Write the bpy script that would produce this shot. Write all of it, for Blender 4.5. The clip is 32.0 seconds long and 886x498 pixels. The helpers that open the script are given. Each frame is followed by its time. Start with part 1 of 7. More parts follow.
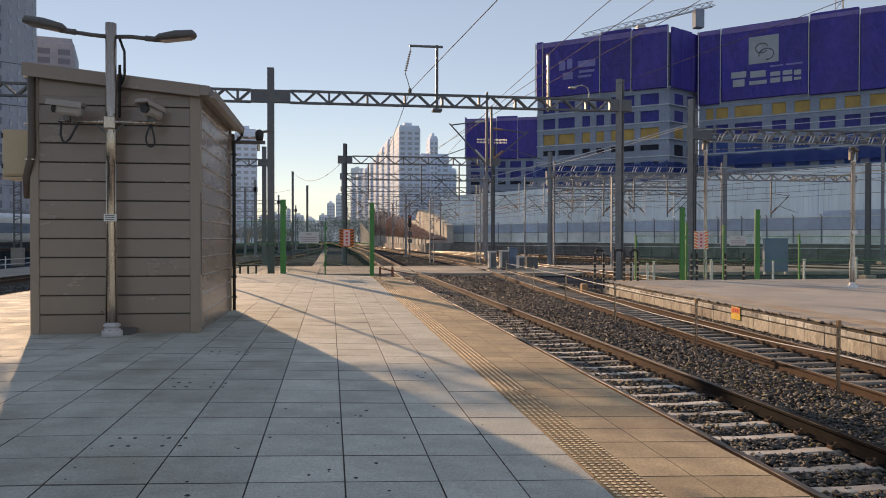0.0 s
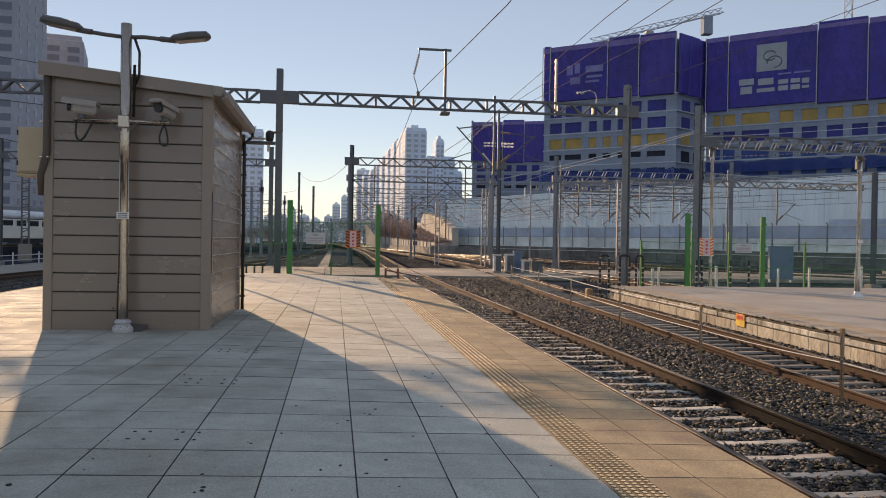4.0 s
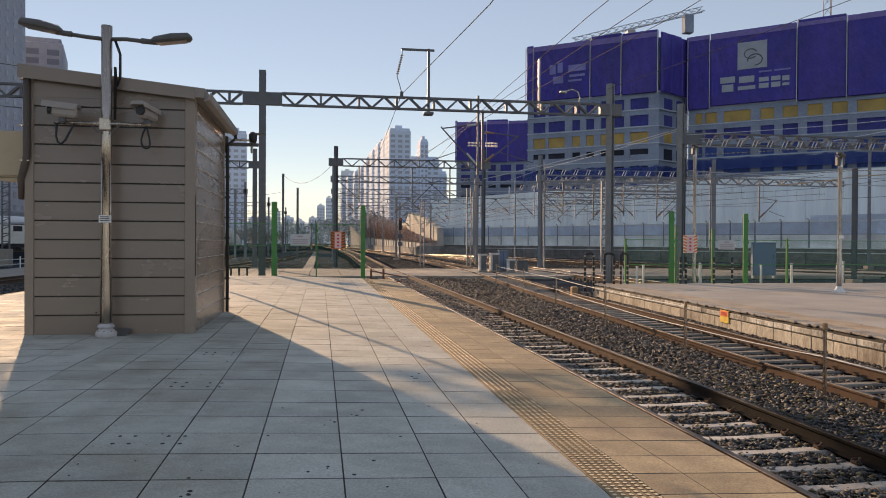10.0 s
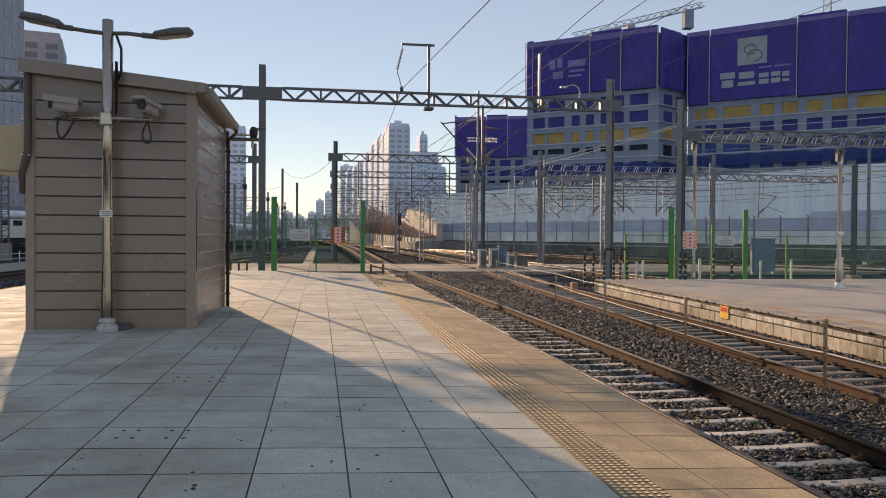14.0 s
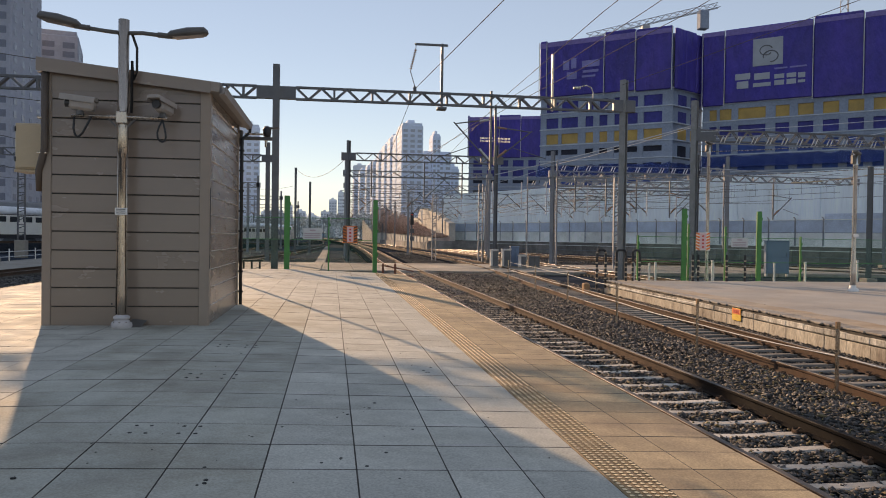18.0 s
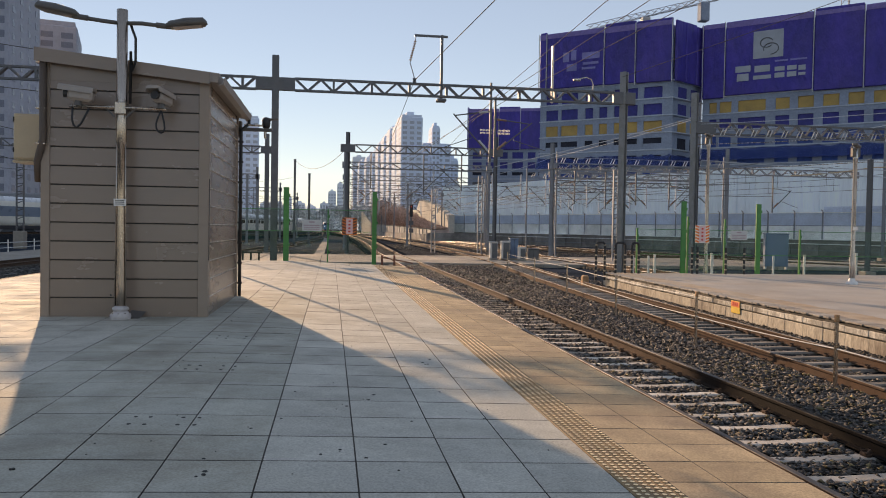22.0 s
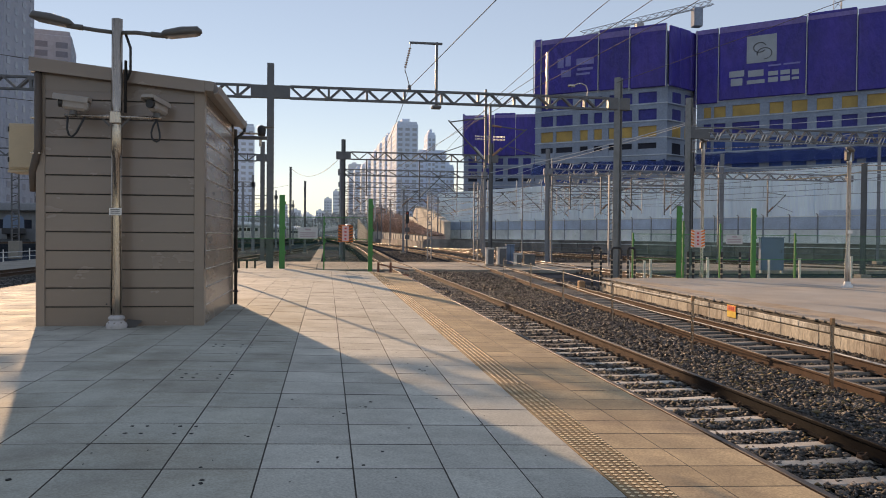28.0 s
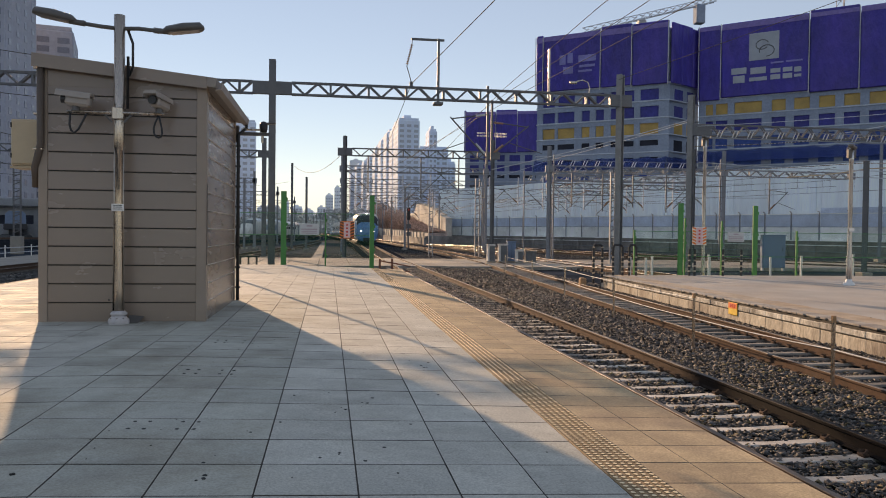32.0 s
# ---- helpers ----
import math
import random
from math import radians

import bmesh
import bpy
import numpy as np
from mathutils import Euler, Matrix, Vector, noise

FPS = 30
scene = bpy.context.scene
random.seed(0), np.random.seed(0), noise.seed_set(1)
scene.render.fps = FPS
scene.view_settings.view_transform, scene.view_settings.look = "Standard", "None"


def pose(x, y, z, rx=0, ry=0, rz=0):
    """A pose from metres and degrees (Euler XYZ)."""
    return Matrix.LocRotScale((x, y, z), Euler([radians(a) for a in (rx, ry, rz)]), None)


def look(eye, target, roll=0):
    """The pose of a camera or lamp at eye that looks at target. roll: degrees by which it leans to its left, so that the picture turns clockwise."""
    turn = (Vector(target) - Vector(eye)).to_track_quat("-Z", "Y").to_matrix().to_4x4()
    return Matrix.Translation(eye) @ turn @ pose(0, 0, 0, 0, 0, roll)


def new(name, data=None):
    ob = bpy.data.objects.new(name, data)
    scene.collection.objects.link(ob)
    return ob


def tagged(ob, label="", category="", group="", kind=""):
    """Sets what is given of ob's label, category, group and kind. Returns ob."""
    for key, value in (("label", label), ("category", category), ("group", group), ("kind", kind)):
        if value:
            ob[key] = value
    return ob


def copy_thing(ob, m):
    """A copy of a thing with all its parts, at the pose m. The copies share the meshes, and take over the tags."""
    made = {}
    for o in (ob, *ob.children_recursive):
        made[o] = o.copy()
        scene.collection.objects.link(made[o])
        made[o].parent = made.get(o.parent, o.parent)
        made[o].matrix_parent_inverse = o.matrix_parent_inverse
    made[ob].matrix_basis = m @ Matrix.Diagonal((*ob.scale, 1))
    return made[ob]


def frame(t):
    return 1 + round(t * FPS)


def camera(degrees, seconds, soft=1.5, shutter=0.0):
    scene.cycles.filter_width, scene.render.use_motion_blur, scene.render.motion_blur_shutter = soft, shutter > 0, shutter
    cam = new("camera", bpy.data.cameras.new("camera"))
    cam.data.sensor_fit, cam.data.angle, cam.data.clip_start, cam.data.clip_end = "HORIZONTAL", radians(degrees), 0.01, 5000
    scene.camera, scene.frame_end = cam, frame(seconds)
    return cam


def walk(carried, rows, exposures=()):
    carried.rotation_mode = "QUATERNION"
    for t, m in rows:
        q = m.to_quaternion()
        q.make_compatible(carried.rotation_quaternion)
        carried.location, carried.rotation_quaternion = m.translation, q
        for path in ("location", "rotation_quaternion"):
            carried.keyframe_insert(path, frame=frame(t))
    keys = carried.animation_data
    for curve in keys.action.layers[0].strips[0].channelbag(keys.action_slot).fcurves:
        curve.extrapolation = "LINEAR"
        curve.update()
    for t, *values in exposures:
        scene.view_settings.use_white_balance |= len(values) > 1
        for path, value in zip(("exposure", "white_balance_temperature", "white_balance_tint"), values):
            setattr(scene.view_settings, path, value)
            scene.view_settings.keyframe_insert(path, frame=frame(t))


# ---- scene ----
cam = camera(59.46, 32.0, 1.0)
PATH = [
    (0.0, -0.090, -4.330, 1.536, 8.252, -0.707, 0.079),
    (0.5, -0.071, -4.376, 1.535, 8.098, -0.838, 0.407),
    (1.0, -0.069, -4.421, 1.537, 7.687, -0.890, 0.628),
    (1.5, -0.114, -4.443, 1.536, 7.249, -0.989, 0.676),
    (2.0, -0.130, -4.437, 1.537, 7.220, -1.054, 0.732),
    (2.5, -0.145, -4.439, 1.536, 7.398, -0.778, 0.856),
    (3.0, -0.151, -4.440, 1.535, 7.504, -0.575, 0.957),
    (3.5, -0.154, -4.440, 1.533, 7.716, -0.539, 0.981),
    (5.5, -0.160, -4.445, 1.533, 8.309, -0.401, 1.046),
    (6.0, -0.160, -4.446, 1.532, 8.480, -0.406, 1.063),
    (6.5, -0.159, -4.448, 1.532, 8.559, -0.333, 0.810),
    (7.0, -0.158, -4.448, 1.532, 8.625, -0.339, 0.573),
    (7.5, -0.157, -4.447, 1.532, 8.636, -0.320, 0.314),
    (8.0, -0.157, -4.447, 1.532, 8.722, -0.327, 0.398),
    (8.5, -0.158, -4.447, 1.531, 8.743, -0.295, 0.356),
    (9.0, -0.158, -4.446, 1.530, 8.842, -0.318, 0.351),
    (9.5, -0.157, -4.444, 1.530, 8.903, -0.386, 0.234),
    (10.0, -0.157, -4.442, 1.530, 8.999, -0.487, 0.315),
    (10.5, -0.156, -4.443, 1.531, 9.055, -0.557, 0.345),
    (11.0, -0.155, -4.445, 1.531, 9.158, -0.653, 0.290),
    (11.5, -0.155, -4.446, 1.530, 9.284, -0.696, 0.356),
    (12.0, -0.157, -4.447, 1.530, 9.269, -0.796, 0.391),
    (12.5, -0.162, -4.447, 1.531, 9.249, -0.838, 0.376),
    (13.0, -0.168, -4.445, 1.531, 9.203, -0.826, 0.391),
    (13.5, -0.177, -4.443, 1.530, 9.161, -0.856, 0.425),
    (14.0, -0.189, -4.441, 1.530, 9.068, -0.835, 0.429),
    (14.5, -0.200, -4.440, 1.530, 8.731, -0.804, 0.402),
    (16.5, -0.180, -4.491, 1.531, 8.595, -0.807, 0.893),
    (17.0, -0.179, -4.490, 1.531, 8.389, -0.787, 0.846),
    (17.5, -0.179, -4.488, 1.530, 8.276, -0.792, 0.860),
    (18.0, -0.179, -4.486, 1.530, 8.157, -0.857, 0.831),
    (18.5, -0.180, -4.482, 1.529, 8.027, -0.962, 0.853),
    (19.0, -0.181, -4.478, 1.529, 7.883, -1.078, 0.922),
    (19.5, -0.181, -4.475, 1.529, 7.860, -1.206, 0.912),
    (20.0, -0.181, -4.474, 1.529, 7.923, -1.325, 0.928),
    (20.5, -0.181, -4.474, 1.528, 7.977, -1.324, 0.926),
    (21.0, -0.181, -4.474, 1.528, 8.044, -1.430, 0.971),
    (21.5, -0.181, -4.473, 1.528, 8.109, -1.454, 0.957),
    (22.0, -0.180, -4.472, 1.529, 8.226, -1.445, 0.977),
    (22.5, -0.180, -4.473, 1.529, 8.327, -1.441, 0.974),
    (23.0, -0.180, -4.474, 1.529, 8.401, -1.387, 0.885),
    (23.5, -0.180, -4.476, 1.530, 8.422, -1.338, 0.884),
    (24.0, -0.180, -4.478, 1.530, 8.441, -1.275, 0.769),
    (24.5, -0.180, -4.478, 1.530, 8.482, -1.316, 0.758),
    (25.0, -0.181, -4.479, 1.530, 8.470, -1.265, 0.715),
    (25.5, -0.181, -4.480, 1.530, 8.464, -1.137, 0.709),
    (27.5, -0.177, -4.484, 1.530, 8.468, -0.986, 0.542),
    (28.0, -0.178, -4.485, 1.530, 8.495, -0.963, 0.534),
    (28.5, -0.179, -4.487, 1.530, 8.481, -0.979, 0.559),
    (29.0, -0.181, -4.490, 1.531, 8.477, -1.031, 0.616),
    (29.5, -0.181, -4.492, 1.531, 8.495, -1.065, 0.612),
    (30.0, -0.181, -4.494, 1.531, 8.510, -1.098, 0.610),
    (30.5, -0.181, -4.495, 1.531, 8.503, -1.153, 0.585),
    (31.0, -0.182, -4.495, 1.531, 8.488, -1.193, 0.654),
    (31.5, -0.184, -4.496, 1.531, 8.439, -1.178, 0.705),
    (32.0, -0.186, -4.496, 1.531, 8.402, -1.213, 0.680),
]

walk(cam, [(t, pose(x, y, z, 90 + pitch, 0, -yaw) @ pose(0, 0, 0, 0, 0, roll)) for t, x, y, z, yaw, pitch, roll in PATH],
     exposures=[(0.0, 0.52, 7850, 22), (14.0, 0.56, 7850, 22), (32.0, 0.61, 7850, 22)])

# ---- light: low afternoon sun ahead, clear sky ----
SUN_AZ, SUN_EL = -17.45, 15.4          # degrees clockwise from +y, degrees up
sun_dir = Vector((math.sin(radians(SUN_AZ)) * math.cos(radians(SUN_EL)), math.cos(radians(SUN_AZ)) * math.cos(radians(SUN_EL)), math.sin(radians(SUN_EL))))
world = bpy.data.worlds.new("sky")
scene.world = world
world.use_nodes = True
wn = world.node_tree
sky = wn.nodes.new("ShaderNodeTexSky")
sky.sky_type, sky.sun_disc = "NISHITA", False
sky.sun_elevation, sky.sun_rotation = radians(SUN_EL), radians(SUN_AZ)
sky.air_density, sky.dust_density, sky.ozone_density = 0.9, 0.0, 1.2
# winter haze evens the clear sky out
haze = wn.nodes.new("ShaderNodeMix")
haze.data_type = "RGBA"
haze.inputs[0].default_value = 0.52
haze.inputs[7].default_value = (2.0, 2.8, 3.8, 1)
wn.links.new(sky.outputs["Color"], haze.inputs[6])
wn.links.new(haze.outputs[2], wn.nodes["Background"].inputs["Color"])
wn.nodes["Background"].inputs["Strength"].default_value = 0.117
sun = new("sun", bpy.data.lights.new("sun", "SUN"))
sun.data.energy, sun.data.angle, sun.data.color = 3.7, radians(0.53), (1.0, 0.775, 0.525)
sun.matrix_world = look(tuple(sun_dir * 200), (0, 0, 0))

# ---- building blocks ----


class Mesh:
    """Collects verts and faces of one part."""

    def __init__(self):
        self.v, self.f = [], []

    def add(self, verts, faces):
        n = len(self.v)
        self.v += [tuple(p) for p in verts]
        self.f += [tuple(i + n for i in f) for f in faces]
        return self

    def box(self, x0, x1, y0, y1, z0, z1, m=None):
        v = [(x, y, z) for z in (z0, z1) for y in (y0, y1) for x in (x0, x1)]
        if m is not None:
            v = [m @ Vector(p) for p in v]
        return self.add(v, [(0, 2, 3, 1), (4, 5, 7, 6), (0, 1, 5, 4), (2, 6, 7, 3), (0, 4, 6, 2), (1, 3, 7, 5)])

    def cbox(self, x0, x1, y0, y1, z0, z1, c=0.005, m=None):
        """A box with all its edges chamfered."""
        c = min(c, (x1 - x0) * 0.45, (y1 - y0) * 0.45, (z1 - z0) * 0.45)
        v, idx = [], {}
        for sx in (0, 1):
            for sy in (0, 1):
                for sz in (0, 1):
                    x, y, z = (x0, x1)[sx], (y0, y1)[sy], (z0, z1)[sz]
                    dx, dy, dz = (c, -c)[sx], (c, -c)[sy], (c, -c)[sz]
                    for k, p in enumerate(((x, y + dy, z + dz), (x + dx, y, z + dz), (x + dx, y + dy, z))):
                        idx[sx, sy, sz, k] = len(v)
                        v.append(p)
        g = lambda *a: idx[a]
        f = []
        for s in (0, 1):
            f.append((g(s, 0, 0, 0), g(s, 1, 0, 0), g(s, 1, 1, 0), g(s, 0, 1, 0)) if s else (g(s, 0, 0, 0), g(s, 0, 1, 0), g(s, 1, 1, 0), g(s, 1, 0, 0)))
            f.append((g(0, s, 0, 1), g(0, s, 1, 1), g(1, s, 1, 1), g(1, s, 0, 1)) if s else (g(0, s, 0, 1), g(1, s, 0, 1), g(1, s, 1, 1), g(0, s, 1, 1)))
            f.append((g(0, 0, s, 2), g(1, 0, s, 2), g(1, 1, s, 2), g(0, 1, s, 2)) if s else (g(0, 0, s, 2), g(0, 1, s, 2), g(1, 1, s, 2), g(1, 0, s, 2)))
        for a in (0, 1):
            for b in (0, 1):
                f.append((g(a, b, 0, 0), g(a, b, 1, 0), g(a, b, 1, 1), g(a, b, 0, 1)))
                f.append((g(a, 0, b, 0), g(a, 1, b, 0), g(a, 1, b, 2), g(a, 0, b, 2)))
                f.append((g(0, a, b, 1), g(1, a, b, 1), g(1, a, b, 2), g(0, a, b, 2)))
                f += [(g(a, b, s, 0), g(a, b, s, 1), g(a, b, s, 2)) for s in (0, 1)]
        if m is not None:
            v = [m @ Vector(p) for p in v]
        return self.add(v, f)

    def cyl(self, a, b, r0, r1=None, n=8, caps=True):
        r1 = r0 if r1 is None else r1
        a, b = Vector(a), Vector(b)
        d = (b - a).normalized()
        u = d.orthogonal().normalized()
        w = d.cross(u)
        ring = [(math.cos(2 * math.pi * i / n), math.sin(2 * math.pi * i / n)) for i in range(n)]
        v = [a + (u * c + w * s) * r0 for c, s in ring] + [b + (u * c + w * s) * r1 for c, s in ring]
        f = [(i, (i + 1) % n, n + (i + 1) % n, n + i) for i in range(n)]
        if caps:
            f += [tuple(range(n - 1, -1, -1)), tuple(range(n, 2 * n))]
        return self.add(v, f)

    def tube(self, pts, r, n=6):
        """One continuous skin along a polyline."""
        pts = [Vector(p) for p in pts]
        u, v = None, []
        for i, p in enumerate(pts):
            d = (pts[min(i + 1, len(pts) - 1)] - pts[max(i - 1, 0)]).normalized()
            u = d.orthogonal().normalized() if u is None else (u - d * u.dot(d)).normalized()
            w = d.cross(u)
            v += [p + (u * math.cos(2 * math.pi * k / n) + w * math.sin(2 * math.pi * k / n)) * r for k in range(n)]
        m = len(pts)
        f = [(i * n + k, i * n + (k + 1) % n, (i + 1) * n + (k + 1) % n, (i + 1) * n + k) for i in range(m - 1) for k in range(n)]
        return self.add(v, f + [tuple(range(n - 1, -1, -1)), tuple(range((m - 1) * n, m * n))])

    def bar(self, a, b, w, h=None):
        """A square bar from a to b; w is its level width."""
        h = w if h is None else h
        a, b = Vector(a), Vector(b)
        d = (b - a).normalized()
        u = d.cross(Vector((0, 0, 1)))
        u = u.normalized() if u.length > 1e-4 else Vector((1, 0, 0))
        k = u.cross(d)
        v = [q + u * (sx * w / 2) + k * (sz * h / 2) for q in (a, b) for sx, sz in ((-1, -1), (1, -1), (1, 1), (-1, 1))]
        return self.add(v, [(3, 2, 1, 0), (4, 5, 6, 7), (0, 1, 5, 4), (1, 2, 6, 5), (2, 3, 7, 6), (3, 0, 4, 7)])

    def prism(self, prof, at0, at1):
        """Sweep a closed outline of (u, w) from at0 to at1, functions of (u, w) to a place."""
        n = len(prof)
        v = [at0(*q) for q in prof] + [at1(*q) for q in prof]
        return self.add(v, [tuple(range(n - 1, -1, -1)), tuple(range(n, 2 * n))] + [(i, (i + 1) % n, n + (i + 1) % n, n + i) for i in range(n)])

    def lathe(self, prof, x=0, y=0, n=16):
        """Turn a profile of (radius, z) about a vertical axis."""
        m = len(prof)
        v = [(x + r * math.cos(2 * math.pi * i / n), y + r * math.sin(2 * math.pi * i / n), z) for i in range(n) for r, z in prof]
        f = [(i * m + k, ((i + 1) % n) * m + k, ((i + 1) % n) * m + k + 1, i * m + k + 1) for i in range(n) for k in range(m - 1)]
        return self.add(v, f)

    def data(self, name, material, smooth=False):
        me = bpy.data.meshes.new(name)
        me.from_pydata(self.v, [], self.f)
        if material:
            me.materials.append(material)
        if smooth:
            me.polygons.foreach_set("use_smooth", [True] * len(me.polygons))
        me.update()
        return me


def thing(name, x, y, z, label, category, group="", kind="", rz=0.0):
    ob = new(name)
    ob.matrix_basis = pose(x, y, z, 0, 0, rz)
    ob.empty_display_size = 0.2
    return tagged(ob, label, category, group, kind)


def part(name, mesh, material, parent, label="", smooth=False):
    ob = new(name, mesh if isinstance(mesh, bpy.types.Mesh) else mesh.data(name, material, smooth))
    ob.parent = parent
    return tagged(ob, label)


def whole(name, mesh, material, label, category, group="", kind="", smooth=False):
    return tagged(new(name, mesh.data(name, material, smooth)), label, category, group, kind)


def structure(name, mesh, material, label, category="structure"):
    return whole(name, mesh, material, label, category, kind="structure")


# ---- materials ----


def material(name, base, rough=0.6, metal=0.0, scale=6.0, vary=0.12, fine=90.0, bump=0.1, second=None, amount=0.5, rand=0.0, island=0.0, stretch=(1, 1, 1), spec=0.5, depth=0.01, thin=0.0, grit=None, laid=False, gloss=0.1):
    """Base colour with two scales of variation, a second colour in stains, and fine relief."""
    mt = bpy.data.materials.new(name)
    mt.use_nodes = True
    nt = mt.node_tree
    N, L = nt.nodes.new, nt.links.new
    bs = nt.nodes["Principled BSDF"]
    bs.inputs["Metallic"].default_value = metal
    bs.inputs["Specular IOR Level"].default_value = spec
    tc, mp = N("ShaderNodeTexCoord"), N("ShaderNodeMapping")
    mp.inputs["Scale"].default_value = stretch
    if laid:
        # pieces laid side by side share one run of stains
        L(N("ShaderNodeNewGeometry").outputs["Position"], mp.inputs["Vector"])
    else:
        L(tc.outputs["Object"], mp.inputs["Vector"])

    def noise_tex(s, detail, rough_=0.6):
        n = N("ShaderNodeTexNoise")
        n.inputs["Scale"].default_value, n.inputs["Detail"].default_value, n.inputs["Roughness"].default_value = s, detail, rough_
        L(mp.outputs["Vector"], n.inputs["Vector"])
        return n.outputs["Fac"]

    def ramp(fac, a, b, lo=0.35, hi=0.65):
        r = N("ShaderNodeMapRange")
        r.inputs["From Min"].default_value, r.inputs["From Max"].default_value = lo, hi
        r.inputs["To Min"].default_value, r.inputs["To Max"].default_value = a, b
        L(fac, r.inputs["Value"])
        return r.outputs["Result"]

    def mix(kind, fac, a, b):
        m = N("ShaderNodeMix")
        m.data_type, m.blend_type = "RGBA", kind
        for value, socket in ((fac, m.inputs[0]), (a, m.inputs[6]), (b, m.inputs[7])):
            if isinstance(value, bpy.types.NodeSocket):
                L(value, socket)
            elif isinstance(value, float):
                socket.default_value = value
            else:
                socket.default_value = (*value, 1)
        return m.outputs[2]

    grit = vary * 0.7 if grit is None else grit
    coarse, grain = noise_tex(scale, 4), noise_tex(fine, 3)
    col = base
    if second:
        col = mix("MIX", ramp(noise_tex(scale * 0.45, 6, 0.7), 0.0, amount, 0.42, 0.68), base, second)
    values = [ramp(coarse, 1 - vary, 1 + vary), ramp(grain, 1 - grit, 1 + grit)]
    if rand:
        oi = N("ShaderNodeObjectInfo")
        values.append(ramp(oi.outputs["Random"], 1 - rand, 1 + rand, 0, 1))
    if island:
        ge = N("ShaderNodeNewGeometry")
        values.append(ramp(ge.outputs["Random Per Island"], 1 - island, 1 + island, 0, 1))
    for v in values:
        cc = N("ShaderNodeCombineColor")
        for k in range(3):
            L(v, cc.inputs[k])
        col = mix("MULTIPLY", 1.0, col, cc.outputs["Color"])
    if isinstance(col, bpy.types.NodeSocket):
        L(col, bs.inputs["Base Color"])
    L(ramp(coarse, max(rough - gloss, 0.02), min(rough + gloss, 1.0)), bs.inputs["Roughness"])
    if bump:
        bp = N("ShaderNodeBump")
        bp.inputs["Strength"].default_value, bp.inputs["Distance"].default_value = bump, depth
        L(grain, bp.inputs["Height"])
        L(bp.outputs["Normal"], bs.inputs["Normal"])
    if thin:
        # a thin sheet that lets part of the light through
        tr, ms = N("ShaderNodeBsdfTranslucent"), N("ShaderNodeMixShader")
        ms.inputs[0].default_value = thin
        L(col, tr.inputs["Color"])
        L(bs.outputs["BSDF"], ms.inputs[1])
        L(tr.outputs["BSDF"], ms.inputs[2])
        L(ms.outputs["Shader"], nt.nodes["Material Output"].inputs["Surface"])
    return mt


def glow(name, colour, strength):
    mt = bpy.data.materials.new(name)
    mt.use_nodes = True
    bs = mt.node_tree.nodes["Principled BSDF"]
    bs.inputs["Base Color"].default_value = (*colour, 1)
    bs.inputs["Emission Color"].default_value, bs.inputs["Emission Strength"].default_value = (*colour, 1), strength
    return mt


def see_through(name, colour, alpha, rough=0.7):
    """Netting: a weave too fine to build, partly open."""
    mt = bpy.data.materials.new(name)
    mt.use_nodes = True
    bs = mt.node_tree.nodes["Principled BSDF"]
    bs.inputs["Base Color"].default_value, bs.inputs["Roughness"].default_value, bs.inputs["Alpha"].default_value = (*colour, 1), rough, alpha
    return mt


TILE = material("paving_stone", (0.50, 0.49, 0.435), 0.85, scale=1.7, vary=0.12, fine=60, bump=0.6, second=(0.365, 0.35, 0.30), amount=0.9, rand=0.09, depth=0.005, spec=0.25, grit=0.17, laid=True)
EDGE_SLAB = material("edge_slab", (0.44, 0.335, 0.21), 0.85, scale=1.8, vary=0.15, fine=60, bump=0.5, second=(0.27, 0.205, 0.145), amount=0.9, rand=0.12, depth=0.004, spec=0.25, grit=0.2, laid=True)
TACTILE = material("tactile_yellow", (0.86, 0.67, 0.42), 0.65, scale=3, vary=0.12, fine=80, bump=0.1, second=(0.6, 0.44, 0.27), amount=0.6, rand=0.05, depth=0.003, grit=0.1, laid=True)
JOINT = material("joint_mortar", (0.115, 0.104, 0.09), 0.9, scale=9, vary=0.3)
CONCRETE = material("concrete", (0.34, 0.31, 0.27), 0.9, scale=0.8, vary=0.14, fine=60, bump=0.3, second=(0.20, 0.18, 0.15), amount=0.7, spec=0.15)
STAINED = material("stained_concrete", (0.52, 0.47, 0.38), 0.85, scale=2.2, vary=0.2, fine=30, bump=0.4, second=(0.17, 0.13, 0.10), amount=0.9, stretch=(1, 1, 0.3), grit=0.25)
STAINED_WHITE = material("whitish_weathered_concrete", (0.60, 0.57, 0.50), 0.85, scale=3.5, vary=0.25, fine=30, bump=0.4, second=(0.06, 0.05, 0.045), amount=0.95, stretch=(1, 1, 0.5), grit=0.3, laid=True)
COPING = material("worn_topping", (0.40, 0.36, 0.31), 0.85, scale=2.5, vary=0.2, fine=40, bump=0.4, second=(0.25, 0.20, 0.155), amount=0.8, rand=0.12, laid=True)
WORN_STRIP = material("rust_stained_asphalt", (0.46, 0.385, 0.30), 0.8, scale=1.1, vary=0.15, fine=40, bump=0.3, second=(0.37, 0.26, 0.165), amount=0.9, spec=0.2, laid=True, grit=0.15)
ASPHALT = material("platform_asphalt", (0.43, 0.40, 0.36), 0.75, scale=0.6, vary=0.1, fine=40, bump=0.3, second=(0.40, 0.33, 0.26), amount=0.8, spec=0.2, grit=0.15)
BALLAST = material("ballast_bed", (0.026, 0.030, 0.036), 1.0, scale=2.0, vary=0.3, fine=38, bump=0.6, second=(0.017, 0.019, 0.022), amount=0.8, depth=0.05, spec=0.0)
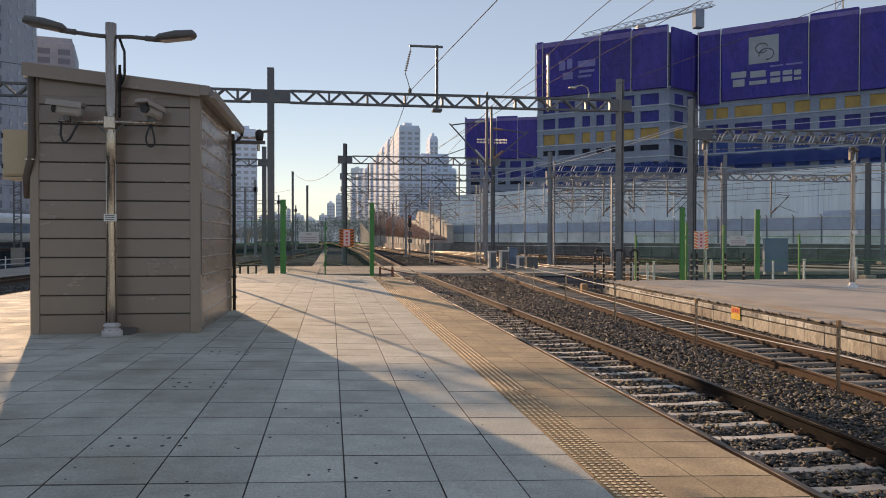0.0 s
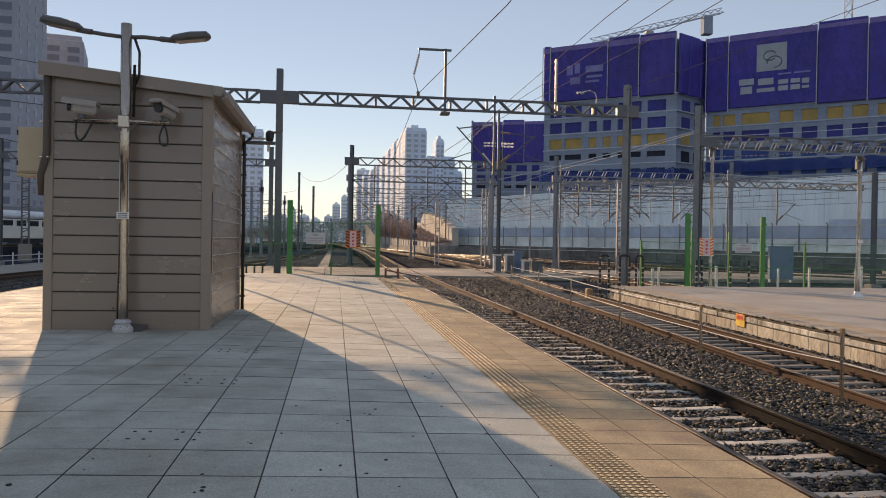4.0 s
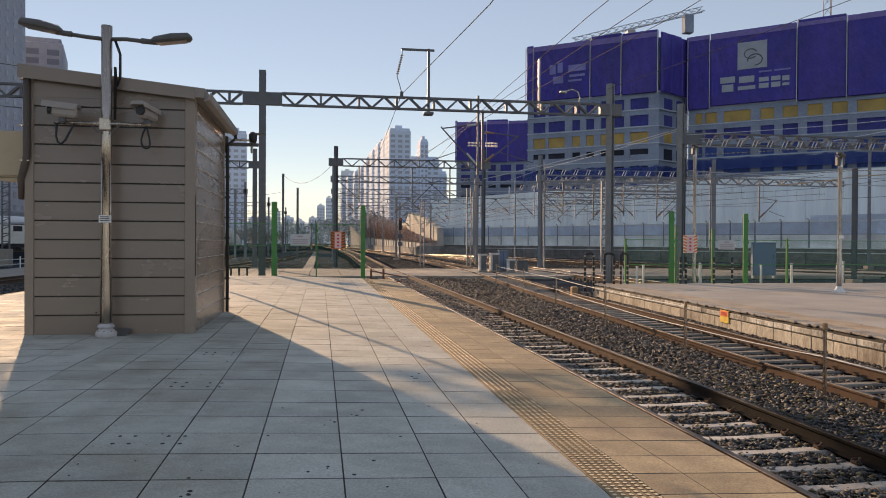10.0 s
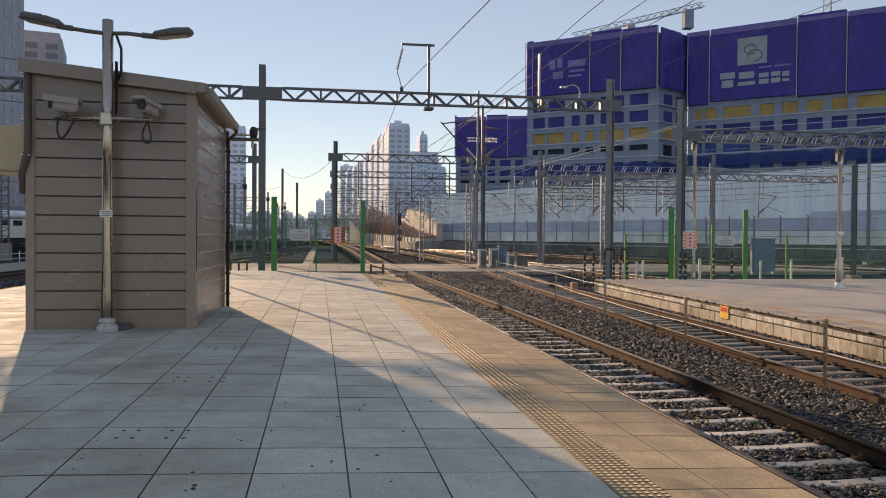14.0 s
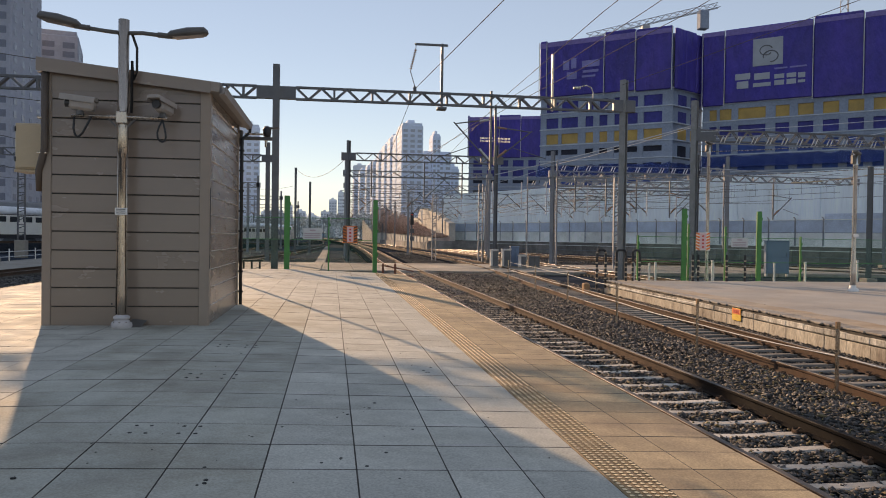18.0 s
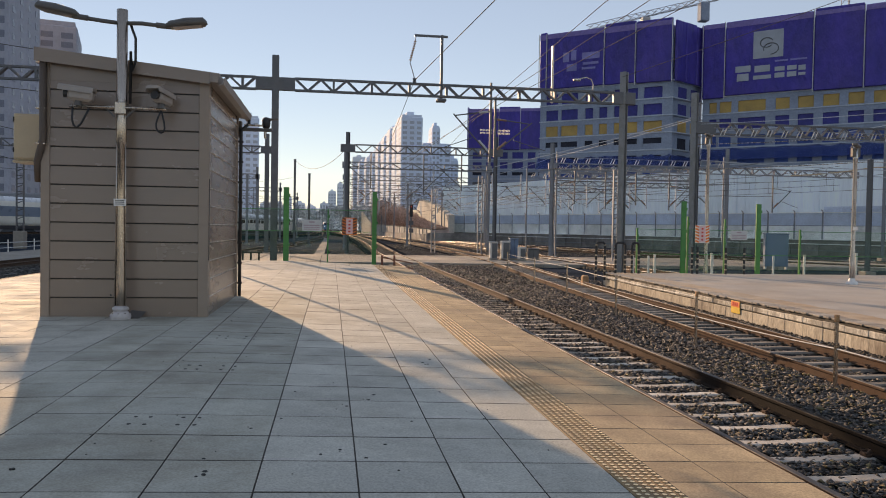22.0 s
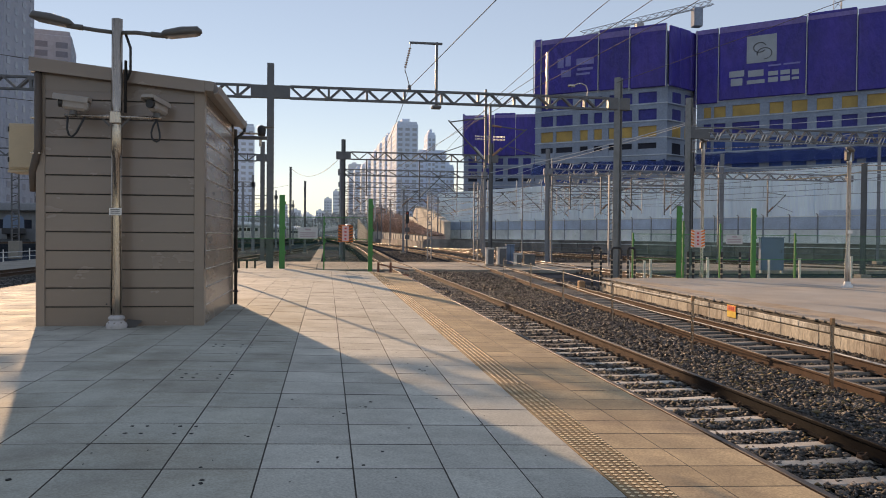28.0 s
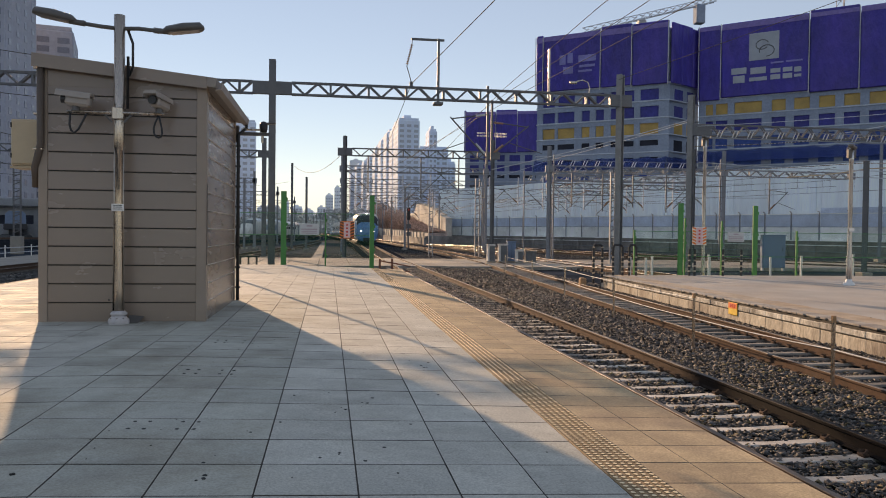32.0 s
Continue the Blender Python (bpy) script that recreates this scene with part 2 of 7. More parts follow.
STONE = material("ballast_stone", (0.074, 0.072, 0.070), 0.65, scale=2.2, vary=0.35, fine=60, bump=0.4, second=(0.105, 0.086, 0.068), amount=0.8, island=0.85, spec=0.35, laid=True)
DRY_LEAF = material("dry_leaf", (0.20, 0.155, 0.075), 0.8, scale=4, vary=0.3, bump=0, island=0.5, laid=True)
YARD = material("yard_gravel", (0.10, 0.108, 0.116), 1.0, scale=0.8, vary=0.3, fine=14, bump=0.4, second=(0.05, 0.05, 0.05), amount=0.8, depth=0.04, spec=0.0)
SLEEPER_DULL = material("grey_old_sleeper", (0.27, 0.24, 0.205), 0.85, scale=3, vary=0.2, fine=80, bump=0.3, second=(0.13, 0.11, 0.09), amount=0.85, rand=0.2, laid=True)
STONE_DARK = material("sooty_ballast_stone", (0.085, 0.088, 0.09), 0.8, scale=3.0, vary=0.3, fine=60, bump=0.2, second=(0.085, 0.072, 0.06), amount=0.7, island=0.7, spec=0.2, laid=True)
SLEEPER = material("concrete_sleeper", (0.59, 0.545, 0.485), 0.85, scale=3, vary=0.15, fine=80, bump=0.3, second=(0.30, 0.255, 0.205), amount=0.75, rand=0.2, laid=True)
RAIL_RUST = material("rail_rust", (0.105, 0.069, 0.050), 0.85, metal=0.0, scale=5, vary=0.2, fine=90, bump=0.2, second=(0.10, 0.06, 0.042), amount=0.7, spec=0.08)
RAIL_TOP = material("rail_running_face", (0.13, 0.112, 0.10), 0.55, metal=0.0, scale=4, vary=0.15, fine=60, bump=0.03, spec=0.15)


def shaded_rust(name, y0, y1, base=(0.105, 0.069, 0.050)):
    """Rust with shade painted in as a black that thins out between y1 and y0."""
    mt = material(name, base, 0.6, scale=5, vary=0.2, fine=90, bump=0.2, spec=0.07, laid=True)
    nt = mt.node_tree
    bs = nt.nodes["Principled BSDF"]
    old = bs.inputs["Base Color"].links[0].from_socket
    sep, edge, mx = nt.nodes.new("ShaderNodeSeparateXYZ"), nt.nodes.new("ShaderNodeMapRange"), nt.nodes.new("ShaderNodeMix")
    mx.data_type = "RGBA"
    edge.inputs["From Min"].default_value, edge.inputs["From Max"].default_value = y0, y1
    edge.inputs["To Min"].default_value, edge.inputs["To Max"].default_value = 0.97, 0.0
    nt.links.new(nt.nodes.new("ShaderNodeNewGeometry").outputs["Position"], sep.inputs[0])
    nt.links.new(sep.outputs[1], edge.inputs["Value"])
    nt.links.new(edge.outputs["Result"], mx.inputs[0])
    nt.links.new(old, mx.inputs[6])
    mx.inputs[7].default_value = (0.007, 0.007, 0.008, 1)
    nt.links.new(mx.outputs[2], bs.inputs["Base Color"])
    return mt


# Shade on the near rail is put into its colour.
RAIL_SHADED = shaded_rust("shaded_rail", 5.2, 9.0)
HEAD_SHADED = shaded_rust("shaded_rail_head", 4.2, 7.0, (0.19, 0.17, 0.155))
SIDING = material("taupe_siding", (0.232, 0.178, 0.142), 0.26, scale=1.2, vary=0.025, fine=160, grit=0.012, bump=0.0, rand=0.03, stretch=(1, 0.4, 2), gloss=0.02, spec=0.6)
GLINT = material("pale_glint_strip", (0.50, 0.46, 0.42), 0.3, scale=4, vary=0.1, bump=0)
SIDING_TRIM = material("taupe_trim", (0.29, 0.228, 0.182), 0.4, scale=2, vary=0.05, fine=150, bump=0.04)
ROOF = material("taupe_roof", (0.27, 0.23, 0.20), 0.5, scale=2, vary=0.08, fine=120, bump=0.05)
LENS = material("dull_lamp_lens", (0.16, 0.15, 0.145), 0.4, vary=0.1, bump=0)
COVER = material("pale_plastic_cover", (0.52, 0.50, 0.51), 0.35, scale=8, vary=0.12, bump=0.03, second=(0.30, 0.26, 0.22), amount=0.5)
BLACK = material("black_plastic", (0.02, 0.02, 0.022), 0.5, vary=0.1, bump=0.05)
STEEL = material("galvanised_steel", (0.46, 0.40, 0.345), 0.26, metal=0.95, scale=9, vary=0.2, fine=160, bump=0.02, second=(0.30, 0.235, 0.185), amount=0.8, stretch=(1, 1, 0.06), grit=0.05)
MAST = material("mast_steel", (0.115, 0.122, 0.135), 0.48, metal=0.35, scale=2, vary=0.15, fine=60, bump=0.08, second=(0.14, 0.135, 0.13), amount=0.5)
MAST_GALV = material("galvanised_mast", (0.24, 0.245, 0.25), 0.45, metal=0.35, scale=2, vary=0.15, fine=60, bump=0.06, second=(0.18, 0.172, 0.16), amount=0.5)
# Far steel lightened and blued to stand for haze.
MAST_FAR = material("hazed_mast", (0.23, 0.245, 0.27), 0.65, metal=0.2, scale=0.8, vary=0.15, fine=20, bump=0.05)
WIRE = material("wire", (0.07, 0.065, 0.06), 0.8, metal=0.0, vary=0.1, bump=0)
INSULATOR = material("insulator", (0.35, 0.20, 0.13), 0.25, vary=0.1, bump=0)
LAMP_GREY = material("lamp_grey", (0.10, 0.095, 0.09), 0.5, vary=0.1, bump=0.05)
CAMERA_WHITE = material("camera_shell", (0.33, 0.29, 0.26), 0.45, vary=0.06, bump=0.03)
BEIGE = material("beige_cabinet", (0.50, 0.40, 0.27), 0.5, scale=3, vary=0.05, bump=0.03)
GREEN = material("green_paint", (0.035, 0.225, 0.05), 0.45, scale=5, vary=0.12, bump=0.05, second=(0.045, 0.17, 0.05), amount=0.5)
NET = see_through("green_mesh", (0.035, 0.16, 0.09), 0.10)
ORANGE = material("orange_film", (0.85, 0.20, 0.03), 0.5, vary=0.05, bump=0)
WHITE = material("white_paint", (0.75, 0.73, 0.70), 0.5, vary=0.06, bump=0.03)
PALE_BOX = material("weathered_white_box", (0.62, 0.60, 0.57), 0.5, vary=0.1, bump=0.03)
STEEL_COOL = material("bright_galvanised_steel", (0.52, 0.51, 0.50), 0.3, metal=0.85, scale=9, vary=0.2, fine=160, bump=0.02, second=(0.36, 0.34, 0.32), amount=0.7, stretch=(1, 1, 0.06), grit=0.05)
PALE = material("pale_sign", (0.50, 0.52, 0.53), 0.5, vary=0.05, bump=0.02)
RED = material("red_print", (0.62, 0.05, 0.04), 0.5, vary=0.05, bump=0)
YELLOW = material("yellow_paint", (0.80, 0.50, 0.04), 0.5, vary=0.1, bump=0.03)
RUSTY = material("rusty_barrier", (0.22, 0.09, 0.06), 0.75, vary=0.2, bump=0.1)
BLUEGREY = material("blue_grey_cabinet", (0.125, 0.19, 0.29), 0.5, scale=2, vary=0.08, bump=0.03)
TIMBER = material("crossing_boards", (0.30, 0.26, 0.21), 0.85, scale=2, vary=0.2, fine=40, bump=0.3, rand=0.15)
EARTH = material("yard_ground", (0.050, 0.060, 0.075), 1.0, scale=0.3, vary=0.3, fine=9, bump=0.25, second=(0.021, 0.03, 0.042), amount=0.8, depth=0.05, spec=0.0)
PURPLE = material("violet_sheeting", (0.042, 0.033, 0.285), 0.6, scale=0.22, vary=0.16, fine=0.9, bump=0.9, second=(0.085, 0.06, 0.34), amount=0.7, depth=0.5, stretch=(1, 1, 0.45), rand=0.1)
BLUE_NET = material("blue_netting", (0.035, 0.085, 0.30), 0.8, scale=0.2, vary=0.25, fine=1.5, bump=0.6, depth=0.4)
SLAB_EDGE = material("pale_slab_edge", (0.42, 0.48, 0.56), 0.8, scale=0.4, vary=0.12, fine=4, bump=0.05)
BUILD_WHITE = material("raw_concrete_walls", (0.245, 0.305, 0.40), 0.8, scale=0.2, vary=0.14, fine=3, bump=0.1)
BUILD_YELLOW = material("yellow_formwork", (0.44, 0.29, 0.085), 0.6, scale=0.3, vary=0.18, bump=0.05)
OPENING = material("dark_opening", (0.03, 0.034, 0.05), 0.7, scale=0.3, vary=0.3, bump=0, spec=0.1)
# Far wall and window colours made paler and bluer to stand for haze.
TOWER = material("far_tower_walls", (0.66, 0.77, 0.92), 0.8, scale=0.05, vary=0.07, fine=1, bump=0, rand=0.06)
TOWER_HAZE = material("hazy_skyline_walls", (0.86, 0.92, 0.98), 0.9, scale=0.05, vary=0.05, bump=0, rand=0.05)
TOWER_GLASS = material("far_windows", (0.42, 0.48, 0.56), 0.4, scale=0.1, vary=0.2, bump=0)
BARRIER = material("pale_barrier_sheet", (0.84, 0.94, 1.0), 0.55, scale=0.15, vary=0.06, fine=2.5, bump=0.2, depth=0.1, stretch=(3, 3, 0.2), thin=0.35)
FENCE_PANEL = material("site_fence_panel", (0.58, 0.68, 0.80), 0.5, scale=0.5, vary=0.12, fine=8, bump=0.1, rand=0.12, thin=0.3)
SIGN_PALE = material("pale_print", (0.36, 0.40, 0.45), 0.6, scale=0.5, vary=0.08, bump=0)
SIGN_FAINT = material("faint_print", (0.22, 0.22, 0.50), 0.6, scale=0.5, vary=0.15, bump=0)
CRANE = material("crane_paint", (0.36, 0.36, 0.37), 0.5, vary=0.08, bump=0)
STRIPE_YELLOW = material("hazard_yellow", (0.44, 0.36, 0.26), 0.5, vary=0.12, bump=0.03)
BRUSH = material("bare_twigs", (0.46, 0.34, 0.29), 0.9, scale=1, vary=0.3, bump=0, island=0.4)
LEAF = material("winter_foliage", (0.19, 0.19, 0.165), 0.8, scale=0.5, vary=0.3, bump=0, island=0.4)
CREAM = material("cream_wall", (0.56, 0.52, 0.45), 0.8, scale=0.2, vary=0.15, fine=3, bump=0.1, second=(0.38, 0.35, 0.31), amount=0.7)
TRAIN_PALE = material("train_cream", (0.80, 0.79, 0.72), 0.35, scale=0.6, vary=0.05, bump=0, second=(0.68, 0.66, 0.6), amount=0.4)
TRAIN_GREY = material("train_blue_grey", (0.19, 0.24, 0.31), 0.35, scale=0.6, vary=0.06, bump=0)
TRAIN_DARK = material("train_underside", (0.035, 0.035, 0.04), 0.7, vary=0.2, bump=0.05)
TRAIN_BLUE = material("train_blue", (0.10, 0.27, 0.50), 0.25, scale=1, vary=0.05, bump=0)
GLASS = material("dark_glass", (0.015, 0.018, 0.022), 0.08, vary=0.05, bump=0)
HEADLIGHT = glow("headlight", (1.0, 0.95, 0.85), 6.0)
SIGNAL_RED = glow("signal_red", (0.6, 0.05, 0.03), 0.15)
PINK = material("pale_pink_notice", (0.72, 0.50, 0.50), 0.5, vary=0.05, bump=0)
RED_FADED = material("faded_print", (0.36, 0.30, 0.33), 0.6, vary=0.05, bump=0)
RUST_BLOCK = material("orange_brown_block", (0.42, 0.24, 0.12), 0.8, vary=0.2, bump=0.2)
TRAIN_ROOF = material("train_roof", (0.66, 0.69, 0.72), 0.28, scale=0.6, vary=0.06, bump=0)
FADED_PURPLE = material("faded_violet", (0.20, 0.16, 0.42), 0.7, scale=0.3, vary=0.15, fine=2, bump=0.3, depth=0.2)
DARK_BASE = material("dark_retaining_wall", (0.28, 0.26, 0.24), 0.85, scale=0.6, vary=0.25, fine=12, bump=0.2, second=(0.12, 0.11, 0.10), amount=0.9)
PURPLE_DIM = material("violet_netting", (0.042, 0.046, 0.23), 0.8, scale=0.2, vary=0.2, fine=1.5, bump=0.5, depth=0.3)
SHADOW_GAP = material("gap_shade_backing", (0.05, 0.042, 0.036), 0.8, vary=0.1, bump=0)
ROPE = material("dull_rope", (0.70, 0.68, 0.64), 0.8, vary=0.1, bump=0)
CABLE_BROWN = material("cable_brown", (0.10, 0.075, 0.06), 0.6, vary=0.1, bump=0)
STAIN_AND_SHADE = material("black_stain_and_shade", (0.014, 0.013, 0.012), 0.8, vary=0.2, bump=0)
FENCE_LOW = material("site_fence_low_panel", (0.90, 0.93, 0.90), 0.6, scale=0.6, vary=0.12, fine=8, bump=0.1, rand=0.12, second=(0.68, 0.68, 0.64), amount=0.6, thin=0.15)
# Galvanised tube colour, raised further to stand for haze.
TUBE = material("galvanised_tube", (0.48, 0.52, 0.57), 0.6, metal=0.1, scale=2, vary=0.15, bump=0)
# Woods colour is lightened and blued, so it carries the haze.
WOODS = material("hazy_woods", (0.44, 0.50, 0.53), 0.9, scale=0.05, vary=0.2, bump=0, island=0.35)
SLEEPER_FAR = material("sooty_sleeper", (0.125, 0.113, 0.10), 0.9, scale=1.0, vary=0.2, fine=40, bump=0.2, spec=0.1)
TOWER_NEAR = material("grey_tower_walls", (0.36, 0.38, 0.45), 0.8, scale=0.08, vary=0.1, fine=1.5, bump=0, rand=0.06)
WINDOW_DIM = material("dim_windows", (0.16, 0.18, 0.24), 0.35, scale=0.2, vary=0.25, bump=0)
NET_THIN = see_through("thin_green_mesh", (0.07, 0.28, 0.14), 0.075)
NET_BLUE = see_through("blue_net", (0.016, 0.05, 0.23), 0.6)
RAIL_BRIGHT = material("polished_running_face", (0.40, 0.39, 0.385), 0.45, metal=0.6, scale=4, vary=0.12, fine=60, bump=0.02, spec=0.2)
STRIPE_DARK = material("dark_stripe", (0.10, 0.04, 0.025), 0.6, vary=0.15, bump=0)
# Smoother slabs beside the hut, its shade put into their darker colour.
TILE_SHADED = material("shaded_paving_stone", (0.43, 0.43, 0.375), 0.85, scale=1.7, vary=0.12, fine=60, bump=0.5, second=(0.28, 0.26, 0.21), amount=0.95, rand=0.08, depth=0.004, spec=0.25, grit=0.14, laid=True)
TACTILE_BASE = material("tactile_dirt_and_shade", (0.27, 0.18, 0.095), 0.8, scale=5, vary=0.2, fine=80, bump=0.2, second=(0.19, 0.13, 0.07), amount=0.7, rand=0.1, depth=0.003, laid=True)

# ---- ground, platforms, tracks ----
FALL = 0.0335                      # the paving falls towards the track from a crown beside the hut
CROWN = -2.1
RAIL_Z, BED_Z = -0.53, -0.745
EDGE = 2.95


def top(x):
    return 0.07 if x < CROWN else -FALL * x


structure("ground", Mesh().box(-2500, 2500, -2500, 4000, -1.6, -0.86), EARTH, "dusty brown railway yard ground", "ground")

slab = Mesh().prism([(-8.6, -0.86), (EDGE - 0.02, -0.86), (EDGE - 0.02, top(EDGE) - 0.006), (CROWN, 0.056), (-8.6, 0.062)],
                    lambda u, w: (u, -14, w), lambda u, w: (u, 29.4, w))
platform_1 = structure("platform_1", slab, JOINT, "low station platform paved with grey slabs", "platform")
face = Mesh()
for k in range(18):
    face.cbox(EDGE - 0.02, EDGE - 0.004, -14 + k * 2.4, -11.61 + k * 2.4, -0.86, top(EDGE) - 0.034, 0.004)
part("edge_wall", face, STAINED, platform_1, "stained concrete edge wall")


def edge_2(y):
    return 10.25 + 0.065 * (y - 9)


P2Z = -0.2
# the second platform, its edge askew to the first
E2 = Mesh().prism([(edge_2(-20), -20), (60, -20), (60, 27.0), (30, 27.2), (edge_2(27.4), 27.4)], lambda u, w: (u, w, -0.86), lambda u, w: (u, w, P2Z))
platform_2 = structure("platform_2", E2, ASPHALT, "grey asphalt platform with a worn concrete edge", "platform")
rng_2 = random.Random(21)
turn_2 = -math.degrees(math.atan(0.065))
for k in range(60):
    y0 = -20 + k * 0.79
    m = Matrix.Translation((edge_2(y0), y0, 0)) @ pose(0, 0, 0, 0, 0, turn_2)
    part("edge_wall", Mesh().cbox(-0.055 + rng_2.uniform(-0.006, 0.006), 0.05, 0.004, 0.785, -0.86, P2Z - 0.265, 0.008, m), STAINED, platform_2)
    part("edge_course", Mesh().cbox(-0.075 + rng_2.uniform(-0.01, 0.01), 0.05, 0.003, 0.787, P2Z - 0.235, P2Z - 0.10 + rng_2.uniform(-0.012, 0.004), 0.014, m), STAINED_WHITE, platform_2, "whitish weathered course")
    # black backing paints the shade under the lip and in the groove
    part("joint", Mesh().box(-0.045, 0.04, 0.0, 0.79, P2Z - 0.27, P2Z - 0.045, m), STAIN_AND_SHADE, platform_2, "black strip for the shade in the open joint")
    # the thin topping breaks away along the lip
    a = 0.0
    while a < 0.77:
        b = min(0.788, a + rng_2.uniform(0.08, 0.3))
        lip = -0.10 + rng_2.choice((0, 0, 0.01, 0.015, 0.02, 0.03, 0.06))
        part("coping", Mesh().cbox(lip, 0.34 + rng_2.uniform(-0.02, 0.02), a + 0.001, b - 0.001, P2Z - 0.03, P2Z + 0.005 + rng_2.uniform(0, 0.005), 0.008, m), COPING, platform_2)
        a = b
    part("worn_strip", Mesh().box(0.36, 1.05 + rng_2.uniform(-0.06, 0.06), 0.0, 0.79, P2Z - 0.02, P2Z + 0.004, m), WORN_STRIP, platform_2, "rust-brown worn strip along the edge")

P3 = Mesh().box(-24.6, -18.2, -30, 76, -0.86, -0.74)
structure("path_1", P3, CONCRETE, "pale low concrete path across the yard", "path")


def sweep(mesh, prof, line):
    """An outline of (u, w) along a polyline of places, u to its right."""
    line = [Vector(q) for q in line]
    rings = []
    for i, q in enumerate(line):
        d = (line[min(i + 1, len(line) - 1)] - line[max(i - 1, 0)]).normalized()
        r = Vector((d.y, -d.x, 0)).normalized()
        rings.append([q + r * u + Vector((0, 0, w)) for u, w in prof])
    n = len(prof)
    v = [q for ring in rings for q in ring]
    f = [(i * n + k, (i + 1) * n + k, (i + 1) * n + (k + 1) % n, i * n + (k + 1) % n) for i in range(len(rings) - 1) for k in range(n)]
    f += [tuple(range(n)), tuple(range((len(rings) - 1) * n + n - 1, (len(rings) - 1) * n - 1, -1))]
    return mesh.add(v, f)


RAIL_SIDE = [(-0.065, -0.172), (0.065, -0.172), (0.065, -0.160), (0.012, -0.142), (0.009, -0.05), (0.035, -0.036), (0.035, -0.006), (-0.035, -0.006), (-0.035, -0.036), (-0.009, -0.05), (-0.012, -0.142), (-0.065, -0.160)]
RAIL_HEAD = [(-0.034, -0.006), (0.034, -0.006), (0.030, 0.0), (-0.030, 0.0)]


def line_point(line, s):
    for a, b in zip(line, line[1:]):
        a, b = Vector(a), Vector(b)
        n = (b - a).length
        if s <= n or b == Vector(line[-1]):
            d = (b - a) / n
            return a + d * s, d
        s -= n


def curve(pts, step=4.0):
    """A smooth polyline through plan points (Catmull-Rom)."""
    P = [Vector((*q, 0)) for q in pts]
    P = [2 * P[0] - P[1]] + P + [2 * P[-1] - P[-2]]
    out = []
    for a, b, c, d in zip(P, P[1:], P[2:], P[3:]):
        n = max(1, int((c - b).length / step))
        for i in range(n):
            t = i / n
            out.append(0.5 * ((2 * b) + (c - a) * t + (2 * a - 5 * b + 4 * c - d) * t * t + (3 * b - a - 3 * c + d) * t ** 3))
    return out + [P[-2]]


def sleeper_mesh(mat=None):
    """One concrete sleeper with sloping sides, a shallow dip in its middle and rubbed ends."""
    xs = (-1.22, -1.18, -0.45, 0.0, 0.45, 1.18, 1.22)
    hs = (-0.03, 0.02, 0.02, 0.008, 0.02, 0.02, -0.03)
    v = []
    for x, h in zip(xs, hs):
        v += [(x, -0.13, -0.12), (x, -0.086, h - 0.012), (x, -0.072, h), (x, 0.072, h), (x, 0.086, h - 0.012), (x, 0.13, -0.12)]
    n = 6
    f = [(i * n + k, (i + 1) * n + k, (i + 1) * n + (k + 1) % n, i * n + (k + 1) % n) for i in range(len(xs) - 1) for k in range(n)]
    f += [tuple(range(n - 1, -1, -1)), tuple(range((len(xs) - 1) * n, len(xs) * n))]
    return Mesh().add(v, f).data("sleeper", mat or SLEEPER)


def clip_mesh():
    me = Mesh()
    for s in (-1, 1):
        me.cbox(s * 0.115 - 0.035, s * 0.115 + 0.035, -0.06, 0.06, 0.02, 0.06, 0.012)
        me.tube([(s * 0.15, -0.05, 0.055), (s * 0.09, -0.03, 0.085), (s * 0.07, 0.03, 0.075), (s * 0.13, 0.055, 0.065)], 0.014, 5)
    return me.data("rail_clip", RAIL_RUST)


SLEEPER_ME, CLIP_ME = sleeper_mesh(), clip_mesh()
SLEEPER_DULL_ME = sleeper_mesh(SLEEPER_DULL)


def track(name, pts, label, near=0, far=150.0, rise=None, face=None):
    """Two rails on concrete sleepers; the first near sleepers are parts of their own, the others one part."""
    line = curve(pts)
    line = [Vector((q.x, q.y, RAIL_Z + (rise(q.y) if rise else 0.0))) for q in line]
    ob = thing(name, 0, 0, 0, label, "railway track", kind="structure")
    for s in (-0.7525, 0.7525):
        part("rail", sweep(Mesh(), [(u + s, w) for u, w in RAIL_SIDE], line), RAIL_SHADED if near == 100 and s > 0 else RAIL_RUST, ob, "rail with shade painted dark on its near length" if near == 100 and s > 0 else "")
        part("running_face", sweep(Mesh(), [(u + s, w) for u, w in RAIL_HEAD], line), RAIL_TOP if near == 100 and s < 0 else face or RAIL_TOP, ob, "worn bright running face of the rail")
    rest = Mesh()
    for k in range(int(far / 0.61)):
        q, d = line_point(line, 0.3 + k * 0.61)
        rz = math.degrees(math.atan2(-d.x, d.y))
        m = pose(q.x, q.y, q.z - 0.195, 0, 0, rz)
        if k < near:
            o = part("sleeper", SLEEPER_ME if near == 100 and k < 33 + 8 * math.sin(k * 2.4) else SLEEPER_DULL_ME, None, ob)
            o.matrix_basis = m @ pose(0, 0, 0, 0, 0, random.uniform(-0.6, 0.6))
            if k < 45:
                for s in (-0.7525, 0.7525):
                    c = part("rail_clip", CLIP_ME, None, ob)
                    c.matrix_basis = m @ pose(s, 0, 0)
        else:
            rest.box(-1.2, 1.2, -0.12, 0.12, -0.1, 0.02, m)
    if rest.v:
        tagged(part("sleepers", rest, SLEEPER_FAR, ob), kind="stuff")
    return ob


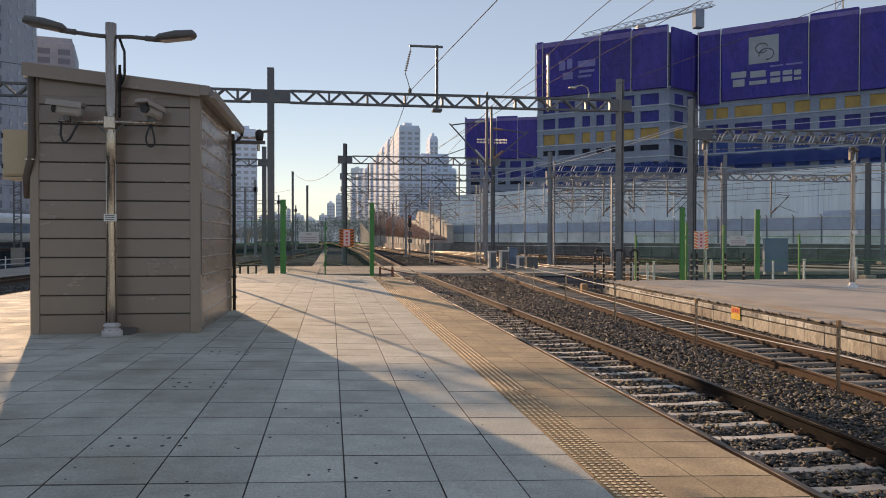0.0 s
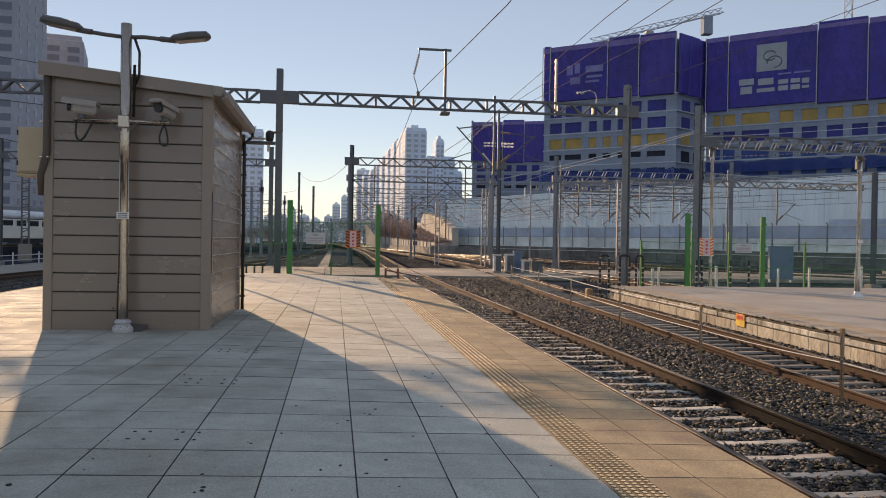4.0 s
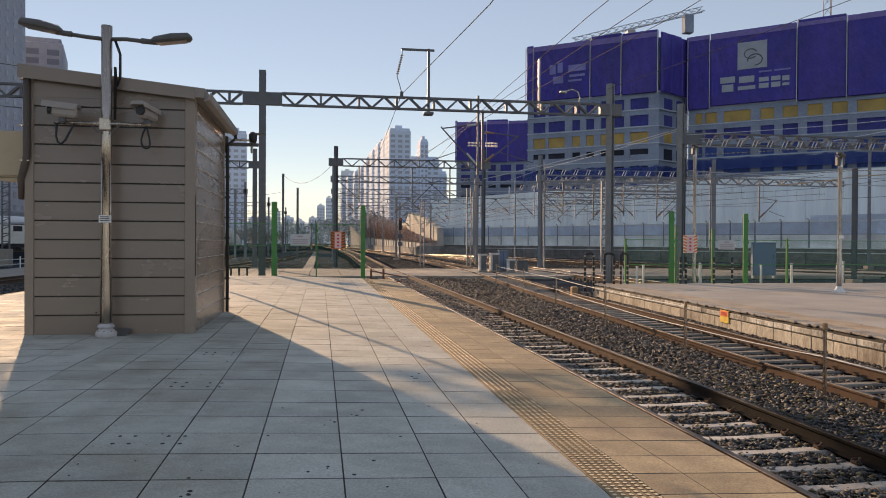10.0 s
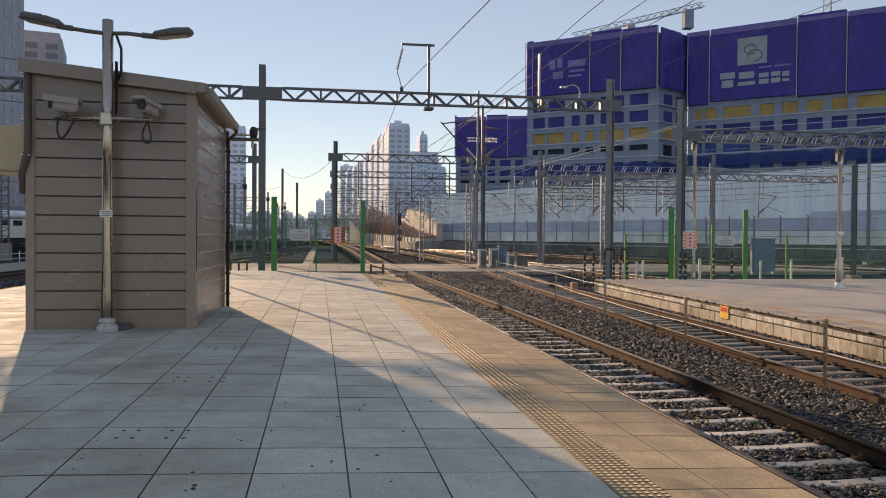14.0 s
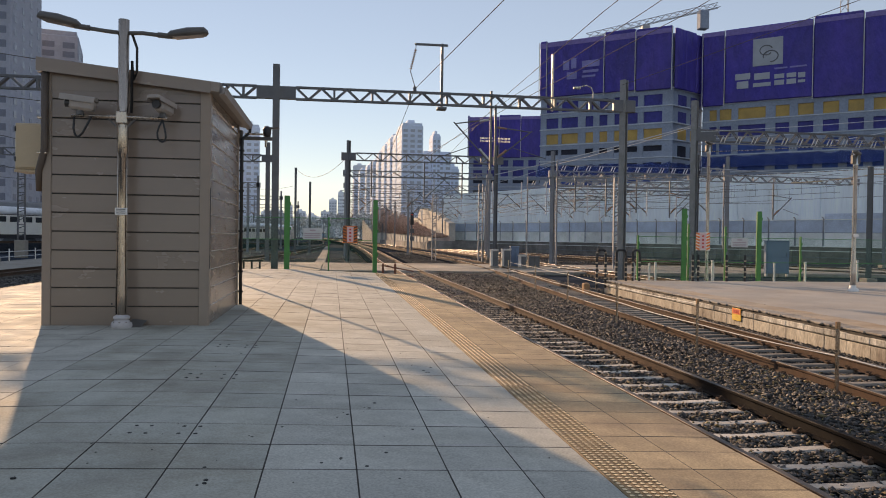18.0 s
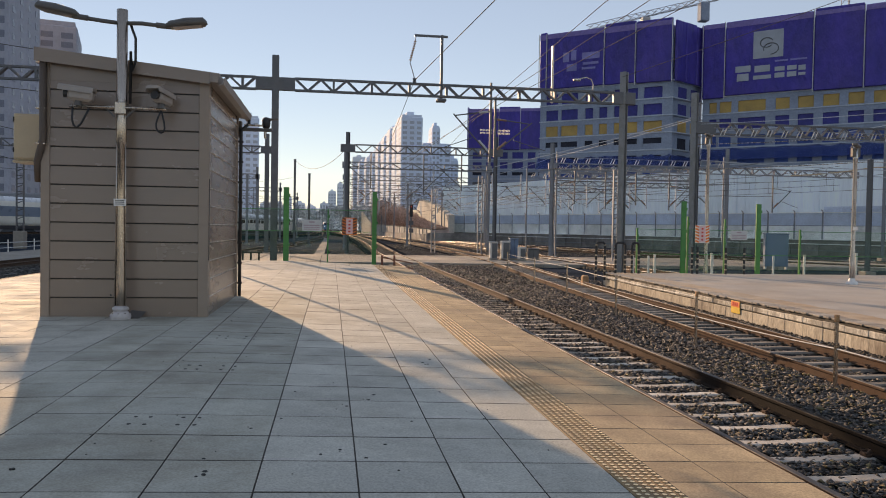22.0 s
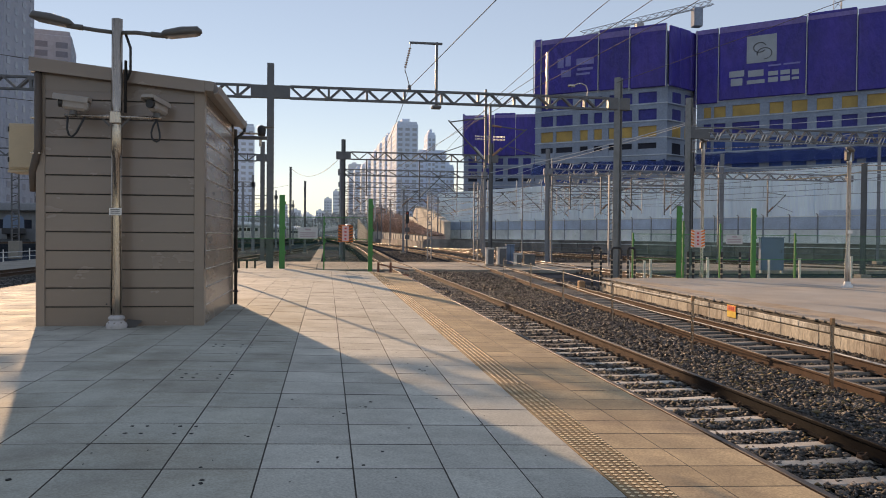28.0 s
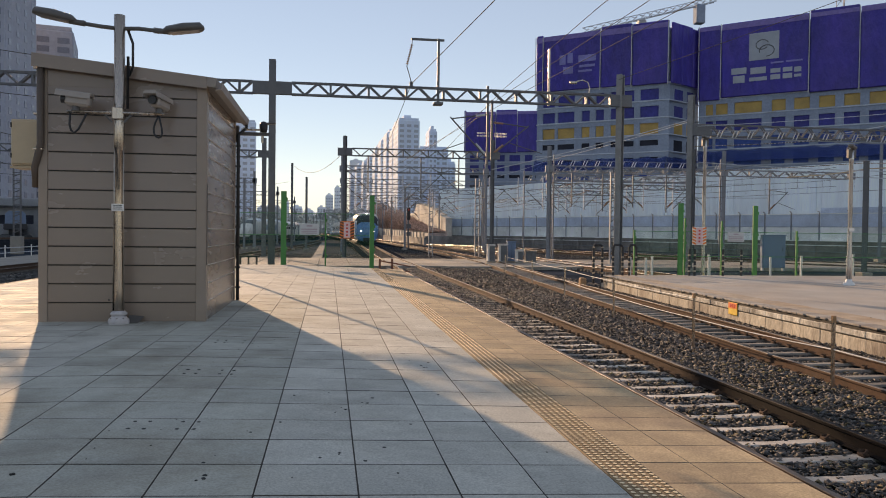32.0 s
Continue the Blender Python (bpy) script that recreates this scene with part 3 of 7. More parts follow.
rise_1 = lambda y: float(np.interp(y, (58, 95, 140), (0.0, 0.42, 0.5)))             # the near line climbs beyond the crossing, raised to fit the camera's view
rise_8 = lambda y: float(np.interp(y, (90, 120, 150, 215), (0.95, 0.8, 0.45, 0.1)))  # the through line falls from a low bank, heights fitted to the camera's view
T1 = [(4.60, -8), (4.60, 40), (4.62, 120), (4.2, 170), (2.2, 240), (-1.9, 345), (-3.8, 430), (-10, 640), (-24, 1000)]
T2 = [(edge_2(y) - 1.93, y) for y in (-8, 10, 28)] + [(11.2, 48), (12.2, 75), (12.0, 120), (9.5, 200), (5.5, 290), (2, 380), (-2, 600)]
track("track_1", T1, "near railway track with rusty rails on pale sleepers", 100, 160, rise_1, HEAD_SHADED)
track("track_2", T2, "second railway track with rusty rails beside the other platform", 90, 150)
track("track_3", [(-16.8, -30), (-16.8, 40), (-13.0, 100), (-8, 200), (-6, 400)], "railway track across the yard", 0, 100)
track("track_4", [(-9.6, 20), (-7.5, 60), (-3.5, 120), (-1.6, 200), (-3.5, 300), (-10, 480)], "yard track beyond the platform end", 0, 140)
track("track_5", [(17.2, 34), (17.0, 60), (18.0, 110), (17, 260), (14, 600)], "yard track beside the masts", 0, 120, face=RAIL_BRIGHT)
track("track_6", [(46, 34), (32, 60), (23, 100), (17.5, 140), (13.5, 200), (9.5, 300), (4, 500)], "yard track curving along the far fence", 0, 120, face=RAIL_BRIGHT)
track("track_7", [(56, 36), (39, 60), (28.5, 95), (21, 128), (16.8, 160), (14.2, 200), (12, 300), (8, 500)], "yard track curving along the far fence", 0, 120, face=RAIL_BRIGHT)
TRAIN_LINE = [(-118, -120), (-85, -40), (-60.5, 22), (-35.8, 88), (-16.5, 143), (-11.5, 168), (-8.0, 192), (-5.6, 230), (-6.8, 330), (-12.5, 480), (-18, 640)]
track("track_8", TRAIN_LINE, "through track on which the white train runs", 0, 300, rise_8)

bed = Mesh()
for pts, w in ((T1, 1.75), (T2, 1.75)):
    sweep(bed, [(-w, -0.33), (w, -0.33), (w, BED_Z - RAIL_Z), (-w, BED_Z - RAIL_Z)], [Vector((q.x, q.y, RAIL_Z + (rise_1(q.y) if pts is T1 else -0.003))) for q in curve(pts)])
bank = sweep(Mesh(), [(-4.2, -2.4), (4.2, -2.4), (1.9, -0.22), (-1.9, -0.22)], [Vector((q.x, q.y, RAIL_Z + rise_8(q.y))) for q in curve(TRAIN_LINE)])
structure("embankment", bank, BALLAST, "low gravel bank under the through track", "embankment")
bed.box(EDGE - 0.01, 10.6, -14, 60, -0.85, BED_Z - 0.012)
structure("ballast_bed", bed, BALLAST, "dark crushed stone ballast between the platforms", "ballast")
structure("gravel_yard", Mesh().box(-8.7, -16.0, -20, 120, -0.85, -0.79).box(-8.5, 2.9, 29.5, 200, -0.85, -0.80), YARD, "dark gravel yard between the tracks", "ballast")


def stones(name, x0, x1, y0, y1, count, size, seed, z=0.0, mat=None):
    """Loose crushed stones, each a small uneven lump of its own."""
    rng = np.random.default_rng(seed)
    base = np.array([(1, 0, 0), (-1, 0, 0), (0, 1, 0), (0, -1, 0), (0, 0, 1), (0, 0, -0.7)], float)
    tri = np.array([(0, 2, 4), (2, 1, 4), (1, 3, 4), (3, 0, 4), (2, 0, 5), (1, 2, 5), (3, 1, 5), (0, 3, 5)])
    v = base[None] * rng.uniform(0.35, 1.45, (count, 6, 1)) + rng.uniform(-0.6, 0.6, (count, 6, 3))
    v *= (size * rng.uniform(0.45, 1.5, (count, 1, 1))) * np.array([1.15, 0.95, 0.55])
    a = rng.uniform(0, 6.283, count)
    c, s = np.cos(a)[:, None], np.sin(a)[:, None]
    v = np.stack([v[..., 0] * c - v[..., 1] * s, v[..., 0] * s + v[..., 1] * c, v[..., 2]], -1)
    px, py = rng.uniform(x0, x1, count), rng.uniform(y0, y1, count)
    keep = np.ones(count, bool)
    for rx in (3.8475, 5.3525):
        keep &= np.abs(px - rx) > 0.10
    t2 = 10.25 + 0.065 * (py - 9) - 1.93
    for r in (-0.7525, 0.7525):
        keep &= np.abs(px - t2 - r) > 0.10
    # fewer stones lie on the sleepers
    near_1 = (np.abs(px - 4.60) < 1.2) & (px < 5.3)
    ph = np.abs(((py + 8 - 0.3) / 0.61 + 0.5) % 1 - 0.5) * 0.61
    keep &= ~(near_1 & (ph < 0.105) & (rng.uniform(0, 1, count) < np.where(py > 14, 0.6, np.where((py < 5) | (py > 11), 0.88, 0.955))))
    near_2 = np.abs(px - t2) < 0.74
    ph_2 = np.abs((((py + 0.065 * (px - t2) + 8) / 0.9979 - 0.3) / 0.61 + 0.5) % 1 - 0.5) * 0.61
    keep &= ~(near_2 & (ph_2 < 0.15) & (rng.uniform(0, 1, count) < 0.97))
    pz = BED_Z + z + rng.uniform(-0.012, 0.022, count) + np.where((px > 5.44) & (px < t2 - 0.84), 0.045, 0.0) + 0.04 * np.exp(-((px - 6.7) / 0.5) ** 2) - np.where(near_2, 0.022, 0.0) + np.where(near_1, 0.014, 0.0)
    v += np.stack([px, py, pz], -1)[:, None, :]
    v = v[keep]
    n = len(v)
    me = bpy.data.meshes.new(name)
    me.vertices.add(n * 6)
    me.vertices.foreach_set("co", v.ravel())
    faces = (tri[None] + np.arange(n)[:, None, None] * 6).ravel()
    me.loops.add(len(faces))
    me.loops.foreach_set("vertex_index", faces)
    me.polygons.add(n * 8)
    me.polygons.foreach_set("loop_start", np.arange(n * 8) * 3)
    me.materials.append(mat or STONE)
    me.update(calc_edges=True)
    return tagged(new(name, me), "loose dark grey and brown ballast stones between the rails" if name == "ballast_stones" else "dry yellow-brown leaves blown over the ballast", "ballast" if name == "ballast_stones" else "leaves", kind="stuff")


stones("ballast_stones", EDGE + 0.02, 10.2, 0.5, 9.0, 54000, 0.032, 3)
stones("dry_leaves", 3.2, 8.6, 0.5, 8.5, 1500, 0.024, 21, 0.035, DRY_LEAF)
stones("ballast_stones", -15.6, -9.2, 16.0, 44.0, 14000, 0.055, 9, -0.035)
stones("ballast_stones", EDGE + 0.02, 8.8, -6.0, 0.5, 16000, 0.038, 8)
stones("ballast_stones", EDGE + 0.02, 8.4, -13.0, -6.0, 16000, 0.038, 18)
stones("ballast_stones", EDGE + 0.02, 11.2, 9.0, 26.0, 60000, 0.035, 4)
stones("ballast_stones", EDGE + 0.02, 12.0, 26.0, 43.2, 17000, 0.05, 5)
stones("ballast_stones", -11.0, 10.0, 58.0, 76.0, 30000, 0.04, 12, -0.06, STONE_DARK)
stones("ballast_stones", 10.0, 30.0, 58.0, 78.0, 26000, 0.045, 13, -0.10, STONE_DARK)
stones("ballast_stones", -12.0, 24.0, 76.0, 112.0, 26000, 0.06, 14, -0.10, STONE_DARK)

# ---- sheds and posts on the platform ----


def hut():
    """The clad hut: a mono-pitch roof falling to its track side."""
    ob = thing("equipment_hut", -3.375, 8.3, 0.07, "taupe clapboard equipment hut with a sloping metal roof", "shed")
    w, d = 1.255, 3.9
    zl, zr = 4.0, 3.74                      # wall heights at the high and the low side
    # Dark core colour paints the shade in the gaps between boards.
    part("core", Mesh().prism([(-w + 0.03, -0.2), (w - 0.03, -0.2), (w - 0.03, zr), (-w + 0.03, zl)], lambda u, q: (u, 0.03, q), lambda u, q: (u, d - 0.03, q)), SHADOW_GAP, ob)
    course = 0.293
    for k in range(13):
        z0, z1 = k * course + 0.018, (k + 1) * course - 0.004
        if k == 0:
            z0 = -0.2
        if z0 < zl - 0.05:
            zt = min(z1, 3.72)
            if zt > z0 + 0.03:
                part("clapboard", Mesh().add([(-w + 0.1, 0.004, z0), (w - 0.1, 0.004, z0), (w - 0.1, 0.016, zt), (-w + 0.1, 0.016, zt), (-w + 0.1, 0.04, z0), (w - 0.1, 0.04, z0), (w - 0.1, 0.04, zt), (-w + 0.1, 0.04, zt)],
                                             [(0, 1, 2, 3), (5, 4, 7, 6), (0, 4, 5, 1), (3, 2, 6, 7), (0, 3, 7, 4), (1, 5, 6, 2)]), SIDING, ob)
                part("clapboard", Mesh().add([(w - 0.004, 0.1, z0), (w - 0.004, d - 0.1, z0), (w - 0.018, d - 0.1, zt), (w - 0.018, 0.1, zt), (w - 0.04, 0.1, z0), (w - 0.04, d - 0.1, z0), (w - 0.04, d - 0.1, zt), (w - 0.04, 0.1, zt)],
                                             [(0, 1, 2, 3), (5, 4, 7, 6), (0, 4, 5, 1), (3, 2, 6, 7), (0, 3, 7, 4), (1, 5, 6, 2)]), SIDING, ob)
    # Pale strips along the boards stand for light glinting on their edges.
    for k in range(1, 13):
        zz = k * course + 0.014
        if zz < 3.7:
            part("drip_edge", Mesh().add([(w - 0.003, 0.17, zz + 0.004), (w - 0.003, d - 0.15, zz + 0.004), (w - 0.02, d - 0.15, zz - 0.014), (w - 0.02, 0.17, zz - 0.014), (w + 0.004, 0.17, zz - 0.002), (w + 0.004, d - 0.15, zz - 0.002)],
                                         [(0, 1, 5, 4), (4, 5, 2, 3), (0, 3, 2, 1), (0, 4, 3), (1, 2, 5)]), GLINT, ob)
    part("gable_board", Mesh().prism([(-w + 0.1, 3.66), (w - 0.1, 3.66), (w - 0.1, 3.71), (-w + 0.1, 3.97)], lambda u, q: (u, 0.006, q), lambda u, q: (u, 0.03, q)), SIDING, ob)
    for x0, x1 in ((-w, -w + 0.13), (w - 0.15, w + 0.006)):
        part("corner_board", Mesh().cbox(x0, x1, -0.012, 0.1, -0.2, 3.735 if x0 > 0 else 3.98, 0.006), SIDING_TRIM, ob)
    part("corner_board", Mesh().cbox(w - 0.1, w + 0.008, 0.102, 0.16, -0.2, 3.735, 0.005), SIDING_TRIM, ob)
    part("corner_board", Mesh().cbox(w - 0.1, w + 0.008, d - 0.14, d, -0.2, 3.735, 0.005), SIDING_TRIM, ob)
    s = (3.86 - 4.13) / 2.6
    roof_z = lambda x: 3.86 + s * (x - 1.36)
    R = [(-w - 0.06, roof_z(-w - 0.06) - 0.15), (1.40, roof_z(1.40) - 0.15), (1.42, roof_z(1.42)), (-w - 0.06, roof_z(-w - 0.06))]
    part("roof", Mesh().prism(R, lambda u, q: (u, -0.12, q), lambda u, q: (u, d + 0.15, q)), ROOF, ob, "folded metal roof")
    part("fascia", Mesh().prism([(-w - 0.06, roof_z(-w - 0.06) - 0.21), (w + 0.02, roof_z(w) - 0.19), (w + 0.02, roof_z(w) - 0.012), (-w - 0.06, roof_z(-w - 0.06) - 0.012)], lambda u, q: (u, -0.135, q), lambda u, q: (u, -0.122, q)), SIDING, ob)
    part("fixing_hole", Mesh().cyl((-0.215, -0.002, 0.34), (-0.215, 0.012, 0.34), 0.014, n=8), BLACK, ob, "small black hole in the cladding")
    part("gutter", Mesh().prism([(1.40, 3.66), (1.49, 3.68), (1.51, 3.79), (1.495, 3.79), (1.48, 3.695), (1.41, 3.68)], lambda u, q: (u, -0.10, q), lambda u, q: (u, d + 0.16, q)), ROOF, ob, "brown metal gutter")
    pipe = Mesh().tube([(1.46, d + 0.08, 3.72), (1.46, d + 0.08, 3.6), (w + 0.06, d - 0.05, 3.45), (w + 0.06, d - 0.05, 0.0)], 0.035, 8)
    part("downpipe", pipe, BLACK, ob, "black downpipe", True)
    for k in range(8):
        part("pipe_bracket", Mesh().cbox(w, w + 0.11, d - 0.09, d - 0.01, 0.25 + k * 0.42, 0.29 + k * 0.42, 0.004), BLACK, ob)
    part("gap", Mesh().box(w + 0.006, w + 0.014, 0.02, 0.05, 0.9, 2.2), BLACK, ob, "thin dark strip beside the corner board")
    pts = [(-w + 0.05, -0.06, 4.02), (-w + 0.05, -0.06, 2.75), (-w + 0.01, -0.05, 2.58), (-w - 0.05, 0.0, 2.40), (-w - 0.07, 0.1, 2.1)]
    part("cable_conduit", Mesh().tube(pts, 0.055, 10), CABLE_BROWN, ob, "dark brown cable conduit in clips", True)
    for z in (3.9, 3.2, 2.66):
        part("clip", Mesh().cbox(-w - 0.05, -w + 0.09, -0.1, 0.0, z, z + 0.025, 0.004), STEEL, ob)
    # Dark folded piece on the paving beside the lamp post's base cover.
    part("vent_flap", Mesh().add([(0.06, -0.30, 0.004), (0.28, -0.26, 0.004), (0.33, -0.05, 0.08), (0.10, -0.04, 0.10), (0.07, -0.29, 0.012), (0.27, -0.25, 0.012), (0.32, -0.045, 0.088), (0.11, -0.035, 0.108)], [(0, 1, 2, 3), (7, 6, 5, 4), (0, 4, 5, 1), (1, 5, 6, 2), (2, 6, 7, 3), (3, 7, 4, 0)]), LAMP_GREY, ob)
    return ob


hut()

box_ob = thing("wall_cabinet", -4.98, 8.75, 2.50, "beige metal cabinet on the side of the hut", "cabinet")
part("body", Mesh().cbox(-0.22, 0.30, 0, 0.5, 0.02, 0.76, 0.015), BEIGE, box_ob)
part("door", Mesh().cbox(-0.20, 0.28, -0.025, -0.002, 0.05, 0.73, 0.008), BEIGE, box_ob)
part("base_rail", Mesh().cbox(-0.23, 0.33, 0.0, 0.5, -0.02, 0.015, 0.004), BEIGE, box_ob)
for z in (0.14, 0.62):
    part("hinge", Mesh().cbox(-0.215, -0.195, -0.04, -0.02, z, z + 0.08, 0.004), BLACK, box_ob)


def cctv(parent, x, y, z, side, turn=0):
    at = pose(x, y, z, 0, 0, turn) @ pose(0, 0, 0, 0, 6 * side, 0)
    cam_ob = part("surveillance_camera", Mesh().cbox(-0.16, 0.20, -0.085, 0.085, 0.07, 0.235, 0.035, at), CAMERA_WHITE, parent, "grey surveillance camera under a hood")
    part("hood", Mesh().prism([(-0.10, 0.235), (0.10, 0.235), (0.115, 0.19), (0.105, 0.265), (0.07, 0.285), (-0.07, 0.285), (-0.105, 0.265), (-0.115, 0.19)], lambda u, w: at @ Vector((-0.29 * side if side > 0 else -0.2, u, w)), lambda u, w: at @ Vector((0.21 if side > 0 else 0.29, u, w))), CAMERA_WHITE, cam_ob)
    part("lens", Mesh().cyl(at @ Vector((-0.155 * side, 0, 0.16)), at @ Vector((-0.22 * side, 0, 0.155)), 0.06, 0.065, 12), BLACK, cam_ob)
    part("mount", Mesh().cyl((x, y, z), (x, y, z + 0.10), 0.06, 0.045, 10), LAMP_GREY, cam_ob)
    return cam_ob


def lamp_post():
    ob = thing("lamp_post", -3.37, 8.02, 0.07, "galvanised steel lamp post with two lamp heads and cameras", "lamp post")
    part("pole", Mesh().lathe([(0.0, 0.0), (0.076, 0.0), (0.074, 0.5), (0.064, 1.1), (0.057, 1.8), (0.056, 2.6), (0.062, 2.62), (0.08, 2.7), (0.08, 4.72), (0.0, 4.74)], n=20), STEEL, ob, smooth=True)
    part("base_cover", Mesh().lathe([(0.152, 0.0), (0.158, 0.035), (0.15, 0.075), (0.115, 0.105), (0.098, 0.118), (0.102, 0.128), (0.122, 0.14), (0.124, 0.165), (0.105, 0.185), (0.078, 0.2)], n=24), COVER, ob, "pale bolted base cover", True)
    for a in range(8):
        c, s = math.cos(a * math.pi / 4), math.sin(a * math.pi / 4)
        part("bolt", Mesh().cyl((0.127 * c, 0.127 * s, 0.05), (0.127 * c, 0.127 * s, 0.095), 0.016, n=6), STEEL, ob)
    plate = part("plate", Mesh().cbox(-0.09, 0.09, -0.09, -0.07, 1.73, 1.84, 0.004), WHITE, ob, "small pale notice plate with printed lines")
    for z in (1.755, 1.785, 1.812):
        part("print", Mesh().box(-0.07, 0.065, -0.0925, -0.0905, z, z + 0.012), LAMP_GREY, plate)
    part("conduit", Mesh().tube([(-0.082, -0.02, 0.2), (-0.066, -0.02, 1.8), (-0.066, -0.02, 3.2)], 0.011, 6), STEEL, ob, smooth=True)
    part("conduit", Mesh().tube([(0.08, -0.03, 0.2), (0.066, -0.03, 1.8), (0.066, -0.03, 3.2)], 0.009, 6), STEEL, ob, smooth=True)
    for s, up in ((1, 0.0), (-1, 0.07)):
        arm = Mesh().tube([(0.07 * s, 0, 4.52), (0.28 * s, 0, 4.53 + up * 0.1), (0.66 * s, 0, 4.50 + up * 1.2)], 0.032, 10)
        a_ob = part("arm", arm, LAMP_GREY, ob, "dark lamp arm", True)
        part("joint", Mesh().cyl((0.50 * s, 0, 4.515 + up * 0.75), (0.72 * s, 0, 4.50 + up * 1.3), 0.045, 0.04, 10), LAMP_GREY, a_ob)
        m = pose(0.95 * s, 0, 4.55 + up * 1.6, 0, -8 if s > 0 else 10, 0)
        head = Mesh()
        prof = [(-0.32, 0.03), (-0.25, 0.075), (0.0, 0.10), (0.25, 0.085), (0.30, 0.03)]
        rings = []
        for u, r in prof:
            rings.append([m @ Vector((u * s, r * 1.5 * math.cos(q), max(r * math.sin(q), -0.035))) for q in [i * math.pi / 6 for i in range(12)]])
        vv = [q for ring in rings for q in ring]
        ff = [(i * 12 + k, i * 12 + (k + 1) % 12, (i + 1) * 12 + (k + 1) % 12, (i + 1) * 12 + k) for i in range(4) for k in range(12)] + [tuple(range(12)), tuple(range(48, 60))]
        head.add(vv, ff)
        h_ob = part("lamp_head", head, LAMP_GREY, ob, "dark cobra lamp head, unlit", True)
        part("lens_glass", Mesh().cbox(-0.2, 0.22, -0.1, 0.1, -0.05, -0.034, 0.005, m), LENS, h_ob)
    part("cross_arm", Mesh().cyl((-0.72, -0.1, 3.22), (0.67, -0.1, 3.22), 0.024, n=8), STEEL, ob, "steel cross arm for the cameras", True)
    part("bracket", Mesh().cbox(-0.085, 0.085, -0.125, 0.09, 3.12, 3.31, 0.015), STEEL, ob)
    part("brace", Mesh().bar((-0.085, -0.08, 3.08), (-0.2, -0.08, 3.2), 0.025), LAMP_GREY, ob)
    part("brace", Mesh().bar((0.085, -0.08, 3.08), (0.2, -0.08, 3.2), 0.025), LAMP_GREY, ob)
    cctv(ob, -0.60, -0.1, 3.23, 1)
    cctv(ob, 0.60, -0.1, 3.23, 1, 72)

    def loop(x, w, h):
        return [(x + w * math.sin(t * math.pi * 2) * (0.4 + 0.6 * t), -0.1, 3.20 - h * math.sin(t * math.pi)) for t in [i / 10 for i in range(11)]]
    part("cable", Mesh().tube([(-0.68, -0.1, 3.21), (-0.69, -0.1, 3.02), (-0.665, -0.1, 2.93), (-0.62, -0.1, 2.90), (-0.56, -0.1, 2.96), (-0.50, -0.1, 3.08), (-0.44, -0.1, 3.2)], 0.018, 6), BLACK, ob, "black looped cable", True)
    part("cable", Mesh().tube(loop(0.60, 0.09, 0.34), 0.016, 6), BLACK, ob, "black looped cable", True)
    part("cable", Mesh().tube([(0.12, 0.02, 4.5), (0.19, 0.02, 4.3), (0.19, 0.02, 3.95), (0.14, 0.02, 3.8), (0.12, 0.02, 4.1), (0.12, 0.0, 3.3)], 0.022, 6), BLACK, ob, "black cable from the lamp arm", True)
    return ob


lamp_post()
pole_ob = thing("steel_pole", -3.37, 20.6, 0.07, "slim galvanised steel pole standing behind the hut", "pole")
part("shaft", Mesh().cyl((0, 0, 0), (0, 0, 4.7), 0.055, 0.04, 10), STEEL, pole_ob)
part("base_plate", Mesh().cbox(-0.14, 0.14, -0.14, 0.14, 0, 0.02, 0.004), STEEL, pole_ob)

arm_ob = thing("camera_bracket", -2.06, 12.28, 3.5, "steel bracket with a dark turning camera on the hut corner", "camera")
part("arm", Mesh().cbox(-0.05, 0.62, -0.04, 0.04, 0.02, 0.09, 0.01).cbox(-0.1, 0.0, -0.05, 0.05, -0.12, 0.22, 0.01), LAMP_GREY, arm_ob)
part("shelf", Mesh().cbox(0.05, 0.5, -0.05, 0.05, 0.13, 0.16, 0.006), STEEL, arm_ob)
turret = part("camera_head", Mesh().lathe([(0.0, 0.10), (0.07, 0.10), (0.085, 0.16), (0.09, 0.26), (0.06, 0.31), (0.0, 0.33)], 0.5, 0, 14), BLACK, arm_ob, "dark turning camera head", True)
part("sun_shield", Mesh().cbox(0.56, 0.78, -0.07, 0.07, 0.20, 0.235, 0.012, pose(0, 0, 0, 0, -6, 0)), LAMP_GREY, turret)
part("drop_pipe", Mesh().cyl((0.48, 0, -0.12), (0.48, 0, 0.03), 0.03, n=8), STEEL, arm_ob)

# ---- masts and gantries ----


def h_mast(ob, x, y, z0, z1, size=0.36, mat=None, name="mast", turn=0.0):
    """An H-section steel mast, turned by an angle about its axis."""
    c, s = math.cos(radians(turn)), math.sin(radians(turn))
    h, t = size / 2, 0.035
    k = t / 2
    prof = [(-h, -h), (h, -h), (h, -h + t), (k, -h + t), (k, h - t), (h, h - t), (h, h), (-h, h), (-h, h - t), (-k, h - t), (-k, -h + t), (-h, -h + t)]
    me = Mesh().prism([(x + u * c - w * s, y + u * s + w * c) for u, w in prof], lambda u, w: (u, w, z0), lambda u, w: (u, w, z1))
    return part(name, me, mat or MAST, ob)


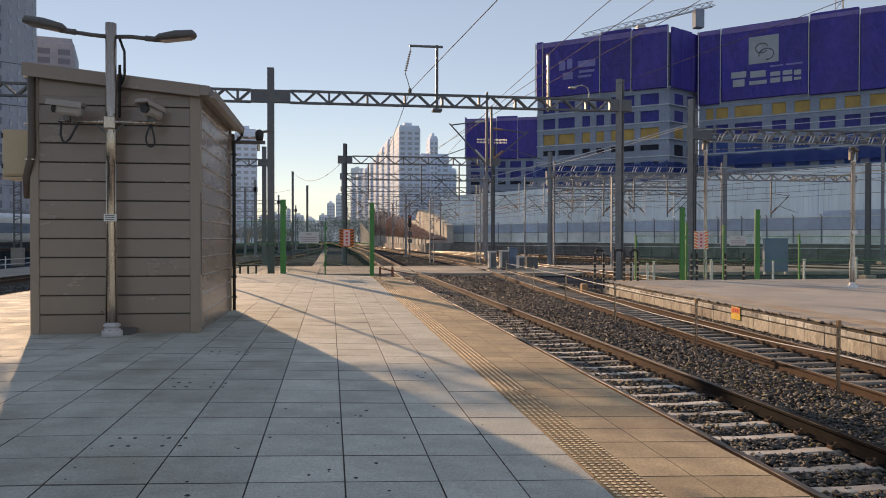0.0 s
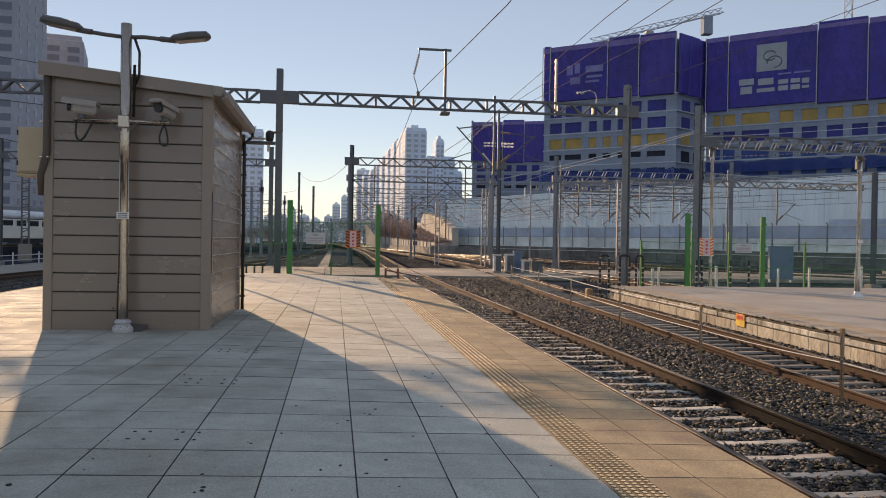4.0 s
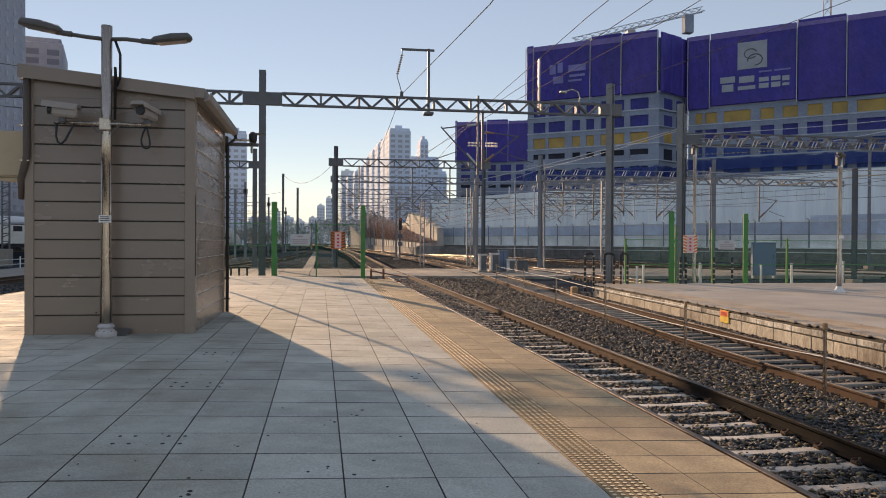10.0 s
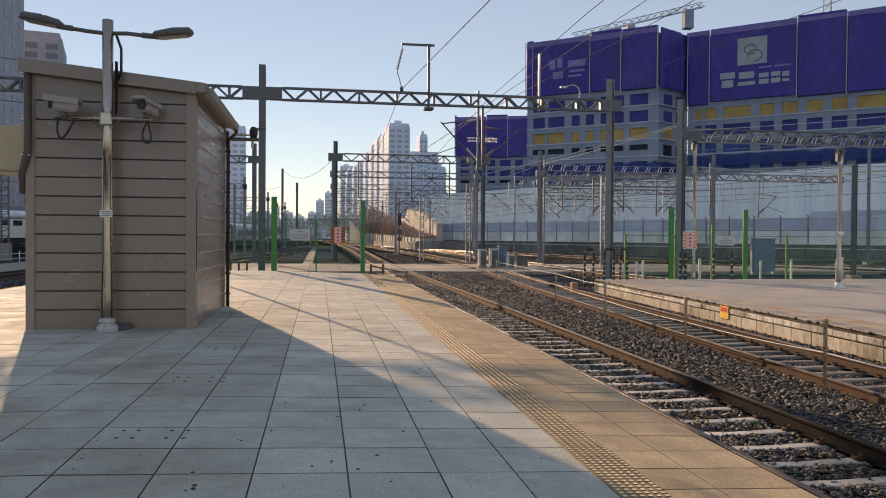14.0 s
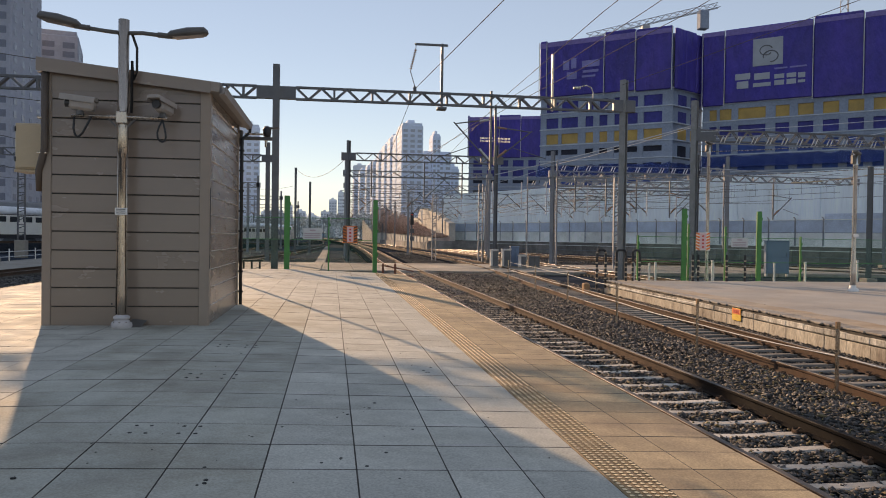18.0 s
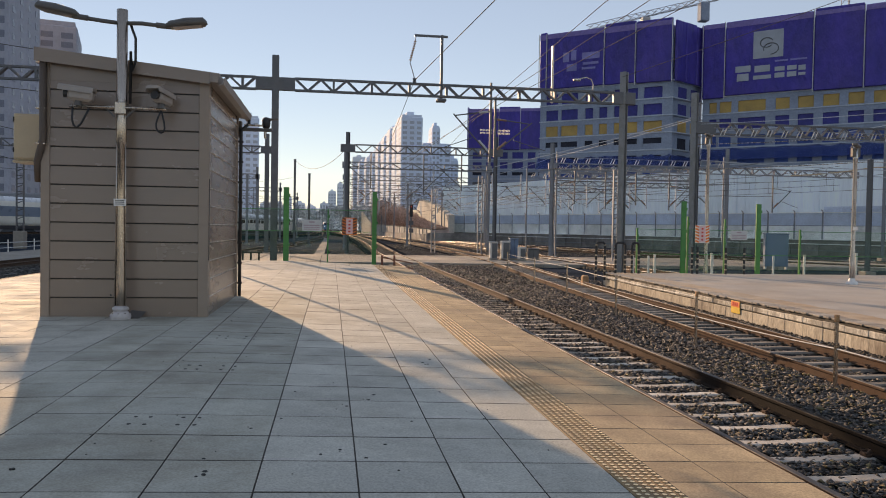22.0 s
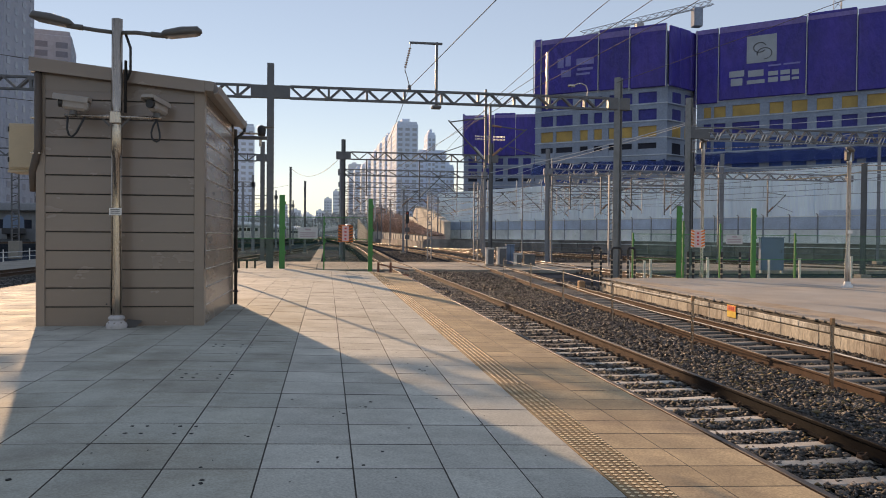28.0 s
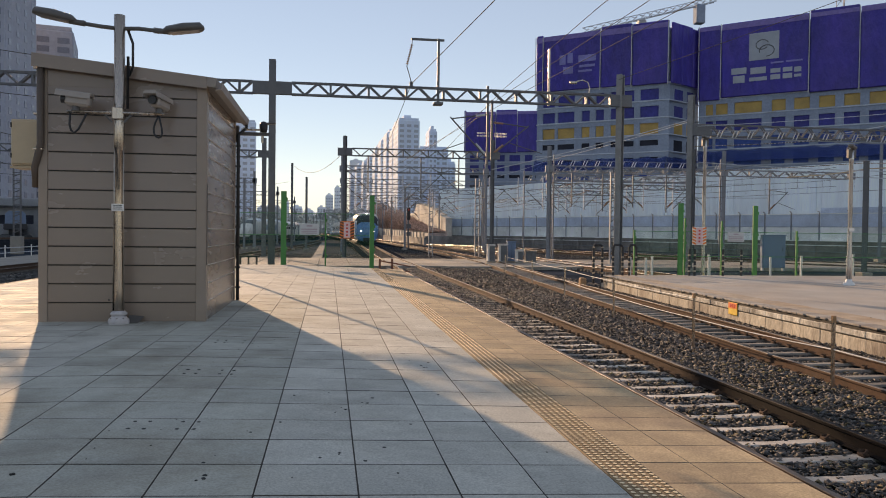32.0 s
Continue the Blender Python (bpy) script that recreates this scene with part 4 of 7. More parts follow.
def truss(ob, x0, x1, y, z0, z1, deep=0.4, mat=None, bay=0.95, y1=None, thick=0.055, ups=True):
    """A flat lattice beam of two faces between two masts."""
    mat = mat or MAST
    y1 = y if y1 is None else y1
    L = Vector((x1 - x0, y1 - y, 0))
    n = max(2, int(abs(x1 - x0) / bay))
    at = lambda k, z, dy: Vector((x0, y, z)) + L * (k / n) + Vector((0, dy, 0))
    for z in (z0, z1):
        part("chord", Mesh().bar(at(0, z, -deep / 2), at(n, z, -deep / 2), 0.07, 0.09).bar(at(0, z, deep / 2), at(n, z, deep / 2), 0.07, 0.09), mat, ob)
    web = Mesh()
    for k in range(n):
        for dy in (-deep / 2, deep / 2):
            a, b = (z0, z1) if k % 2 else (z1, z0)
            web.bar(at(k, a, dy), at(k + 1, b, dy), thick)
            if ups and k % 3 == 0 and k:
                web.bar(at(k, z0, dy), at(k, z1, dy), thick * 1.15)
        web.bar(at(k, z1, -deep / 2), at(k + 1, z1, deep / 2), 0.03)
    part("lattice", web, mat, ob)


def gantry(label, y, masts, z0, z1, top_z, size, mat, ends=None, base=-0.8, bay=0.95, plate=0.8, deep=0.4, thick=0.055, turn=0.0, slim=9.0):
    ob = thing("catenary_gantry", masts[0], y, 0, label, "gantry", "catenary gantries over the tracks")
    xs = [x - masts[0] for x in masts]
    plates = dict(zip(xs, plate if isinstance(plate, tuple) else [plate] * len(xs)))
    for x in xs:
        h_mast(ob, x, 0, base, top_z, size, MAST_GALV if turn < -45 and x + masts[0] > 0 else mat, turn=turn if x + masts[0] > 0 else 0)
        part("joint_plate", Mesh().cbox(x - min(plates[x], slim), x + plates[x], -0.14, 0.14, z0 - 0.02, z1 + 0.02, 0.01), mat, ob)
        part("footing", Mesh().cbox(x - size * 0.9, x + size * 0.9, -size * 0.9, size * 0.9, base - 0.05, base + 0.22, 0.03), CONCRETE, ob)
    a, b = ends or (masts[0], masts[-1])
    cuts = sorted(set([a - masts[0], b - masts[0]] + xs))
    for p, q in zip(cuts, cuts[1:]):
        pp, qq = p + plates.get(p, 0), q - plates.get(q, 0)
        truss(ob, pp, qq, 0, z0, z1, deep, mat=mat, bay=bay, thick=thick, ups=slim > 1)
    return ob


gantry("dark steel portal gantry over the platform end and tracks", 32.0, [-21.0, -2.79, 13.9], 7.80, 8.34, 9.36, 0.30, MAST, bay=0.58, deep=0.16, plate=(0.88, 0.88, 0.55), thick=0.085, turn=-48)
gantry("steel portal gantry over the farther platform", 43.0, [22.95, 47.0], 8.02, 8.74, 10.6, 0.36, MAST, bay=0.56, deep=0.2, thick=0.06, plate=1.42, turn=-48, slim=0.1)
gantry("dark steel portal gantry over the yard tracks", 60.0, [1.1, 13.5], 7.78, 8.38, 9.4, 0.25, MAST, bay=0.68, plate=0.6, deep=0.2, thick=0.07, turn=-40)
gantry("dark steel portal gantry over the neighbouring yard", 60.0, [-26.0, -5.4], 7.46, 8.0, 9.02, 0.34, MAST, bay=0.68, plate=0.5, deep=0.2, thick=0.07)
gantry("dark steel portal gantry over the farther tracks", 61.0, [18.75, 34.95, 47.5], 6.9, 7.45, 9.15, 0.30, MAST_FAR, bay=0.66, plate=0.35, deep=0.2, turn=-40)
rng = random.Random(11)
for k, y in enumerate((78, 98, 120, 143, 168, 195, 225, 258, 295, 340, 390)):
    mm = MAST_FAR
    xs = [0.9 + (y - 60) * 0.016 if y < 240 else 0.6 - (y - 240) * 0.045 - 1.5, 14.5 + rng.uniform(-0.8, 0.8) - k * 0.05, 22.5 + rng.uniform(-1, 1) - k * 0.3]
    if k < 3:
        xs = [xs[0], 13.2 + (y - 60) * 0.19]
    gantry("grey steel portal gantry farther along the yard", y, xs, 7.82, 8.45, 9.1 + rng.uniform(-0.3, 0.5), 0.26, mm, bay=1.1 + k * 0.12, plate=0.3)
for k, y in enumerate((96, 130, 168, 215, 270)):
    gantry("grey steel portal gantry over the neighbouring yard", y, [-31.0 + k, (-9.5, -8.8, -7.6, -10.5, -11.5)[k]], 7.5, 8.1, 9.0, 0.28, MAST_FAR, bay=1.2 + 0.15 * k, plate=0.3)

# ---- far buildings ----


def frame_at(x, y, ang, side=None):
    """Plan frame: u along the facade, v into the block; ang degrees clockwise from +y for u."""
    a = radians(ang)
    v = side or (math.cos(a), -math.sin(a))
    return Matrix(((math.sin(a), v[0], 0, x), (math.cos(a), v[1], 0, y), (0, 0, 1, 0), (0, 0, 0, 1)))


def wrapped_block(x, y, ang, width, depth, low, high, seams, label, columns, rows, net, skew=None):
    """A block under construction: raw storeys below, violet sheeting round the top storeys."""
    ob = thing("apartment_block", x, y, -0.8, label, "building", "wrapped apartment blocks")
    m = Matrix.Translation((-x, -y, 0)) @ frame_at(x, y, ang, skew)
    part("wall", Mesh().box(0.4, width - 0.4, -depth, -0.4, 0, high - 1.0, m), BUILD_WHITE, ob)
    for side in range(2):
        cuts = [0, *seams, width] if side == 0 else [0, depth * 0.25, depth] if depth < 10 else [0, depth * 0.3, depth * 0.65, depth]
        for a, b in zip(cuts, cuts[1:]):
            a, b = a + 0.12, b - 0.12
            t = high + rng.uniform(-0.3, 0.5)
            if side == 0:
                sh = Mesh().cbox(a, b, 0.05, 0.55, low + rng.uniform(-0.2, 0.2), t, 0.12, m)
                part("sheet", sh, PURPLE, ob, "violet safety sheeting")
            else:
                for u in (-0.25, width + 0.25):
                    part("sheet", Mesh().cbox(u - 0.25, u + 0.25, -b, -a, low, t, 0.12, m), PURPLE, ob, "violet safety sheeting")
    for u in [0, *seams, width]:
        part("rope_edge", Mesh().box(u - 0.07, u + 0.07, 0.60, 0.64, low - 0.4, high, m), PALE, ob, "pale lacing between the sheets")
    for a, b in zip([0, *seams], [*seams, width]):
        part("hem", Mesh().cbox(a + 0.15, b - 0.15, 0.56, 0.62, high - rng.uniform(0.9, 1.4), high - 0.2, 0.02, m), FADED_PURPLE, ob, "faded upper hem of the sheeting")
    # raw storeys: piers and spandrels round recessed openings, thin slab edges
    store = 3.22
    z, k = low - store, 0
    face = lambda u0, u1, v0, v1, z0, z1: Mesh().box(u0, u1, v0, v1, z0, z1, m)
    edges = [0.0, *[e for c in columns for e in c], width]
    wing = [(-depth * q - w, -depth * q) for q, w in ((0.22, 2.6), (0.62, 2.0))]
    for u0, u1 in zip(edges[0::2], edges[1::2]):
        part("pier", face(u0, u1, -0.4, 0.0, 0, low), BUILD_WHITE, ob)
    while z > 1.5:
        part("spandrel", face(0, width, -0.4, 0.02, z + 2.35, z + 3.5), BUILD_WHITE, ob)
        part("floor_band", Mesh().cbox(-0.1, width + 0.12, -0.35, 0.14, z + 3.2, z + 3.42, 0.03, m), SLAB_EDGE, ob, "pale edge of a floor slab")
        part("floor_band", Mesh().cbox(width - 0.45, width + 0.13, -depth, -0.36, z + 3.2, z + 3.42, 0.03, m), SLAB_EDGE, ob, "pale edge of a floor slab")
        row = rows[min(k, len(rows) - 1)]
        mt = {"y": BUILD_YELLOW, "v": PURPLE_DIM, "b": BLUE_NET, "o": OPENING}[row]
        for u0, u1 in columns:
            part("window", face(u0, u1, -0.36, -0.22, z + 0.28, z + 2.35), mt, ob, "yellow boarded opening" if row == "y" else "")
            if row == "o":
                part("parapet", face(u0, u1, -0.21, -0.08, z + 0.28, z + 1.3), BUILD_WHITE, ob, "low parapet in the opening")
        for v0, v1 in wing:
            part("window", face(width - 0.5, width - 0.34, v0, v1, z + 0.28, z + 2.35), mt, ob, "yellow boarded opening" if row == "y" else "")
        z -= store
        k += 1
    # one long net slung over the lower storeys, sagging from tie to tie
    ties = [0.0]
    while ties[-1] < width - 6.5:
        ties.append(ties[-1] + rng.uniform(2.8, 6.0))
    ties.append(width)
    for u0, u1 in zip(ties, ties[1:]):
        drop = rng.uniform(0.12, 0.55)
        me = Mesh()
        for c in range(6):
            f0, f1 = c / 6, (c + 1) / 6
            dip = lambda f: drop * math.sin(math.pi * f)
            a, b = u0 + (u1 - u0) * f0, u0 + (u1 - u0) * f1
            me.add([m @ Vector(p) for p in ((a, 1.1, net - 2.3 + 0.3 * dip(f0)), (b, 1.1, net - 2.3 + 0.3 * dip(f1)), (b, 0.5, net - dip(f1)), (a, 0.5, net - dip(f0)),
                                            (a, 1.15, net - 2.3 + 0.3 * dip(f0)), (b, 1.15, net - 2.3 + 0.3 * dip(f1)), (b, 0.55, net - dip(f1)), (a, 0.55, net - dip(f0)))],
                   [(0, 1, 2, 3), (7, 6, 5, 4), (3, 2, 6, 7), (1, 0, 4, 5)])
        part("net", me, NET_BLUE, ob, "sagging blue safety net slung along the storeys")
    part("net", Mesh().box(width + 0.2, width + 0.26, -depth, 0.9, net - 2.2, net - 0.3, m), NET_BLUE, ob, "sagging blue safety net slung along the storeys")
    return ob


# u runs from the far left end of each facade towards the camera's right, v away from the tracks
FAC = 129.3
left_block = wrapped_block(41.9, 150.6, FAC, 26.9, 10.0, 30.9, 42.3, (1.6, 13.7, 19.9), "half-built apartment block wrapped in violet sheeting above raw storeys",
                           ((1.2, 3.9), (4.5, 8.1), (9.6, 11.3), (12.5, 14.2), (15.5, 16.9), (18.0, 20.2), (21.3, 24.9)), "vvyoob", 17.2, (-0.9, -0.57))
right_block = wrapped_block(70.3, 137.0, 132.5, 66.0, 18.0, 28.3, 42.3, (4.1, 19.4, 27.4, 38.0, 50.0), "long half-built apartment block under violet sheeting with signs",
                            ((1.3, 2.7), (3.2, 5.4), (6.6, 11.5), (13.2, 15.6), (17.0, 19.6), (21.1, 23.7), (25.1, 27.6), (29.0, 33.4), (35.0, 38.2), (40.0, 43.0), (45.0, 49.6), (52.0, 55.0), (57.0, 60.0), (61.5, 64.6)), "yvbbv", 18.6)
wrapped_block(44.0, 247.0, 110.0, 26.0, 18.0, 28.6, 42.0, (10.0, 17.0), "farther half-built block wrapped in violet sheeting",
              ((1.5, 4.5), (6.0, 9.0), (10.5, 13.0), (14.5, 18.0), (19.5, 22.0), (23.0, 25.2)), "vvo", 16.0)


def sign_piece(ob, x, y, ang, u0, u1, z0, z1, mat, name, label="", out=0.62):
    m = Matrix.Translation((-x, -y, 0)) @ frame_at(x, y, ang)
    part(name, Mesh().cbox(u0, u1, out, out + 0.03, z0 + 0.8, z1 + 0.8, 0.01, m), mat, ob, label)


RB = (right_block, 70.3, 137.0, 132.5)
sign_piece(*RB, 9.2, 14.4, 34.0, 39.0, SIGN_PALE, "emblem", "pale square emblem on the violet sheeting")
m = Matrix.Translation((-70.3, -137.0, 0)) @ frame_at(70.3, 137.0, 132.5)
swirl = Mesh()
for c, r, t0, t1 in (((11.5, 36.8), 1.1, 0.3, 5.6), ((12.3, 35.6), 1.3, -1.6, 3.4)):
    pts = [m @ Vector((c[0] + r * math.cos(t0 + (t1 - t0) * i / 12), 0.68, c[1] + 0.8 + r * 0.8 * math.sin(t0 + (t1 - t0) * i / 12))) for i in range(13)]
    swirl.tube(pts, 0.09, 5)
part("flourish", swirl, MAST, right_block, "dark curl on the emblem")
# plain pale blocks stand for the sign's lettering
for u0, u1, z0, z1 in ((6.1, 8.8, 31.75, 32.9), (6.4, 8.5, 30.1, 31.45), (9.5, 12.2, 31.5, 32.7), (9.3, 12.4, 30.2, 30.9), (13.0, 14.7, 31.4, 32.2), (13.0, 14.7, 30.2, 31.1),
                       (15.1, 16.7, 31.4, 32.2), (15.1, 16.7, 30.2, 31.1), (17.0, 18.2, 31.2, 32.1), (17.0, 18.2, 30.3, 30.8)):
    sign_piece(*RB, u0, u1, z0, z1, SIGN_PALE, "sign_block")
for u0, u1 in ((13.0, 15.2), (15.6, 18.4)):
    sign_piece(*RB, u0, u1, 33.1, 33.4, SIGN_FAINT, "sign_block")
LB = (left_block, 41.9, 150.6, FAC)
for u0, u1, z0, z1 in ((5.0, 6.3, 35.4, 37.3), (6.7, 7.8, 35.6, 37.6), (5.8, 7.9, 33.5, 34.9), (9.0, 12.6, 35.6, 36.9), (9.2, 12.4, 34.5, 35.0), (9.0, 11.8, 33.6, 34.0)):
    sign_piece(*LB, u0, u1, z0, z1, SIGN_FAINT, "sign_block")

# ---- tower cranes over the site ----


def lattice(a, b, w, mat, bay, ob, name):
    a, b = Vector(a), Vector(b)
    d = b - a
    n = max(2, int(d.length / bay))
    s = d.cross(Vector((0, 0, 1)))
    s = s.normalized() * w / 2 if s.length > 1e-3 else Vector((w / 2, 0, 0))
    k = s.cross(d).normalized() * w * 0.9
    me = Mesh()
    for o in (-s, s, k):
        me.bar(a + o, b + o, 0.14)
    for i in range(n):
        p, q = a + d * (i / n), a + d * ((i + 1) / n)
        me.bar(p - s, q + k, 0.08).bar(p + k, q - s, 0.08).bar(p + s, q + k, 0.08).bar(p + k, q + s, 0.08).bar(p - s, q + s, 0.07)
    return part(name, me, mat, ob)


crane = thing("tower_crane", 84.0, 200, -0.8, "white tower crane behind the wrapped blocks", "crane")
lattice((0, 0, 0), (0, 0, 61), 1.8, CRANE, 2.4, crane, "mast")
lattice((-16, 0, 57), (0, 0, 61.5), 1.6, MAST_FAR, 2.2, crane, "jib")
lattice((0, 0, 61.5), (22, 0, 67.6), 1.6, MAST_FAR, 2.2, crane, "counter_jib")
part("counterweight", Mesh().cbox(16.0, 18.6, -1.2, 1.2, 61.2, 66.4, 0.2), BUILD_WHITE, crane, "grey concrete counterweight")
part("cab", Mesh().cbox(-1.2, 1.0, -2.4, -0.9, 58.5, 61.0, 0.2), CRANE, crane)
crane_2 = thing("tower_crane", 144.0, 200, -0.8, "tower crane mast above the roofline", "crane")
lattice((0, 0, 0), (0, 0, 84), 2.2, MAST_FAR, 2.6, crane_2, "mast")
part("slewing_ring", Mesh().cbox(-1.8, 1.8, -1.8, 1.8, 84, 86, 0.3), CRANE, crane_2)


def far_tower(x, y, w, d, h, rz, label, cols, floors, mat=None, near=False):
    ob = thing("apartment_tower", x, y, -0.8, label, "building", "distant apartment towers", rz=rz)
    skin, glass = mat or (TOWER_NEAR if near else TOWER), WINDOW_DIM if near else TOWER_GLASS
    part("wall", Mesh().cbox(-w / 2, w / 2, -d / 2, d / 2, 0, h, 0.3), skin, ob)
    part("roof", Mesh().cbox(-w / 2 + 0.5, w / 2 - 0.5, -d / 2 + 0.5, d / 2 - 0.5, h + 0.004, h + 1.2, 0.1).cbox(-w * 0.2, w * 0.15, -d * 0.3, d * 0.3, h + 1.2, h + (1.8 if near else 3.2), 0.2), skin, ob)
    nd = max(1, int(d / 5))
    g = w / cols * 0.3
    side = w / 2 if near else -w / 2
    front = Mesh().box(-g, g, -0.06, 0.05, 0, 1.5).data("window", glass)
    flank = Mesh().box(-0.06, 0.06, -0.9, 0.9, 0, 1.4).data("window", glass)
    frame_me = Mesh().box(-g * 0.5, g * 0.5, -0.16, -0.065, -0.5, -0.1).box(-g * 0.5, -g * 0.35, -0.16, -0.065, -0.1, 1.6).box(g * 0.35, g * 0.5, -0.16, -0.065, -0.1, 1.6).data("window_frame", WHITE)
    rows = Mesh()
    for f in range(floors):
        z = 3 + f * (h - 4) / floors
        for c in range(cols):
            u = -w / 2 + w * (c + 0.5) / cols
            if y > 800:
                rows.box(u - g, u + g, -d / 2 - 0.06, -d / 2 + 0.05, z, z + 1.5)
                continue
            part("window", front, None, ob).matrix_basis = pose(u, -d / 2, z)
            if near and c == 2:
                part("window_frame", frame_me, None, ob).matrix_basis = pose(u, -d / 2, z)
        for c in range(nd if y < 800 else 0):
            part("window", flank, None, ob).matrix_basis = pose(side, -d / 2 + d * (c + 0.5) / nd, z)
    if rows.v:
        tagged(part("glazing", rows, glass, ob), kind="stuff")
    return ob


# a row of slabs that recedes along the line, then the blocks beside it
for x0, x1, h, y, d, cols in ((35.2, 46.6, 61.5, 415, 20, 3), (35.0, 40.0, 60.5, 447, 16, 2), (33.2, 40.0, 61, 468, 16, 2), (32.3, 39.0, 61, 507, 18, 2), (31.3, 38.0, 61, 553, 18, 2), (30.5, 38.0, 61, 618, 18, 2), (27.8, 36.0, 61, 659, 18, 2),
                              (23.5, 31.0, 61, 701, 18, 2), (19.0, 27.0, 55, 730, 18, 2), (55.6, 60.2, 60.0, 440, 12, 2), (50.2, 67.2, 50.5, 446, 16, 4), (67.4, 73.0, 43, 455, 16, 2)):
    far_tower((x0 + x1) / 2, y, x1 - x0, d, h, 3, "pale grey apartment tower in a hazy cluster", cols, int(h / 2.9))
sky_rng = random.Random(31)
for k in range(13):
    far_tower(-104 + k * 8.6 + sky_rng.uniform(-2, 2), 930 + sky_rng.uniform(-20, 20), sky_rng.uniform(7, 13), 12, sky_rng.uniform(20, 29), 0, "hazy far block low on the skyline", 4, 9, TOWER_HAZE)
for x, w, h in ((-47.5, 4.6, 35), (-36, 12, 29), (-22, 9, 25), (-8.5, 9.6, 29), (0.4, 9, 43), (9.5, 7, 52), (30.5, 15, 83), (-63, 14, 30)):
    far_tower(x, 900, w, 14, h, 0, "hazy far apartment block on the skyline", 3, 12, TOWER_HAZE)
far_tower(-44, 415, 11, 18, 58, 6, "hazy apartment tower beyond the yard", 3, 18)
far_tower(-62, 470, 12, 18, 60, 6, "hazy apartment tower beyond the yard", 3, 18)
far_tower(-82, 216, 28, 22, 53, 14, "tall apartment tower beyond the yard", 6, 21, near=True)
far_tower(-80.0, 176, 27, 20, 84, 3, "very tall apartment tower with pale window strips", 6, 28, near=True)
far_tower(-72, 330, 24, 22, 58, 0, "hazy apartment tower beyond the yard", 5, 20)

# ---- site fence and sound barrier on the right ----
FX = lambda y: 98.1 - 0.515 * y
BX = lambda y: 103.5 - 0.515 * y
fence_ob = thing("site_fence", 0, 0, 0, "blue-grey steel panel fence along the railway", "fence", kind="structure")
base = Mesh()
for k in range(35):
    y0 = 36.0 + k * 3.11
    a, b = Vector((FX(y0), y0, 0)), Vector((FX(y0 + 3.11), y0 + 3.11, 0))
    d = (b - a).normalized()
    up = lambda p, z: p + Vector((0, 0, z))
    part("upper_panel", Mesh().bar(up(a, 3.48) + d * 0.06, up(b, 3.48) - d * 0.06, 0.05, 1.5), FENCE_PANEL, fence_ob)
    part("lower_panel", Mesh().bar(up(a, 1.92) + d * 0.06, up(b, 1.92) - d * 0.06, 0.05, 1.58), FENCE_LOW, fence_ob)
    post_me = Mesh().box(a.x - 0.16, a.x - 0.04, a.y - 0.08, a.y + 0.08, 1.0, 4.3)
    for q in range(4):
        t0, t1 = q * 0.35, (q + 1) * 0.35
        post_me.bar((a.x - 0.1 - 0.3 * (1 - math.cos(t0)), a.y, 4.28 + 0.3 * math.sin(t0)), (a.x - 0.1 - 0.3 * (1 - math.cos(t1)), a.y, 4.28 + 0.3 * math.sin(t1)), 0.09)
    part("post", post_me, MAST_FAR, fence_ob, "dark steel post with a curved top")
    if y0 < 76.5:
        part("raised_panel", Mesh().bar(up(a, 4.62) + d * 0.06, up(b, 4.62) - d * 0.06, 0.05, 0.68), FENCE_PANEL, fence_ob, "raised panel of the higher fence")
        part("raised_post", Mesh().box(a.x - 0.16, a.x - 0.04, a.y - 0.08, a.y + 0.08, 4.3, 5.0), MAST_FAR, fence_ob)
    part("top_rail", Mesh().bar(up(a, 4.27), up(b, 4.27), 0.14, 0.10), FENCE_LOW, fence_ob)
    part("middle_rail", Mesh().bar(up(a, 2.72), up(b, 2.72), 0.09, 0.06), MAST_FAR, fence_ob)
    base.bar(up(a, 0.1) + Vector((-0.2, 0, 0)), up(b, 0.1) + Vector((-0.2, 0, 0)), 0.5, 1.9)
    base.bar(up(a, -0.05) + Vector((-0.5, 0, 0)), up(a, -0.05) + Vector((-0.5, 0, 0)) + d * 0.3, 0.3, 1.6)
    part("ledge", Mesh().bar(up(a, 1.08) + Vector((-0.25, 0, 0)), up(b, 1.08) + Vector((-0.25, 0, 0)), 0.75, 0.1), FENCE_LOW, fence_ob, "pale ledge under the fence")
    for z in (-0.2, 0.55):
        part("pipe", Mesh().bar(up(a, z) + Vector((-0.62, 0, 0)), up(b, z) + Vector((-0.62, 0, 0)), 0.1, 0.09), FENCE_LOW if z > 0 else MAST_FAR, fence_ob, "pipe run along the wall")
structure("retaining_wall", base, DARK_BASE, "low dark stained retaining wall under the site fence", "wall")
bar_ob = thing("sound_barrier", 0, 0, 0, "tall pale translucent sheet barrier round the building site", "barrier", kind="structure")
